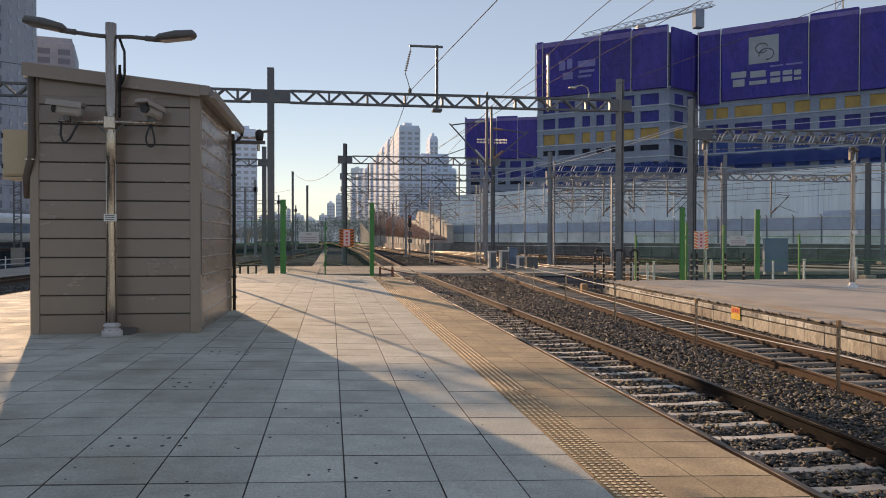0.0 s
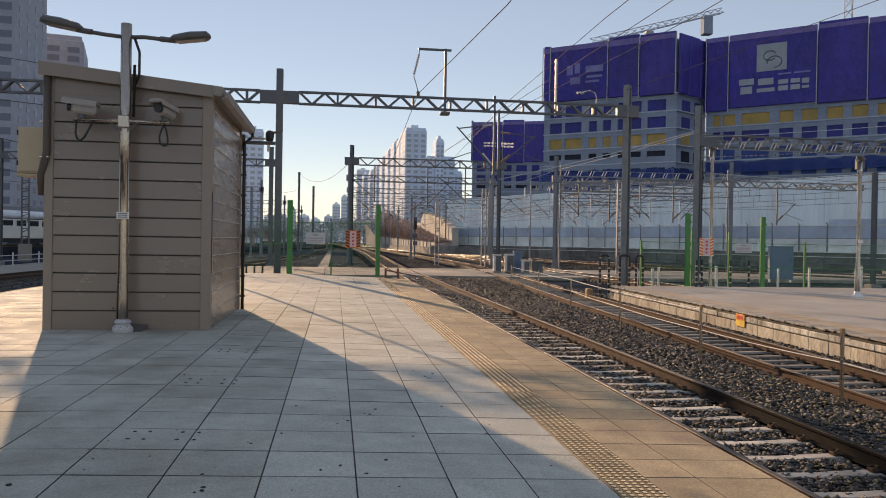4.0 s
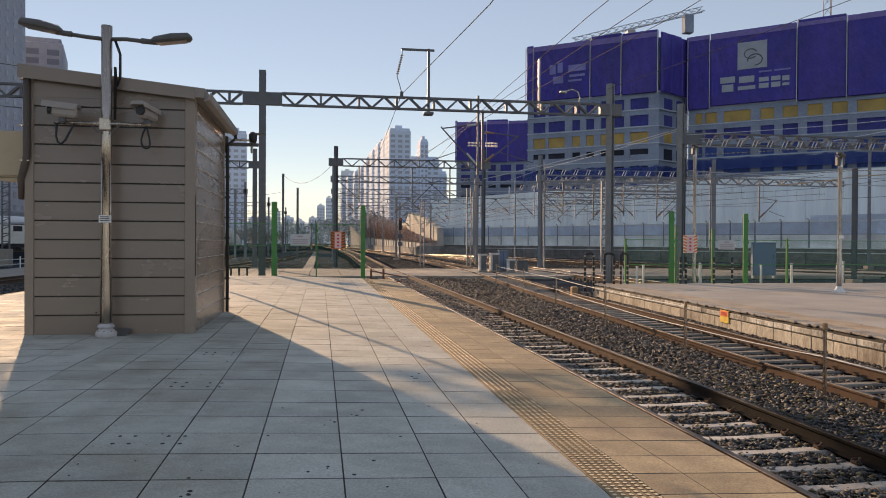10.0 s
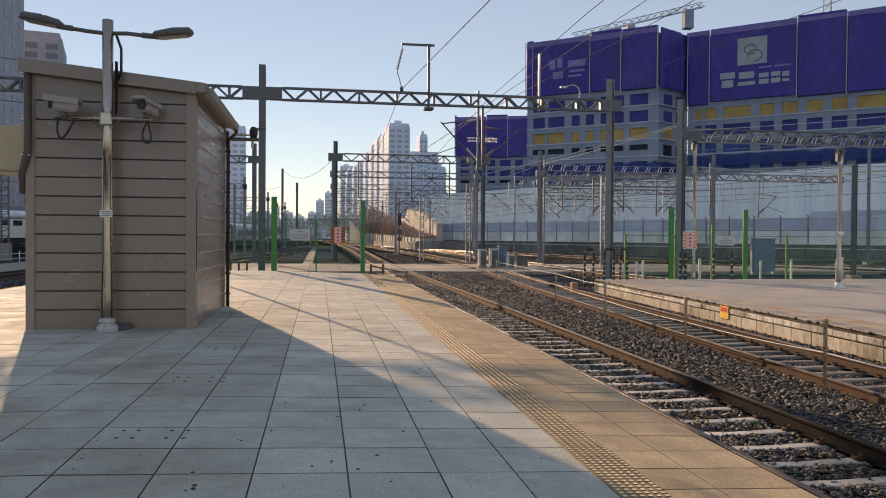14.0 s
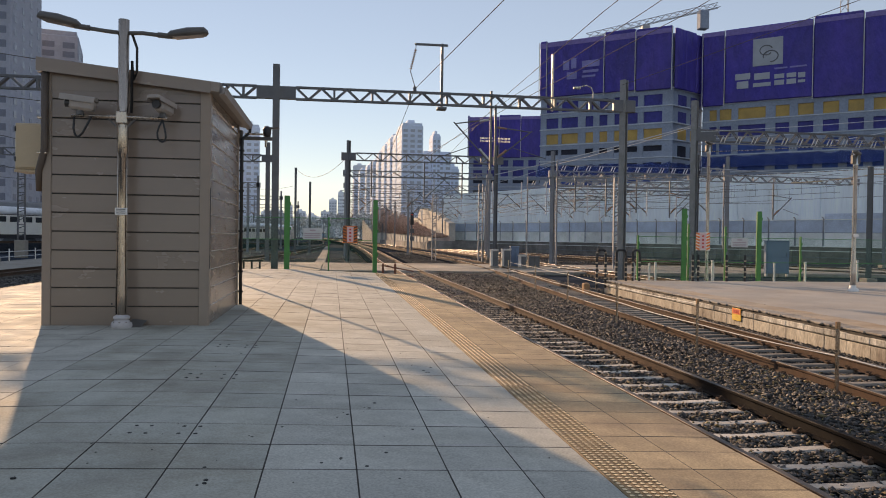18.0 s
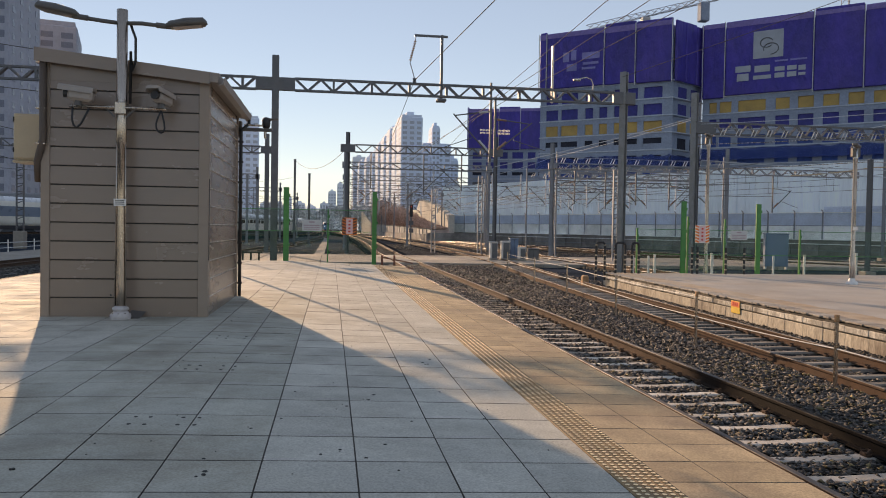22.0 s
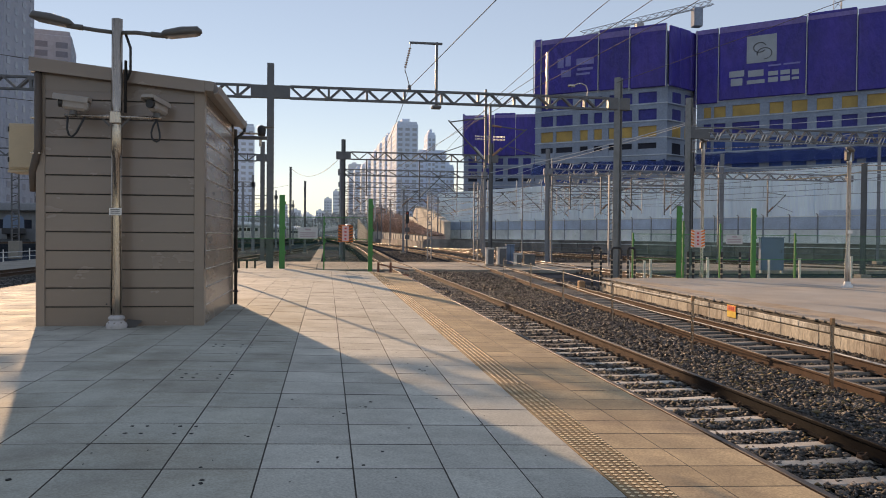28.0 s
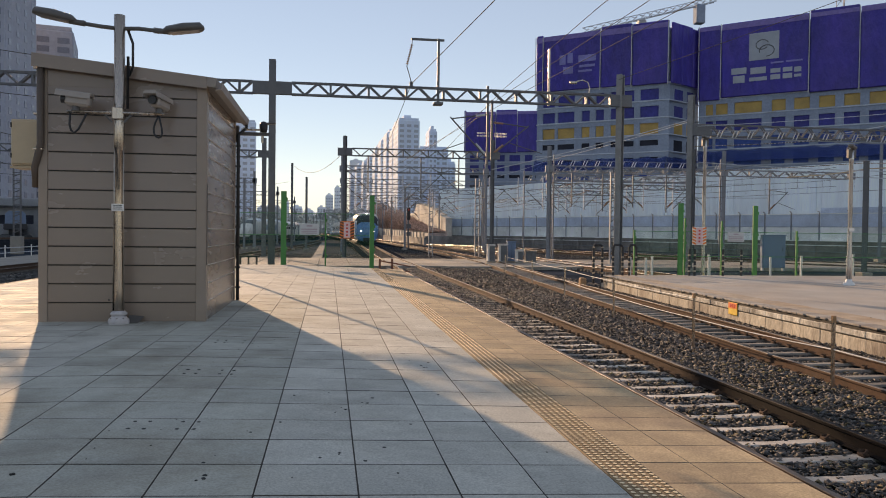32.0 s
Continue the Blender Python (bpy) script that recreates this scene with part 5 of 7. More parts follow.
for k in range(24):
    y0 = 33.0 + k * 5.15
    a, b = Vector((BX(y0), y0, 0)), Vector((BX(y0 + 5.13), y0 + 5.13, 0))
    part("sheet", Mesh().bar(a + Vector((0, 0, 4.85)), b + Vector((0, 0, 4.85)), 0.12, 11.3), BARRIER, bar_ob)
    part("post", Mesh().box(a.x - 0.16, a.x - 0.08, a.y - 0.06, a.y + 0.06, -0.8, 10.4), BARRIER, bar_ob)
    n = 9
    for q in range(1, n):
        c = a.lerp(b, q / n)
        part("rib", Mesh().box(c.x - 0.085, c.x - 0.05, c.y - 0.03, c.y + 0.03, -0.8, 10.5), BARRIER, bar_ob)
    for z in (3.2, 6.0, 8.6):
        part("seam", Mesh().bar(a + Vector((-0.09, -0.05, z)), b + Vector((-0.09, -0.05, z)), 0.03, 0.06), BARRIER, bar_ob)

# low building behind the through track
low = thing("depot_building", -56.0, 116.0, -0.86, "long low grey depot building with a dark roof", "building")
part("wall", Mesh().box(-22, 20, 0, 14, 0, 5.4), MAST_FAR, low)
part("roof", Mesh().cbox(-23, 21, -1.5, 15, 5.4, 6.6, 0.15), MAST_FAR, low, "dark flat roof")
for k in range(14):
    part("window", Mesh().box(-20.5 + k * 2.9, -18.6 + k * 2.9, -0.06, 0.06, 2.9, 4.2), OPENING, low)

# ---- rope barrier between the tracks ----
POSTS = [(7.0, 1.4), (7.03, 5.72), (6.92, 9.82), (7.25, 15.0), (8.0, 21.7), (8.46, 27.8), (9.0, 35.3)]
for i, (x, y) in enumerate(POSTS):
    ob = thing("barrier_post", x, y, -0.76, "slim grey steel rope post standing in the ballast", "post", "rope posts between the tracks")
    part("shaft", Mesh().cbox(-0.022, 0.022, -0.022, 0.022, 0, 1.10, 0.005), STEEL, ob)
    part("cap", Mesh().cbox(-0.027, 0.027, -0.027, 0.027, 1.06, 1.16, 0.006), RUST_BLOCK if i < 3 else STEEL, ob, "rusty orange tip" if i < 3 else "")
    part("ring", Mesh().cyl((-0.04, 0, 0.74), (0.04, 0, 0.74), 0.02, n=6), STEEL, ob)
for i, ((xa, ya), (xb, yb)) in enumerate(zip(POSTS, POSTS[1:])):
    for z, dip in ((0.30, 0.02), (-0.09, 0.025)):
        if z > 0 and i < 2:
            continue
        pts = [(xa + (xb - xa) * t, ya + (yb - ya) * t, z - dip * math.sin(math.pi * t)) for t in [k / 10 for k in range(11)]]
        whole("barrier_rope", Mesh().tube(pts, 0.010, 5), ROPE, "thin pale rope strung between the posts", "rope", "ropes between the posts")

# orange warning plate on the second platform's edge
wp = thing("warning_plate", edge_2(14.9) - 0.075, 14.9, -0.58, "small orange warning plate on the platform edge", "sign", rz=-3.7)
part("plate", Mesh().cbox(-0.012, 0.0, -0.26, 0.26, 0.0, 0.33, 0.004), YELLOW, wp)
part("band", Mesh().cbox(-0.018, -0.0125, -0.25, 0.25, 0.17, 0.32, 0.002), ORANGE, wp, "orange-red upper band")
for k in range(3):
    part("print", Mesh().cbox(-0.022, -0.0185, -0.16 + 0.12 * k, -0.08 + 0.12 * k, 0.2, 0.29, 0.001), RED, wp)

# ---- fences at the platform ends ----


def green_post(x, y, z0, z1, w, label="green painted steel fence post"):
    ob = thing("fence_post", x, y, z0, label, "fence post", "green fence posts")
    part("shaft", Mesh().cbox(-w / 2, w / 2, -0.05, 0.05, 0, z1 - z0, 0.01), GREEN, ob)
    part("foot", Mesh().cbox(-w / 2 - 0.05, w / 2 + 0.05, -0.1, 0.1, 0, 0.02, 0.004), GREEN, ob)
    for k in range(4):
        part("hinge", Mesh().cbox(w / 2, w / 2 + 0.05, -0.03, 0.03, 0.4 + k * (z1 - z0 - 0.8) / 3, 0.52 + k * (z1 - z0 - 0.8) / 3, 0.006), GREEN, ob)


def mesh_panel(x0, x1, y, z0, z1, mid, net=None):
    """A framed panel of fine green mesh, with its thicker wires."""
    ob = thing("mesh_panel", (x0 + x1) / 2, y, z0, "green wire mesh fence panel", "fence", "green mesh panels")
    w, h = (x1 - x0) / 2, z1 - z0
    part("mesh", Mesh().box(-w, w, -0.002, 0.002, 0.05, h), net or NET, ob, "fine green mesh")
    for z in (0.05, mid - z0, h):
        part("rail", Mesh().cbox(-w, w, -0.02, 0.02, z - 0.012, z + 0.012, 0.003), GREEN, ob)


green_post(-2.12, 29.9, -0.8, 3.25, 0.24)
green_post(1.73, 30.3, -0.8, 3.15, 0.20)
for x in (-0.32, -4.6, -6.9, -8.5):
    green_post(x, 30.2, -0.8, 2.35, 0.06, "slim green fence post")
for x0, x1 in ((-8.5, -6.9), (-6.9, -4.6), (-4.6, -2.3), (-1.95, -0.35), (-0.3, 1.6)):
    mesh_panel(x0, x1, 30.15, -0.55, 2.3, 1.35)
for x, t, w in ((15.25, 2.95, 0.22), (18.8, 2.9, 0.22)):
    green_post(x, 28.0, -0.8, t, w)
for x, t in ((13.15, 1.75), (15.5, 2.3), (17.25, 2.2), (20.9, 1.8), (23.5, 1.8), (26.5, 1.8)):
    green_post(x, 28.1, -0.8, t, 0.07, "slim green fence post")
for x0, x1 in ((13.2, 15.2), (15.4, 18.65), (18.95, 20.9), (20.9, 23.5), (23.5, 26.5), (26.5, 30.0)):
    mesh_panel(x0, x1, 28.15, -0.6, 1.7, 0.6, NET_THIN)


def hazard_sign(x, y, z, w, h, ground=None, bands=None, label="orange and white striped no-entry sign on the fence"):
    ob = thing("hazard_sign", x, y, z, label, "sign", "striped signs on the fences")
    part("board", Mesh().cbox(-w / 2, w / 2, 0, 0.015, 0, h, 0.004), ground or WHITE, ob)
    for side in (-1, 1):
        n = 6
        for k in range(n):
            z0 = h * k / n
            a, b = (w * 0.24, w * 0.5)
            x0, x1 = (side * a, side * b)
            st = h / n * 0.62
            part("stripe", Mesh().prism([(x0, z0), (x1, z0 + st * 0.8), (x1, min(h, z0 + st * 1.8)), (x0, min(h, z0 + st))] if side > 0 else [(x1, z0 + st * 0.8), (x0, z0), (x0, min(h, z0 + st)), (x1, min(h, z0 + st * 1.8))],
                                        lambda u, q: (u, -0.004, q), lambda u, q: (u, -0.0005, q)), bands or ORANGE, ob)
    part("panel", Mesh().cbox(-w * 0.22, w * 0.22, -0.006, -0.0005, h * 0.05, h * 0.95, 0.002), PINK, ob, "pale pink notice panel")
    for k in range(4):
        part("print", Mesh().cbox(-w * 0.07, w * 0.07, -0.009, -0.0065, h * (0.14 + 0.2 * k), h * (0.24 + 0.2 * k), 0.002), RED, ob)


hazard_sign(0.62, 30.115, 1.22, 0.64, 0.76, ORANGE, STRIPE_DARK, "orange and dark striped no-entry sign on the fence")
hazard_sign(16.2, 28.115, 1.12, 0.66, 0.8)


def notice(x, y, z, w, h):
    ob = thing("notice_board", x, y, z, "pale notice board with faded printed lines on the fence", "sign", "pale notices on the fences")
    part("board", Mesh().cbox(-w / 2, w / 2, 0, 0.015, 0, h, 0.004), PALE, ob)
    for k, (a, b) in enumerate(((0.72, 0.86), (0.45, 0.55), (0.28, 0.36), (0.12, 0.2))):
        part("print", Mesh().cbox(-w * (0.15 if k == 0 else 0.42), w * (0.15 if k == 0 else 0.4), -0.004, -0.0005, h * a, h * b, 0.001), RED_FADED, ob)


notice(-1.02, 30.115, 1.36, 0.84, 0.5)
notice(17.95, 28.115, 1.28, 0.8, 0.42)

# ---- guards, boxes and posts round the crossing ----


def striped(parent, x, y, z0, z1, r=0.05):
    n = max(3, int((z1 - z0) / 0.2))
    h = (z1 - z0) / n
    for k in range(n):
        a = z0 + h * k
        part("band", Mesh().cyl((x, y, a), (x, y, a + h * 0.72), r, n=10), BLACK, parent, smooth=False)
        part("band", Mesh().cyl((x, y, a + h * 0.72), (x, y, a + h), r, n=10), STRIPE_YELLOW if k < n * 0.62 or n > 6 and k == n - 1 else BLACK, parent, smooth=False)


for x, w, y, z in ((11.06, 0.38, 26.9, -0.5), (11.94, 0.42, 26.9, P2Z), (12.6, 0.3, 26.9, P2Z)):
    ob = thing("guard_rail", x, y, z, "black and yellow striped steel guard rail", "guard rail", "striped guards by the mast")
    h = 1.02 - z
    striped(ob, -w / 2, 0, 0, h)
    striped(ob, w / 2, 0, 0, h)
    part("top_bar", Mesh().tube([(-w / 2, 0, h), (-w / 2 + 0.08, 0, h + 0.08), (w / 2 - 0.08, 0, h + 0.08), (w / 2, 0, h)], 0.05, 8), BLACK, ob)
for x in (15.2, 15.45, 16.75, 17.6):
    ob = thing("bollard", x, 27.0, P2Z, "black and yellow striped bollard on the platform end", "bollard", "striped bollards")
    striped(ob, 0, 0, 0, 1.15)
for px, y, h in ((13.9, 30.4, 0.95), (14.2, 30.6, 1.2), (14.9, 30.2, 1.0), (15.1, 31.4, 0.9), (17.9, 30.5, 1.1), (18.2, 31.0, 1.0), (22.0, 29.4, 1.1), (24.4, 29.4, 1.1), (21.7, 31.5, 1.0), (25.2, 30.1, 1.2)):
    ob = thing("stub_post", px, y, -0.86, "short pale concrete post in the yard", "post", "short pale posts")
    part("shaft", Mesh().cbox(-0.045, 0.045, -0.045, 0.045, 0, h + 0.35, 0.012), WHITE, ob)
    part("cap", Mesh().cbox(-0.055, 0.055, -0.055, 0.055, h + 0.35, h + 0.38, 0.008), WHITE, ob)
cab = thing("trackside_cabinet", 27.32, 40.5, -0.61, "blue-grey metal trackside cabinet beyond the fence", "cabinet")
part("body", Mesh().cbox(-0.78, 0.78, -0.14, 0.14, 0.18, 2.2, 0.02), BLUEGREY, cab)
for x in (-0.7, 0.7):
    part("leg", Mesh().cbox(x - 0.05, x + 0.05, -0.1, 0.1, 0, 0.18, 0.01), PALE, cab)
part("roof", Mesh().cbox(-0.82, 0.82, -0.18, 0.16, 2.2, 2.25, 0.01), BLUEGREY, cab)
for z0, z1 in ((0.24, 1.16), (1.19, 2.14)):
    part("panel", Mesh().cbox(-0.72, 0.72, -0.165, -0.142, z0, z1, 0.006), BLUEGREY, cab)
part("handle", Mesh().cbox(0.55, 0.58, -0.19, -0.166, 1.25, 1.45, 0.004), BLACK, cab)
for x, y, w, h, mt in ((10.95, 48.8, 0.55, 1.25, PALE_BOX), (11.85, 48.9, 0.62, 1.3, PALE_BOX), (12.55, 49.2, 0.6, 1.5, BLUEGREY), (12.85, 48.0, 0.5, 0.9, PALE_BOX), (13.85, 48.6, 0.8, 0.8, MAST)):
    ob = thing("signal_box", x + 0.55, y + 2, -0.6, "small metal signalling cabinet beside the crossing", "cabinet", "signalling cabinets")
    part("body", Mesh().cbox(-w / 2, w / 2, -0.25, 0.25, 0.1, h, 0.03), mt, ob)
    part("lid", Mesh().cbox(-w / 2 - 0.04, w / 2 + 0.04, -0.3, 0.3, h, h + 0.06, 0.01), mt, ob)
    part("plinth", Mesh().cbox(-w / 2 - 0.05, w / 2 + 0.05, -0.3, 0.3, 0, 0.1, 0.01), CONCRETE, ob)
    part("door_seam", Mesh().box(-0.008, 0.008, -0.256, -0.2515, 0.16, h - 0.06), BLACK, ob)
    # Dark door, bare left edge: shaded front and sunlit side put into colour.
    if mt is PALE_BOX:
        part("door", Mesh().cbox(-w / 2 + 0.13, w / 2 - 0.02, -0.275, -0.252, 0.12, h - 0.06, 0.008), MAST, ob, "dark grey door that leaves a pale left edge")
rb = thing("timber_block", 10.3, 26.6, -0.78, "worn orange-brown concrete block beside the platform end", "block")
part("body", Mesh().cbox(-0.13, 0.13, -0.16, 0.16, 0, 0.5, 0.05), RUST_BLOCK, rb)
br = thing("steel_barrier", 2.5, 32.2, -0.86, "rusty red steel barrier beside the track", "barrier")
for x in (-0.28, 0.30):
    part("post", Mesh().cbox(x - 0.05, x + 0.05, -0.05, 0.05, 0, 1.12, 0.01), RUSTY, br)
part("rail", Mesh().bar((-0.28, 0, 1.02), (1.2, 0.2, 0.75), 0.06).bar((-0.28, 0, 0.62), (1.2, 0.2, 0.5), 0.06), RUSTY, br)
rk = thing("low_rack", -3.7, 30.9, -0.86, "low dark steel rack by the fence", "rack")
for x in (-0.35, 0.0, 0.35):
    part("leg", Mesh().cbox(x - 0.04, x + 0.04, -0.04, 0.04, 0, 1.2, 0.005), BLACK, rk)
part("top", Mesh().cbox(-0.5, 0.5, -0.1, 0.1, 1.2, 1.28, 0.01), BLACK, rk)

# level crossing and cable trough
cross = thing("level_crossing", 0, 0, 0, "worn concrete slab crossing over all the tracks", "crossing", kind="structure")
r_x = random.Random(8)
for k in range(27):
    x0 = -9.0 + 2.04 * k
    for y0, y1 in ((44.2, 49.0), (49.0, 53.6), (53.6, 58.0)):
        part("slab", Mesh().cbox(x0 + 0.012, x0 + 2.028, y0 + 0.012, y1 - 0.012, -0.84, -0.6 + r_x.uniform(-0.012, 0.012), 0.02), CONCRETE if r_x.random() < 0.7 else TIMBER, cross)
trough = thing("cable_trough", 0, 0, 0, "pale concrete cable trough running along the yard", "cable trough", kind="structure")
for k in range(50):
    part("lid", Mesh().cbox(-1.55, -0.7, 58.1 + k * 2.0, 60.07 + k * 2.0, -0.84, -0.66, 0.02), CONCRETE, trough)

# ---- lamp posts on the second platform ----


def plat_lamp(x, y, h, label, z=P2Z):
    ob = thing("platform_lamp", x, y, z, label, "lamp post", "lamp posts on the second platform")
    part("pole", Mesh().lathe([(0.0, 0.0), (0.1, 0.0), (0.095, 0.7), (0.075, 1.4), (0.07, h - 0.6), (0.09, h - 0.55), (0.09, h), (0, h)], n=14), STEEL_COOL, ob, smooth=True)
    part("base_cover", Mesh().lathe([(0.2, 0.0), (0.185, 0.09), (0.125, 0.12), (0.1, 0.22)], n=14), WHITE, ob, "pale base cover", True)
    part("plate", Mesh().cbox(-0.1, 0.1, -0.11, -0.1, 1.95, 2.07, 0.003), WHITE, ob)
    part("bracket", Mesh().cbox(-0.16, 0.14, -0.08, 0.08, h - 0.42, h - 0.1, 0.02), LAMP_GREY, ob)
    for s in (-1, 1):
        part("lamp_head", Mesh().cbox(-0.16, 0.2, -0.1, 0.1, -0.05, 0.06, 0.03, pose(s * 0.12, 0.2 * s, h - 0.03, 0, -14 * s, 30)), LAMP_GREY, ob)


plat_lamp(18.45, 21.1, 5.0, "galvanised lamp post standing on the second platform")
plat_lamp(17.05, 29.4, 6.95, "galvanised lamp post behind the fence end", -0.86)

# low white railing on the far left platform
for k in range(13):
    ob = thing("railing_post", -24.2, 11.1 + k * 5.2, -0.74, "low white railing post beside the far path", "railing post", "white railing posts")
    part("shaft", Mesh().cbox(-0.035, 0.035, -0.035, 0.035, 0, 0.95, 0.01), WHITE, ob)
    part("rail", Mesh().cbox(-0.03, 0.03, 0.06, 5.14, 0.70, 0.76, 0.005).cbox(-0.03, 0.03, 0.06, 5.14, 0.32, 0.37, 0.005), PALE, ob)

# ---- fittings on the near gantry ----
fr = thing("catenary_bracket", 4.88, 32.0, 8.2, "dark steel frame standing on the gantry beam", "bracket")
part("upright", Mesh().cbox(-0.06, 0.06, -0.06, 0.06, -0.55, 2.48, 0.01), MAST, fr)
part("cross_bar", Mesh().cbox(-1.30, 0.27, -0.05, 0.05, 2.36, 2.46, 0.01), MAST, fr)
part("foot", Mesh().cbox(-0.22, 0.22, -0.25, 0.25, -0.65, -0.52, 0.02), MAST, fr)
ins = part("insulator_string", Mesh().tube([(-1.24, 0, 2.36), (-1.27, 0, 2.12), (-1.50, 0, 1.12)], 0.015, 5), WIRE, fr, "string of brown insulator discs")
for k in range(9):
    a = Vector((-1.27, 0, 2.12)).lerp(Vector((-1.48, 0, 1.25)), k / 8)
    part("disc", Mesh().lathe([(0.01, 0.04), (0.05, 0.03), (0.075, 0.0), (0.05, -0.02), (0.01, -0.03)], n=10).data("disc", INSULATOR), None, ins).matrix_basis = pose(a.x, a.y, a.z)
part("clamp", Mesh().cbox(-1.36, -1.2, -0.06, 0.06, 0.18, 0.42, 0.03), MAST, fr)
part("tail", Mesh().tube([(-1.50, 0, 1.12), (-1.38, 0, 0.75), (-1.27, 0, 0.35)], 0.02, 5), WIRE, fr)
st = thing("wire_post", 10.28, 32.0, 8.2, "pale steel post with a hooked lamp on the gantry beam", "bracket")
part("upright", Mesh().cbox(-0.05, 0.05, -0.05, 0.05, -0.5, 2.25, 0.01), STEEL, st)
part("hook", Mesh().tube([(2.0, 0, 0.0), (2.05, 0, 0.45), (1.95, 0, 0.72), (1.7, 0, 0.82), (1.3, 0, 0.72)], 0.03, 6), STEEL, st)
part("lamp", Mesh().cbox(1.05, 1.4, -0.08, 0.08, 0.62, 0.74, 0.03), STEEL, st)

# ---- cantilevers: drop tube, stay, bracket tube with insulators, steady arm ----


def cantilever(x, y, beam_z, low_z, side, label, mat, group="cantilevers under the gantries"):
    ob = thing("cantilever", x, y, beam_z, label, "cantilever", group)
    d = low_z - beam_z
    part("drop_tube", Mesh().cbox(-0.05, 0.05, -0.05, 0.05, d, 0.05, 0.01), mat, ob)
    part("stay", Mesh().cyl((0, 0, d * 0.35), (1.7 * side, 0, d * 0.42), 0.03, n=6), MAST, ob)
    part("bracket_tube", Mesh().cyl((0, 0, d * 0.92), (1.8 * side, 0, d * 0.40), 0.035, n=6), MAST, ob)
    part("steady_arm", Mesh().cyl((0.9 * side, 0, d * 0.70), (2.5 * side, 0, d * 0.86), 0.02, n=6), MAST, ob)
    for z, e in ((d * 0.36, d * 0.375), (d * 0.86, d * 0.73)):
        part("insulator", Mesh().cyl((0.12 * side, 0, z), (0.55 * side, 0, e), 0.055, 0.045, 8), PALE if rng.random() < 0.5 else INSULATOR, ob)


cantilever(7.28, 32.0, 8.5, 4.8, -1, "dark catenary cantilever under the near gantry", MAST)
cantilever(7.50, 32.0, 7.85, 5.0, 1, "dark catenary cantilever under the near gantry", MAST)
for y, beam, spots in ((60, 7.8, (-14.5, -10, 3.0, 7.4, 10.6)), (61, 6.95, (20.8, 23.6, 26.4, 29.5, 33.0, 39.4))):
    for k, x in enumerate(spots):
        cantilever(x, y, beam, beam - 3.0 - 0.4 * (k % 2), 1 if k % 2 else -1, "catenary cantilever under a yard gantry", MAST)
for k, y in enumerate((78, 98, 120, 143, 168, 195)):
    for j, x in enumerate((3.4, 7.6, 10.6, 17.0, 20.2)):
        cantilever(x - 0.1 * k, y, 7.6, 4.5 - 0.2 * (j % 2), 1 if (j + k) % 2 else -1, "grey catenary cantilever farther along the yard", TUBE)
for k, y in enumerate((96, 130, 168)):
    for j, x in enumerate((-25, -20, -14)):
        cantilever(x + 0.8 * k, y, 7.5, 4.6, 1 if j % 2 else -1, "grey catenary cantilever over the neighbouring yard", MAST_FAR)
for y, xa, xb, zb, spots in ((72, 21.9, 37.4, 7.0, (21.3, 25.64, 32.02, 35.23)), (88, 26.5, 45.2, 7.2, (27.75, 28.76, 36.56)), (106, 31.7, 42.4, 7.3, (35.0, 39.0))):
    gantry("grey steel portal gantry over the far tracks", y, [xa, xb], zb, zb + 0.55, 8.5, 0.24, MAST_FAR, bay=0.8, plate=0.3)
    for j, x in enumerate(spots):
        cantilever(x, y, zb + 0.2, 4.0 if y < 80 else 4.2, 1 if j % 2 else -1, "grey catenary cantilever by the far fence", TUBE)
    ob = thing("insulator_rack", xa, y, zb + 0.6, "row of slanted pale insulators on a gantry beam", "insulators", "insulator racks")
    for j in range(int((xb - xa) / 1.4)):
        for e in (0.0, 0.24):
            part("insulator", Mesh().cyl((0.6 + e + 1.4 * j, -0.2, 0.0), (0.82 + e + 1.4 * j, -0.2, 0.5), 0.035, n=6), PALE, ob)
# pale feeder insulators and hangers on the beams over the far tracks
for y, x0, x1, z, n in ((42.8, 24.2, 43.4, 7.86, 18), (61.5, 19.2, 35.0, 7.5, 14), (75, 20.0, 38.5, 7.1, 14)):
    ob = thing("insulator_rack", x0, y, z, "row of paired slanted white insulators over the far tracks", "insulators", "insulator racks")
    part("rail", Mesh().bar((0, 0, 0), (x1 - x0, 0, 0), 0.08), MAST_FAR, ob)
    part("rail", Mesh().bar((0, 0, 0.52), (x1 - x0, 0, 0.52), 0.05), MAST_FAR, ob)
    for j in range(n):
        u = (x1 - x0) * (j + 0.4) / n
        for e in (0.0, 0.24):
            part("insulator", Mesh().cyl((u + e, 0, 0.02), (u + e + 0.22, 0, 0.5), 0.034, n=6), PALE, ob)
    for u in (0.1, x1 - x0 - 0.1) if y > 50 else ():
        part("stanchion", Mesh().cbox(u - 0.06, u + 0.06, -0.06, 0.06, -z - 0.86, 1.0, 0.01), MAST_FAR, ob)
st2 = thing("insulator_strings", 13.4, 60.0, 9.3, "two level strings of pale insulators on a mast top", "insulators")
part("post", Mesh().cbox(-0.06, 0.06, -0.06, 0.06, 0, 0.75, 0.01), MAST, st2)
for z in (0.42, 0.66):
    for s in (-1, 1):
        string = part("string", Mesh().cyl((0.1 * s, 0, z), (1.35 * s, 0, z), 0.02, n=6), WIRE, st2)
        for k in range(9):
            part("disc", Mesh().cyl(((0.25 + 0.12 * k) * s, 0, z), ((0.31 + 0.12 * k) * s, 0, z), 0.085, 0.06, 8), WHITE, string)

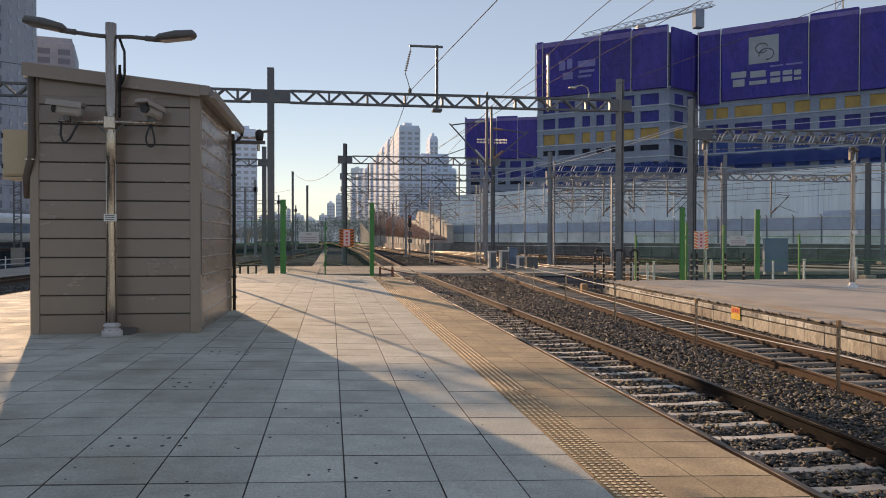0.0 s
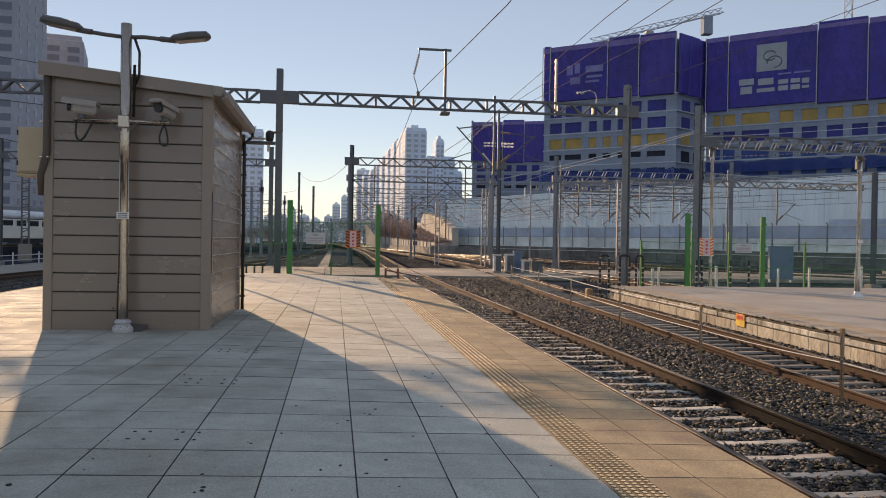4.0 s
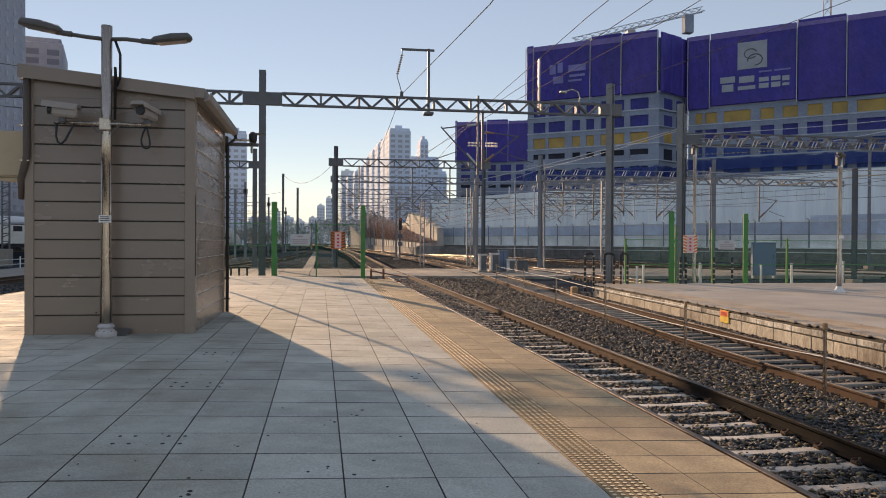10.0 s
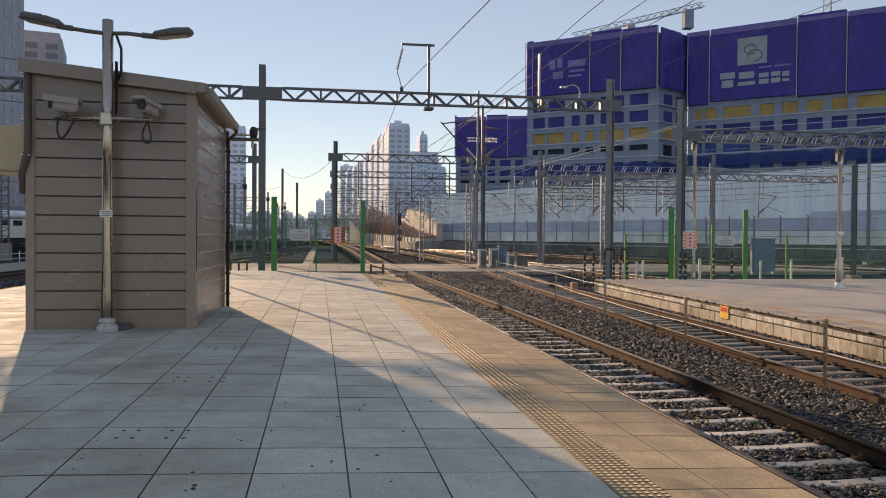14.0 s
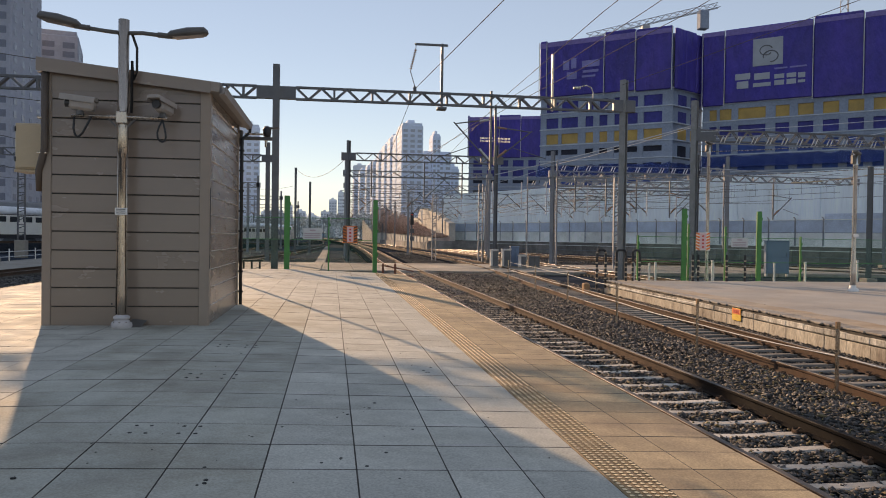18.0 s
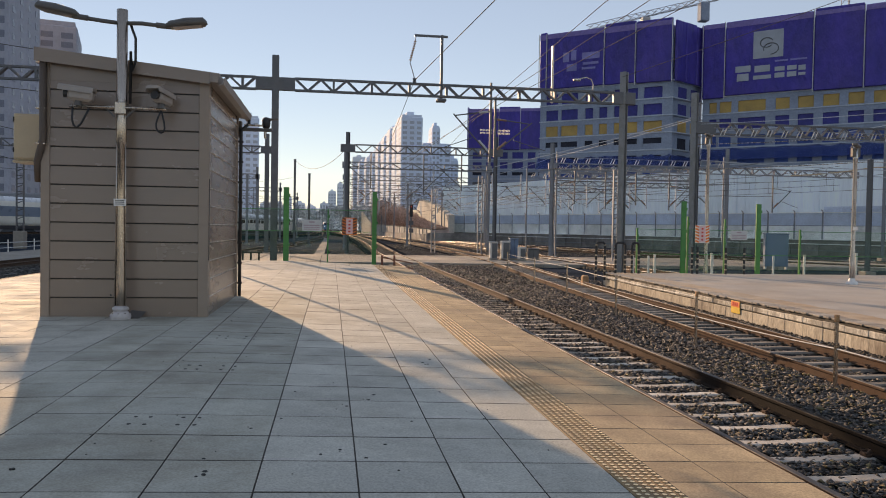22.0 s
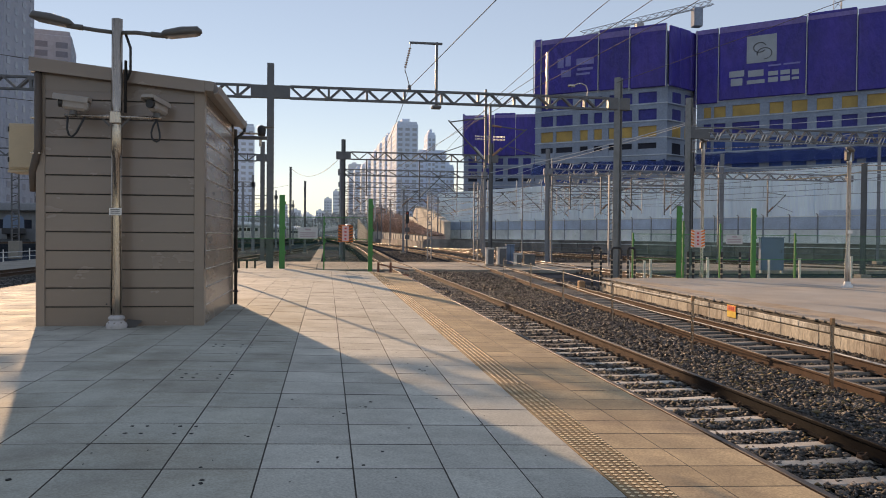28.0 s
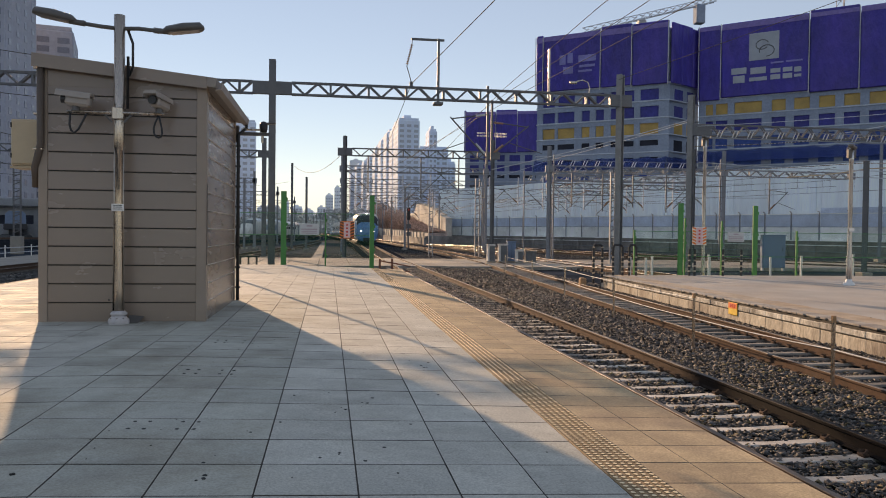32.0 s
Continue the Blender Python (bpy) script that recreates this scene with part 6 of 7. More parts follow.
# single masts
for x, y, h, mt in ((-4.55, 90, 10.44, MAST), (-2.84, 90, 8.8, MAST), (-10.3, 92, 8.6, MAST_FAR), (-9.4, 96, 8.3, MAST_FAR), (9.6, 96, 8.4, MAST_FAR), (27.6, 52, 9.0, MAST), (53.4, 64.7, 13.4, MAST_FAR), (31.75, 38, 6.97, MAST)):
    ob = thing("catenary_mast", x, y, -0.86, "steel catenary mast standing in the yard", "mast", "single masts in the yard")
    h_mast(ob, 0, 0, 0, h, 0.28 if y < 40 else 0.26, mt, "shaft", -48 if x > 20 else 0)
    part("cap", Mesh().cbox(-0.16, 0.16, -0.16, 0.16, h, h + 0.03, 0.005), mt, ob)
    part("footing", Mesh().cbox(-0.35, 0.35, -0.35, 0.35, 0, 0.3, 0.03), CONCRETE, ob)


def lattice_mast(x, y, h, half=0.18, mat=None):
    ob = thing("lattice_mast", x, y, -0.86, "pale lattice steel mast in the yard" if mat is None else "dark lattice steel mast on a concrete footing", "mast", "lattice masts")
    for sx in (-half, half):
        part("leg", Mesh().box(sx - 0.04, sx + 0.04, -0.12, 0.12, 0, h), mat or MAST_FAR, ob)
    for k in range(int(h / 0.36)):
        part("lace_bar", Mesh().bar((-half, -0.1, k * 0.36 + 0.1), (half, -0.1, k * 0.36 + 0.1 + (0.26 if k % 2 else -0.0)), 0.05, 0.08), mat or MAST_FAR, ob)
    if mat is not None:
        part("footing", Mesh().cbox(-0.45, 0.45, -0.45, 0.45, 0, 1.6, 0.05), CONCRETE, ob, "tall concrete footing")


for x, y, h in ((9.6, 70, 6.6), (13.4, 66, 7.4), (22.6, 74, 6.5), (20.6, 50.5, 7.0)):
    lattice_mast(x, y, h)
lattice_mast(-27.85, 70, 12.0, 0.3, MAST)

# colour light signal
sg = thing("signal", 10.3, 98, -0.86, "railway colour light signal showing red", "signal")
part("pole", Mesh().cyl((0, 0, 0), (0, 0, 4.6), 0.07, n=8), MAST, sg)
part("head", Mesh().cbox(-0.22, 0.22, -0.12, 0.12, 4.0, 5.6, 0.05), BLACK, sg)
for z in (1.9, 2.9):
    part("marker_plate", Mesh().cbox(-0.3, 0.3, -0.1, -0.06, z, z + 0.55, 0.01), MAST, sg)
part("red_lamp", Mesh().cyl((0, -0.13, 5.35), (0, -0.16, 5.35), 0.09, n=10), SIGNAL_RED, sg, "lit red lamp")

# ---- overhead wires ----


def wire(pts, r=0.014, sag=0.0, label="overhead wire strung between the gantries", mat=None):
    out = []
    for a, b in zip(pts, pts[1:]):
        a, b = Vector(a), Vector(b)
        n = 10 if sag else 1
        for i in range(n):
            t = i / n
            q = a.lerp(b, t)
            q.z -= sag * 4 * t * (1 - t)
            out.append(q)
    out.append(Vector(pts[-1]))
    whole("overhead_wire", Mesh().tube(out, r, 5), mat or WIRE, label, "wire", "overhead wires")


wire([(5.6, -12, 8.9), (4.75, 18, 8.55), (3.60, 32, 8.5), (4.45, 60, 8.35)], 0.016)
wire([(9.2, -12, 9.1), (8.3, 19.5, 8.8), (7.9, 32, 8.3), (9.0, 60, 8.0)], 0.013)
wire([(10.9, -12, 9.2), (9.7, 19.5, 8.9), (8.2, 32, 8.25), (6.0, 60, 7.0)], 0.013)
wire([(12.6, -12, 9.2), (11.2, 19.5, 8.95), (8.6, 32, 8.1), (4.2, 60, 6.4)], 0.013)
wire([(26.0, -4, 12.6), (13.75, 32, 9.1)], 0.013, 0.35)
wire([(23.2, 43, 9.1), (13.4, 60, 6.9)], 0.035, 0.15, "pale cable between two masts", TUBE)
wire([(23.2, 43, 9.0), (18.6, 61, 7.9), (13.4, 60, 6.2)], 0.018, 0.1, "pale cable between two masts", TUBE)
wire([(23.2, 43, 8.6), (36, 28, 8.6)], 0.02, 0.2, "pale cable between two masts", TUBE)
wire([(23.2, 43, 7.3), (38, 30, 8.0)], 0.025, 0.3, "sagging cable beside the far tracks", STEEL)
wire([(18.6, 61, 7.0), (31.5, 38, 6.0), (44, 34, 6.9)], 0.025, 0.3, "sagging cable beside the far tracks", STEEL)
wire([(34.2, 50, 6.04), (41.0, 50, 6.85), (46.7, 50, 7.5)], 0.05, 0.1, "thick dull yellow cable beside the far tracks", BEIGE)
wire([(28.0, 52, 7.2), (45.0, 44, 6.2)], 0.03, 0.2, "pale cable between two masts", TUBE)
wire([(30.0, 46, 6.2), (48.0, 44, 5.8)], 0.03, 0.3, "pale cable between two masts", TUBE)
wire([(33.5, 44, 8.45), (41.7, 44, 10.1)], 0.03, 0.05, "pale cable between two masts", TUBE)
wire([(1.1, 60, 8.2), (-4.55, 90, 9.5)], 0.02, 1.4)
wire([(1.1, 60, 9.0), (1.3, 78, 8.8)], 0.014, 0.3)
wire([(-4.86, 90, 7.4), (-9.4, 96, 7.2)], 0.014, 0.1)
wire([(-12.0, 32, 9.0), (-24.0, 22, 9.4)], 0.018, 0.2)
wire([(-13.0, 32, 7.3), (-24.0, 24, 7.9)], 0.018, 0.2)
wire([(-16.0, 60, 6.0), (-40.0, 44, 7.2)], 0.018, 0.3)
for x in (3.0, 6.6, 10.2, 16.6, 20.4, 24.4):
    wire([(x + 0.3, 60, 5.9), (x, 98, 5.8), (x - 0.2, 143, 5.8), (x - 0.8, 195, 5.8), (x - 3, 295, 5.8)], 0.018, 0.35)
    wire([(x + 0.3, 60, 4.75), (x, 98, 4.7), (x - 0.8, 195, 4.7), (x - 3, 295, 4.7)], 0.016)
for x in (-24, -19, -14):
    wire([(x, -10, 5.8), (x, 32, 5.6), (x + 1, 60, 5.6), (x + 3, 96, 5.6), (x + 6, 168, 5.6)], 0.018, 0.4)

# droppers and registration wires over the far tracks
for k, x in enumerate((21.0, 27.0, 33.5)):
    wire([(x + 7, 44, 6.3), (x + 1, 61, 6.2), (x - 3, 88, 6.1), (x - 6, 112, 6.0)], 0.014, 0.35, "dark messenger wire over the far tracks")
    wire([(x + 7, 44, 5.0), (x + 1, 61, 5.0), (x - 3, 88, 5.0), (x - 6, 112, 5.0)], 0.013, 0.0, "dark contact wire over the far tracks")
    for j in range(9):
        t = (j + 0.5) / 9
        wire([(x + 7 - 6 * t, 44 + 17 * t, 5.0), (x + 7 - 6 * t, 44 + 17 * t, 6.22 - 1.3 * t * (1 - t))], 0.008, 0.0, "thin dropper between two wires")
for y, z, x0, x1 in ((61, 6.0, 19.0, 35.0), (72, 5.6, 24.5, 46.0), (88, 5.6, 24.0, 44.0), (78, 6.4, 1.0, 22.0), (98, 6.2, 0.8, 22.0), (60, 6.6, 0.8, 13.2)):
    wire([(x0, y, z), (x1, y, z)], 0.02, 0.12, "cross-span wire between two masts")

# ---- bank with bare brush, cream wall, trees ----


def ramp_x(y):
    return 21.4 - (y - 135) * 0.035


# a stepped cream wall behind the bank, a low pale wall before it, and the growth between them
cw = Mesh()
steps = [(138, 4.2), (143, 5.0), (148, 5.8), (153, 6.5), (158, 7.1), (163, 7.6), (168, 8.0), (174, 8.4), (180, 6.0), (270, 9.2)]
for (ya, za), (yb, zb) in zip(steps, steps[1:]):
    cw.prism([(ya, -0.9), (yb, -0.9), (yb, zb - 0.25 if yb < 270 else zb), (ya, za)], lambda u, w: (ramp_x(u), u, w), lambda u, w: (ramp_x(u) + 1.2, u, w))
structure("ramp_wall", cw, CREAM, "cream retaining wall of a rising ramp beyond the tracks", "wall")
lw = Mesh()
for k in range(-3, 34):
    y0, y1 = 150 + k * 4.6, 154.3 + k * 4.6
    za, zb = [1.6 + 0.012 * (y - 150) + max(0.0, y - 262) * 0.1 for y in (y0, y1)]
    lw.prism([(y0, -0.9), (y1, -0.9), (y1, zb), (y0, za)], lambda u, w: (ramp_x(u) - 3.6, u, w), lambda u, w: (ramp_x(u) - 3.2, u, w))
    lw.box(ramp_x(y1) - 3.75, ramp_x(y1) - 3.1, y1 - 0.05, y1 + 0.35, -0.9, zb + 0.2)
structure("bank_wall", lw, CREAM, "pale ribbed retaining wall below the overgrown bank", "wall")
fill = Mesh().prism([(137.0, -0.9), (270.0, -0.9), (270.0, 2.6), (137.0, 1.35)], lambda u, w: (ramp_x(u) - 3.25, u, w), lambda u, w: (ramp_x(u) + 0.05, u, w + 0.25))
structure("bank_earth", fill, BRUSH, "reddish-brown earth bank behind the low wall", "bank")
curb = Mesh()
for k in range(22):
    y0, y1 = 134.5 + k * 4.0, 138.35 + k * 4.0
    curb.prism([(y0, -0.9), (y1, -0.9), (y1, 0.6), (y0, 0.6)], lambda u, w: (ramp_x(u) - 4.6, u, w), lambda u, w: (ramp_x(u) - 4.1, u, w))
curb.box(ramp_x(138) - 4.1, ramp_x(138) + 6.5, 134.6, 136.9, -0.9, 0.9)
structure("cable_kerb", curb, DARK_BASE, "low dark stained kerb along the foot of the bank", "kerb")
r2 = random.Random(5)
tw = Mesh()
for _ in range(4200):
    y = r2.uniform(138, 264)
    lo = 1.7 + 0.012 * (y - 150)
    crest = float(np.interp(y, (138, 153, 160, 175, 200, 220, 264), (1.9, 2.8, 3.5, 5.0, 7.2, 8.6, 11.2)))
    b = Vector((ramp_x(y) - r2.uniform(0.2, 3.1), y, lo + r2.random() ** 1.6 * (crest - lo) * 0.6))
    hh = (crest - b.z) * r2.uniform(0.55, 1.05)
    for _ in range(3):
        e = b + Vector((r2.uniform(-1.0, 1.0), r2.uniform(-1.2, 1.2), r2.uniform(0.5, 1.0) * hh))
        tw.bar(b, e, 0.07)
        f = b.lerp(e, r2.uniform(0.4, 0.8))
        tw.bar(f, f + Vector((r2.uniform(-0.9, 0.9), r2.uniform(-0.9, 0.9), r2.uniform(0.1, 0.5) * hh)), 0.05)
tagged(new("brush", tw.data("brush", BRUSH)), "dense leafless reddish-brown brush over the bank wall", "brush", kind="stuff")


def tree(x, y, h, seed):
    r = random.Random(seed)
    ob = thing("tree", x, y, -0.9, "small hazy tree beyond the yard", "tree", "far trees")
    part("trunk", Mesh().cyl((0, 0, 0), (0.1, 0, h * 0.45), 0.18, 0.1, 7), BRUSH, ob)
    limbs, crown = Mesh(), Mesh()
    for k in range(9):
        a = r.uniform(0, 6.28)
        b = Vector((0.05, 0, h * r.uniform(0.25, 0.45)))
        e = b + Vector((math.cos(a) * h * 0.28, math.sin(a) * h * 0.28, h * r.uniform(0.2, 0.5)))
        limbs.cyl(b, e, 0.07, 0.03, 5)
        for _ in range(26):
            c = b.lerp(e, r.uniform(0.4, 1.1)) + Vector([r.gauss(0, h * 0.075) for _ in range(3)])
            s = r.uniform(0.12, 0.3)
            crown.add([c + Vector((r.uniform(-s, s), r.uniform(-s, s), r.uniform(-s, s))) for _ in range(4)], [(0, 1, 2), (0, 2, 3), (0, 3, 1)])
    part("limbs", limbs, BRUSH, ob)
    tagged(part("crown", crown, LEAF, ob), kind="stuff")


# hazy woods that close the yard
r3 = random.Random(17)
wd = Mesh()
for _ in range(5200):
    x, y = r3.uniform(-150, 60), r3.uniform(540, 620)
    h = 15.0 + 2.6 * math.sin(x * 0.11) + 1.8 * math.sin(x * 0.29 + 1) + r3.uniform(-1.5, 1.5)
    c = Vector((x, y, -1 + (h + 1) * r3.random() ** 0.6))
    s = r3.uniform(0.8, 2.2)
    wd.add([c + Vector((r3.uniform(-s, s), r3.uniform(-s, s), r3.uniform(-s, s))) for _ in range(4)], [(0, 1, 2), (0, 2, 3), (0, 3, 1), (1, 3, 2)])
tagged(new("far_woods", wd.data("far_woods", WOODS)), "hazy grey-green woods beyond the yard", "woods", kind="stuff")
for k in range(26):
    tree(-46 + k * 1.15 + rng.uniform(-1, 1), 300 + rng.uniform(-25, 40), rng.uniform(6, 10), 100 + k)

# ---- trains ----


def sup(a, b, zc, th, n=0.52):
    c, s = math.cos(th), math.sin(th)
    return (math.copysign(abs(c) ** n, c) * a, zc + math.copysign(abs(s) ** n, s) * b)


def loft(sections, t0, t1, count, grow=1.0, close=False):
    """A skin over sections (y, half width, low, high) between two angles."""
    me = Mesh()
    ths = [t0 + (t1 - t0) * i / count for i in range(count + (0 if close else 1))]
    v = []
    for y, a, lo, hi in sections:
        for th in ths:
            x, z = sup(a * grow, (hi - lo) / 2 * grow, (hi + lo) / 2, th)
            v.append((x, y, z))
    n = len(ths)
    f = [(i * n + k, i * n + (k + 1) % n, (i + 1) * n + (k + 1) % n, (i + 1) * n + k) for i in range(len(sections) - 1) for k in range(n if close else n - 1)]
    if close:
        f += [tuple(range(n)), tuple(range((len(sections) - 1) * n, len(sections) * n))]
    return me.add(v, f)


def bogies(ob, L):
    for s in (-1, 1):
        b = part("bogie", Mesh().cbox(-1.15, 1.15, s * (L / 2 - 3) - 1.5, s * (L / 2 - 3) + 1.5, 0.35, 0.8, 0.05), TRAIN_DARK, ob, "dark steel bogie")
        for k in (-1, 1):
            part("wheelset", Mesh().cyl((-0.8, s * (L / 2 - 3) + k * 1.25, 0.45), (-0.67, s * (L / 2 - 3) + k * 1.25, 0.45), 0.45, n=12).cyl((0.67, s * (L / 2 - 3) + k * 1.25, 0.45), (0.8, s * (L / 2 - 3) + k * 1.25, 0.45), 0.45, n=12).cyl((-0.67, s * (L / 2 - 3) + k * 1.25, 0.45), (0.67, s * (L / 2 - 3) + k * 1.25, 0.45), 0.08, n=8), TRAIN_DARK, b)


def pale_car(kind, L=18.7):
    """One car of the white train; its front is towards +y. kind: coach, front or rear."""
    ob = thing("train_car", 0, 0, 0, "cream and blue-grey express train car, moving" if kind == "coach" else "cream and blue-grey streamlined power car, moving", "train", "cars of the white train")
    h = L / 2 - 0.25
    y0, y1 = -h, h
    if kind == "coach":
        part("body", Mesh().prism([(-1.42, 0.75), (1.42, 0.75), (1.46, 2.0), (1.42, 2.86), (-1.42, 2.86), (-1.46, 2.0)], lambda u, w: (u, y0, w), lambda u, w: (u, y1, w)), TRAIN_PALE, ob)
        part("roof", Mesh().prism([(-1.42, 2.95), (1.42, 2.95), (1.30, 3.45), (0.9, 3.76), (0.4, 3.85), (-0.4, 3.85), (-0.9, 3.76), (-1.30, 3.45)], lambda u, w: (u, y0, w), lambda u, w: (u, y1, w)), TRAIN_ROOF, ob, "pale blue-grey roof", True)
        part("stripe", Mesh().box(-1.425, 1.425, y0, y1, 2.86, 2.95), TRAIN_DARK, ob, "dark stripe")
        part("gangway", Mesh().cbox(-1.2, 1.2, h, h + 0.5, 0.9, 3.4, 0.05), TRAIN_DARK, ob)
        for k in range(7):
            for s in (-1, 1):
                part("window", Mesh().cbox(min(s * 1.44, s * 1.475), max(s * 1.44, s * 1.475), -h + 2.5 + k * 1.95, -h + 3.9 + k * 1.95, 2.12, 2.72, 0.01), GLASS, ob)
        for s in (-1, 1):
            part("door", Mesh().cbox(min(s * 1.44, s * 1.47), max(s * 1.44, s * 1.47), h - 1.5, h - 0.6, 0.9, 2.8, 0.01), TRAIN_GREY, ob)
    else:
        d = 1 if kind == "front" else -1
        S = [(-h * d, 1.46, 0.5, 3.95), (d * (h - 6.5), 1.46, 0.5, 3.95), (d * (h - 4.5), 1.42, 0.45, 3.75), (d * (h - 2.6), 1.30, 0.4, 3.0), (d * (h - 1.0), 1.08, 0.38, 2.1), (d * h, 0.6, 0.4, 1.3)]
        part("body", loft(S, 0, 2 * math.pi, 28, close=True), TRAIN_PALE, ob, smooth=True)
        part("windscreen", loft([(d * (h - 4.7), 1.42, 0.45, 3.78), (d * (h - 3.6), 1.37, 0.43, 3.42), (d * (h - 2.5), 1.29, 0.4, 2.95)], radians(42), radians(138), 10, 1.012), GLASS, ob, "dark raked windscreen", True)
        part("roof", loft([(-h * d, 1.46, 0.5, 3.95), (d * (h - 6.5), 1.46, 0.5, 3.95), (d * (h - 5.0), 1.44, 0.46, 3.85)], radians(28), radians(152), 14, 1.008), TRAIN_ROOF, ob, "pale blue-grey roof", True)
        for s in (-1, 1):
            part("grille", Mesh().cbox(min(s * 1.45, s * 1.475), max(s * 1.45, s * 1.475), -8.6 if d > 0 else -3.4, 3.4 if d > 0 else 8.6, 1.75, 2.85, 0.02), TRAIN_GREY, ob, "blue-grey louvred grille")
            part("headlight", Mesh().cbox(s * 0.55 - 0.14, s * 0.55 + 0.14, d * (h - 0.8) - 0.1, d * (h - 0.8) + 0.1, 1.2, 1.34, 0.03), PALE, ob)
    part("underframe", Mesh().cbox(-1.25, 1.25, y0 + 1.6, y1 - 1.6, 0.3, 0.74, 0.05), TRAIN_DARK, ob)
    bogies(ob, L)
    return ob


def blue_nose(L=23.0):
    """The leading car of the approaching train; its front is towards +y."""
    ob = thing("train_car", 0, 0, 0, "blue and white train front with lit headlights, approaching", "train", "cars of the blue train")
    h = L / 2
    S = [(-h + 0.2, 1.55, 0.45, 4.1), (h - 4.0, 1.55, 0.45, 4.1), (h - 2.6, 1.54, 0.42, 4.08), (h - 1.9, 1.52, 0.4, 4.0)]
    part("body", loft(S, 0, 2 * math.pi, 28, close=True), WHITE, ob, smooth=True)
    N = [(h - 1.9, 1.50, 0.4, 3.92), (h - 1.2, 1.47, 0.38, 3.72), (h - 0.6, 1.40, 0.38, 3.25), (h - 0.2, 1.26, 0.4, 2.6), (h, 1.0, 0.5, 2.1)]
    part("nose", loft(N, 0, 2 * math.pi, 28, close=True), TRAIN_BLUE, ob, "glossy blue nose", True)
    part("brow", loft([(h - 2.0, 1.52, 0.4, 3.98), (h - 1.5, 1.49, 0.39, 3.84), (h - 1.2, 1.47, 0.38, 3.74)], radians(20), radians(160), 22, 1.012), WHITE, ob, "white roof edge over the windscreen", True)
    part("windscreen", loft([(h - 1.3, 1.475, 0.385, 3.76), (h - 0.9, 1.44, 0.38, 3.5), (h - 0.6, 1.40, 0.38, 3.25), (h - 0.3, 1.31, 0.39, 2.8)], radians(22), radians(158), 14, 1.016), GLASS, ob, "dark windscreen", True)
    for s in (-1, 1):
        part("headlight", Mesh().cbox(s * 0.80 - 0.13, s * 0.80 + 0.13, h - 0.5, h + 0.04, 1.62, 1.78, 0.06), HEADLIGHT, ob, "lit headlight")
        part("pillar", Mesh().cbox(s * 1.34 - 0.07, s * 1.34 + 0.07, h - 1.7, h - 0.55, 1.4, 3.0, 0.05), WHITE, ob, "white corner pillar")
        for k in range(5):
            part("window", Mesh().cbox(min(s * 1.54, s * 1.57), max(s * 1.54, s * 1.57), -h + 2 + k * 3.4, -h + 4.4 + k * 3.4, 2.1, 2.9, 0.02), GLASS, ob)
    part("top_lamp", Mesh().cbox(-0.10, 0.10, h - 1.75, h - 1.5, 3.86, 3.97, 0.03), HEADLIGHT, ob, "lit top lamp")
    part("coupler_cover", Mesh().cbox(-0.5, 0.5, h - 0.25, h + 0.06, 0.4, 0.85, 0.06), TRAIN_DARK, ob)
    part("underframe", Mesh().cbox(-1.3, 1.3, -h + 1, h - 0.9, 0.2, 0.5, 0.03), TRAIN_DARK, ob)
    bogies(ob, L)
    return ob


def blue_coach(L=23.0):
    ob = thing("train_car", 0, 0, 0, "white train coach with dark windows, approaching", "train", "cars of the blue train")
    h = L / 2
    part("body", loft([(-h + 0.2, 1.55, 0.4, 4.1), (h - 0.2, 1.55, 0.4, 4.1)], 0, 2 * math.pi, 28, close=True), WHITE, ob, smooth=True)
    part("gangway", Mesh().cbox(-1.0, 1.0, h - 0.2, h + 0.2, 0.8, 3.2, 0.05), TRAIN_DARK, ob)
    for s in (-1, 1):
        for k in range(6):
            part("window", Mesh().cbox(min(s * 1.54, s * 1.57), max(s * 1.54, s * 1.57), -h + 2 + k * 3.4, -h + 4.4 + k * 3.4, 2.0, 2.8, 0.02), GLASS, ob)
        part("waist_band", Mesh().cbox(min(s * 1.53, s * 1.56), max(s * 1.53, s * 1.56), -h + 0.4, h - 0.4, 1.1, 1.5, 0.02), TRAIN_BLUE, ob)
    bogies(ob, L)
    return ob


WHITE_TRAIN = [pale_car("front", 22.6)]
coach = pale_car("coach", 20.3)
WHITE_TRAIN += [coach] + [copy_thing(coach, pose(0, 0, 0)) for _ in range(3)] + [pale_car("rear", 22.6)]
BLUE_TRAIN = [blue_nose()]
coach = blue_coach()
BLUE_TRAIN += [coach] + [copy_thing(coach, pose(0, 0, 0)) for _ in range(4)]

# made-up loaded wagon before the depot, raised to fit the camera's view
wg = thing("flat_wagon", -43.6, 112.0, -0.86, "added dark flat wagon under a tan box and a grey tarpaulin", "wagon", rz=20)
part("deck", Mesh().cbox(-1.4, 1.4, -7.0, 7.0, 2.1, 2.9, 0.06), TRAIN_DARK, wg)
part("bank", Mesh().prism([(-3.0, 0.0), (3.0, 0.0), (1.8, 1.4), (-1.8, 1.4)], lambda u, w: (u, -9.0, w), lambda u, w: (u, 9.0, w)), YARD, wg, "low gravel bank added to raise the wagon")
for k in (-5.4, -3.6, 3.6, 5.4):
    part("wheelset", Mesh().cyl((-0.8, k, 1.75), (0.8, k, 1.75), 0.42, n=14), TRAIN_DARK, wg)
part("crate", Mesh().cbox(-0.9, 0.9, -2.9, -1.2, 2.9, 4.7, 0.08), BEIGE, wg, "tan box")
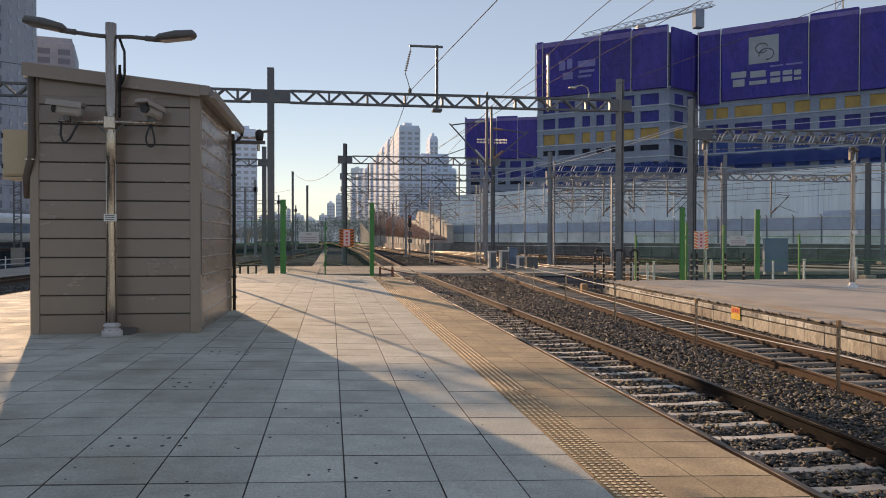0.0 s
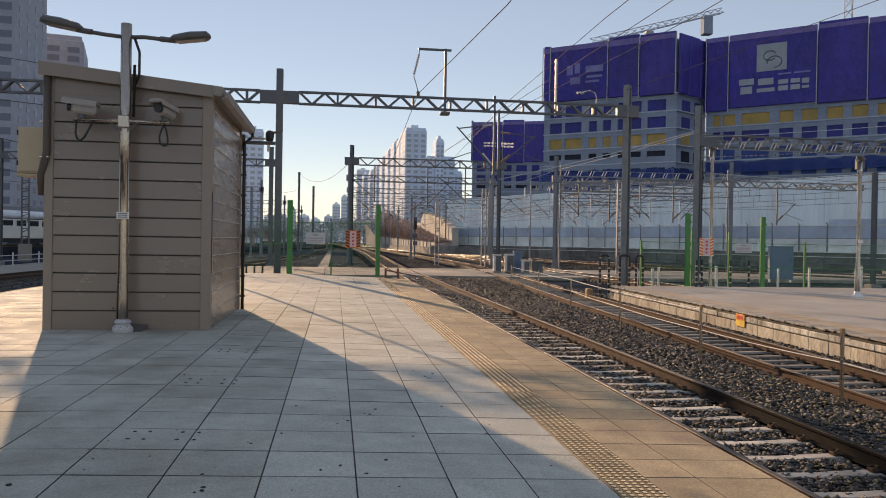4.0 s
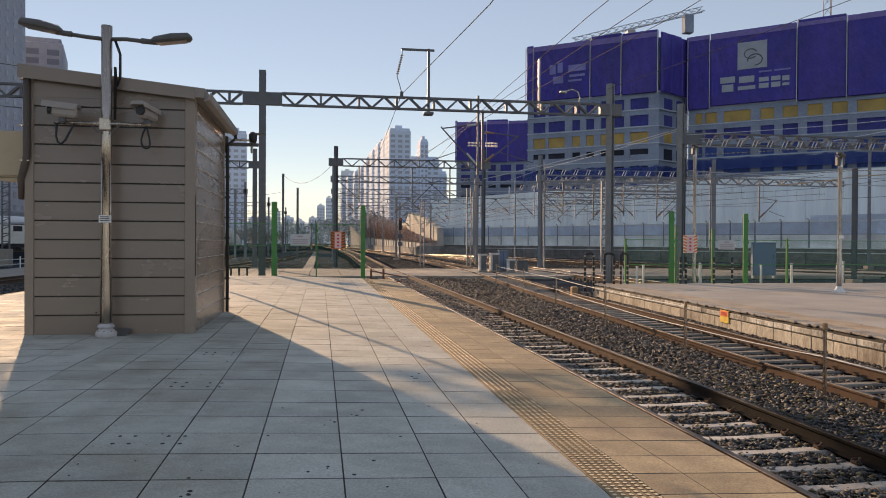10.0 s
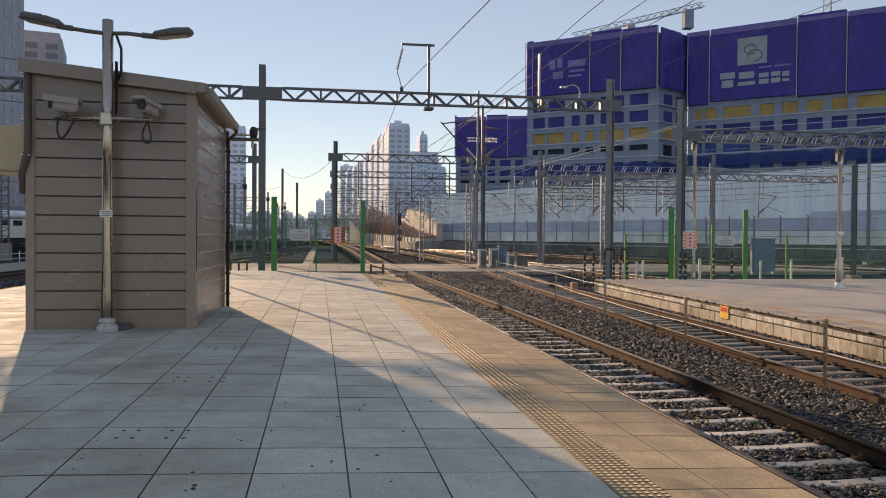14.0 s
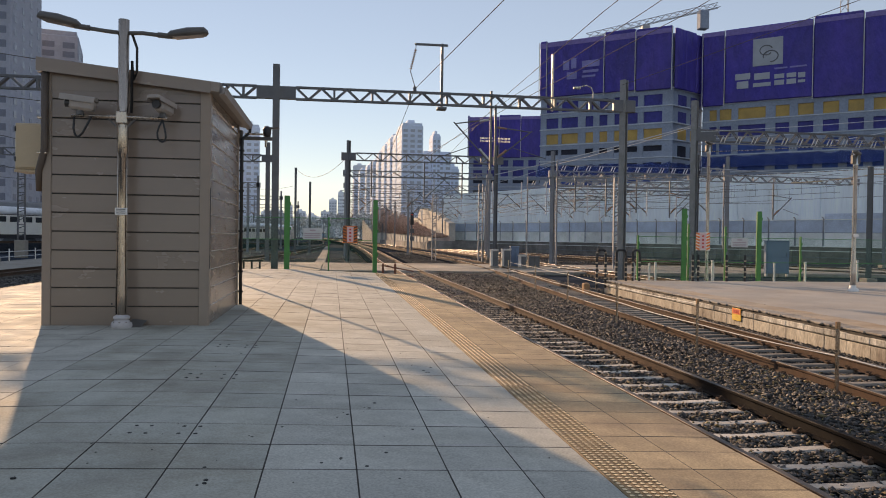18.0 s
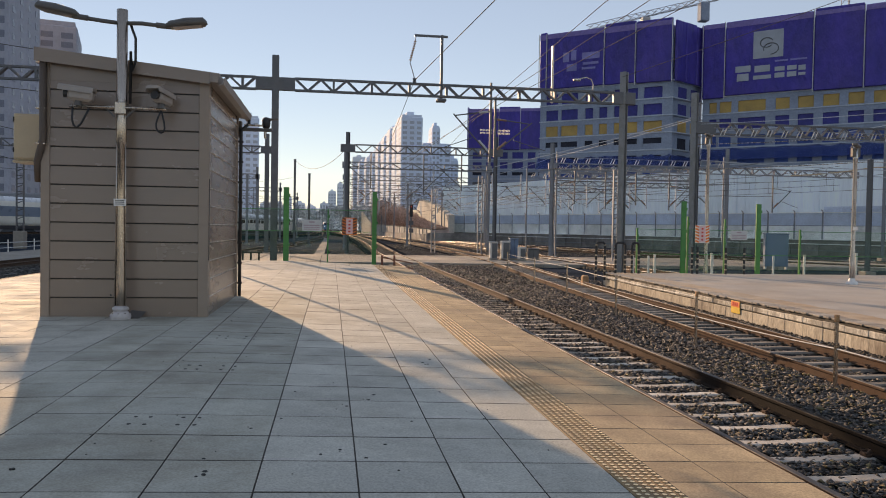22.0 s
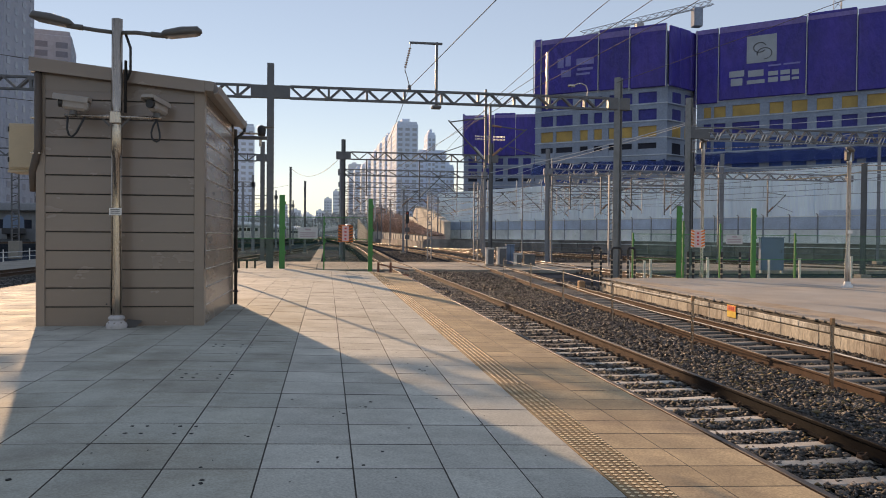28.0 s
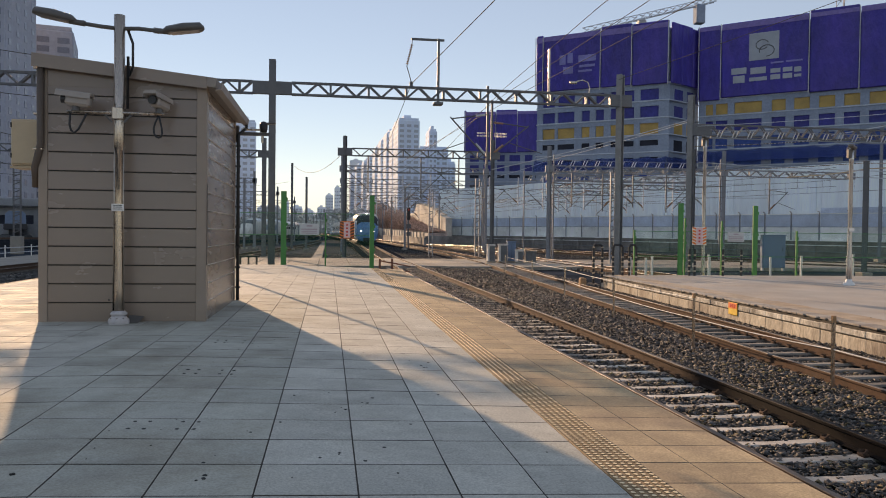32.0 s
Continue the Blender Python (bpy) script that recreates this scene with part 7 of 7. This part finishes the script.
part("tarpaulin", Mesh().prism([(-1.25, 2.9), (1.25, 2.9), (1.2, 4.2), (0.8, 4.6), (-0.8, 4.6), (-1.2, 4.2)], lambda u, w: (u, -6.9, w), lambda u, w: (u, -3.5, w)), BLUEGREY, wg, "blue-grey tarpaulin over a load")

# ---- paving, last: the slabs the camera stands nearest are parts, the others one part ----
COLS = [(-8.4 + 0.6 * k, -8.4 + 0.6 * (k + 1)) for k in range(14)] + [(0.0, 0.6025), (0.6025, 1.115), (1.115, 1.65)]
tilt = -math.degrees(math.atan(-FALL))


def edged(me):
    """Dirt-filled joints: the sides and arrises of slabs take the mortar."""
    me.materials.append(JOINT)
    for p in me.polygons:
        p.material_index = 0 if p.normal.z > 0.9 else 1
    return me


def slab_data(w, l, name, mat):
    me = Mesh().cbox(-w / 2 + 0.0034, w / 2 - 0.0034, -l / 2 + 0.0055, l / 2 - 0.0055, -0.035, 0.0, 0.002).data(name, mat)
    return edged(me)


cache, rest = {}, Mesh()
for x0, x1 in COLS:
    w = round(x1 - x0, 4)
    xc = (x0 + x1) / 2
    for r in range(-23, 49):
        y = 0.6 * r + 0.3
        on_crown = x0 < CROWN < x1
        m = pose(xc, y, (top(x0) + top(x1)) / 2 if on_crown else top(xc), 0, tilt / 2 if on_crown else tilt if xc > CROWN else 0, 0) @ pose(0, 0, rng.uniform(-0.0015, 0.0015), rng.uniform(-0.12, 0.12), rng.uniform(-0.12, 0.12), 0)
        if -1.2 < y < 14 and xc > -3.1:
            # columns before the hut take the colour that carries its shade
            stone = TILE_SHADED if -4.8 < xc < -0.6 else TILE
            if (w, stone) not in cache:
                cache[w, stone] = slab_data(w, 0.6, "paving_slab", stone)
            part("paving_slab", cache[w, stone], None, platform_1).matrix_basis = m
        else:
            rest.cbox(-w / 2 + 0.0018, w / 2 - 0.0018, -0.293, 0.293, -0.035, 0.0, 0.002, m)
tagged(part("paving", edged(rest.data("paving", TILE)), None, platform_1, "grey paving slabs"), kind="stuff")
for x0, x1 in ((1.98, 2.36), (2.36, 2.95)):
    c = (x0 + x1) / 2
    slab_me = slab_data(x1 - x0, 0.45, "edge_slab", EDGE_SLAB)
    for r in range(96):
        y = -13.97 + 0.45 * r
        part("edge_slab", slab_me, None, platform_1).matrix_basis = pose(c, y, top(c) + rng.uniform(-0.001, 0.001), 0, tilt, 0) @ pose(0, 0, 0, rng.uniform(-0.1, 0.1), rng.uniform(-0.1, 0.1), 0)
dots, bars = Mesh().cbox(-0.1615, 0.1615, -0.148, 0.148, -0.035, 0.002, 0.004), Mesh().cbox(-0.1615, 0.1615, -0.148, 0.148, -0.035, 0.002, 0.004)
for i in range(6):
    for k in range(5):
        dots.cyl((-0.1375 + 0.055 * i, -0.12 + 0.06 * k, 0.001), (-0.1375 + 0.055 * i, -0.12 + 0.06 * k, 0.0085), 0.0205, 0.0168, 8)
for i in range(5):
    bars.cbox(-0.125 + 0.0625 * i - 0.0125, -0.125 + 0.0625 * i + 0.0125, -0.14, 0.14, 0.0, 0.0075, 0.003)
dots_me, bars_me = dots.data("tactile_slab", TACTILE), bars.data("tactile_slab", TACTILE)
# Bases and stud sides take the dirty colour, which also paints their shade.
for me in (dots_me, bars_me):
    me.materials.append(TACTILE_BASE)
    for p in me.polygons:
        p.material_index = 0 if p.center.z > 0.0062 else 1
for r in range(144):
    y = -13.61 + 0.3 * r
    part("tactile_slab", dots_me if y < 3.6 or y > 20 else bars_me, None, platform_1).matrix_basis = pose(1.815, y, top(1.815), 0, tilt, 0)
# old fixing holes and spots of dirt on the paving
spots = [(x, y, 0.014) for x in (-1.64, -1.53, -1.29, -1.17) for pair in ((1.48, 1.70), (3.74, 3.96), (5.98, 6.19)) for y in pair]
spots += [(-2.03, 0.4, 0.013), (-0.92, 0.37, 0.014), (-0.92, 0.31, 0.013), (-0.97, 0.63, 0.010), (0.17, 2.45, 0.012), (0.23, 2.67, 0.012), (0.22, 1.01, 0.011), (0.07, 0.68, 0.010), (-0.55, 1.72, 0.011), (-0.75, 1.4, 0.010),
          (0.9, 4.49, 0.014), (0.92, 4.38, 0.012), (1.01, 4.71, 0.015), (0.95, 4.39, 0.012), (-0.03, 2.19, 0.010), (-0.23, 0.75, 0.010), (-0.1, 0.86, 0.010), (1.1, 1.81, 0.011), (0.87, 2.85, 0.011), (0.48, 1.69, 0.010)]
for _ in range(60):
    spots.append((rng.uniform(-2.0, 1.5), rng.uniform(0.2, 9.0), rng.uniform(0.003, 0.007)))
for x, y, r in spots:
    r *= 1.2
    e = [(r * rng.uniform(0.75, 1.2) * math.cos(a * 0.7854), r * rng.uniform(0.9, 1.5) * math.sin(a * 0.7854)) for a in range(8)]
    part("spot", Mesh().prism(e, lambda u, w: (x + u, y + w, top(x) - 0.004), lambda u, w: (x + u, y + w, top(x) + 0.0026)), STAIN_AND_SHADE, platform_1)


def along(pts):
    line = curve(pts, 3.0)
    acc = [0.0]
    for a, b in zip(line, line[1:]):
        acc.append(acc[-1] + (b - a).length)
    xs, ys = [q.x for q in line], [q.y for q in line]
    return lambda s: (float(np.interp(s, acc, xs)), float(np.interp(s, acc, ys))), lambda y: float(np.interp(y, ys, acc))


def run(cars, pts, lengths, front, rise):
    """Key each car of a train: front(t) is the arc length of its leading end; a falling one runs the line backwards."""
    place, _ = along(pts)
    way = 1 if front(1) > front(0) else -1
    back = 0.0
    for car, L in zip(cars, lengths):
        rows = []
        for i in range(33):
            s = front(i) - way * (back + L * 0.5)
            a, b = Vector(place(s - way * L * 0.35)), Vector(place(s + way * L * 0.35))
            d, c = b - a, (a + b) / 2
            rows.append((float(i), pose(c.x, c.y, RAIL_Z + rise(c.y), 0, 0, math.degrees(math.atan2(-d.x, d.y)))))
        walk(car, rows)
        back += L


def motions():
    _, arc = along(TRAIN_LINE)
    s0 = arc(88.0)
    times = (0, 2, 5.5, 9, 14, 19, 24.1, 28, 32)
    gone = (14.5, 24.5, 42.0, 57.8, 78.5, 100.0, 126.4, 153.5, 185.0)
    fit = np.polyfit(times, gone, 4)
    run(WHITE_TRAIN, TRAIN_LINE, [22.6] + [20.3] * 4 + [22.6], lambda t: s0 + float(np.polyval(fit, t)), rise_8)
    _, arc_1 = along(T1)
    run(BLUE_TRAIN, T1, [23.0] * 6, lambda t: arc_1(94.0) + 15.0 * (32 - t) + 1.2 * (32 - t) ** 2 if t > 20 else arc_1(94.0) + 352.8 + 43.8 * (20 - t), rise_1)


motions()
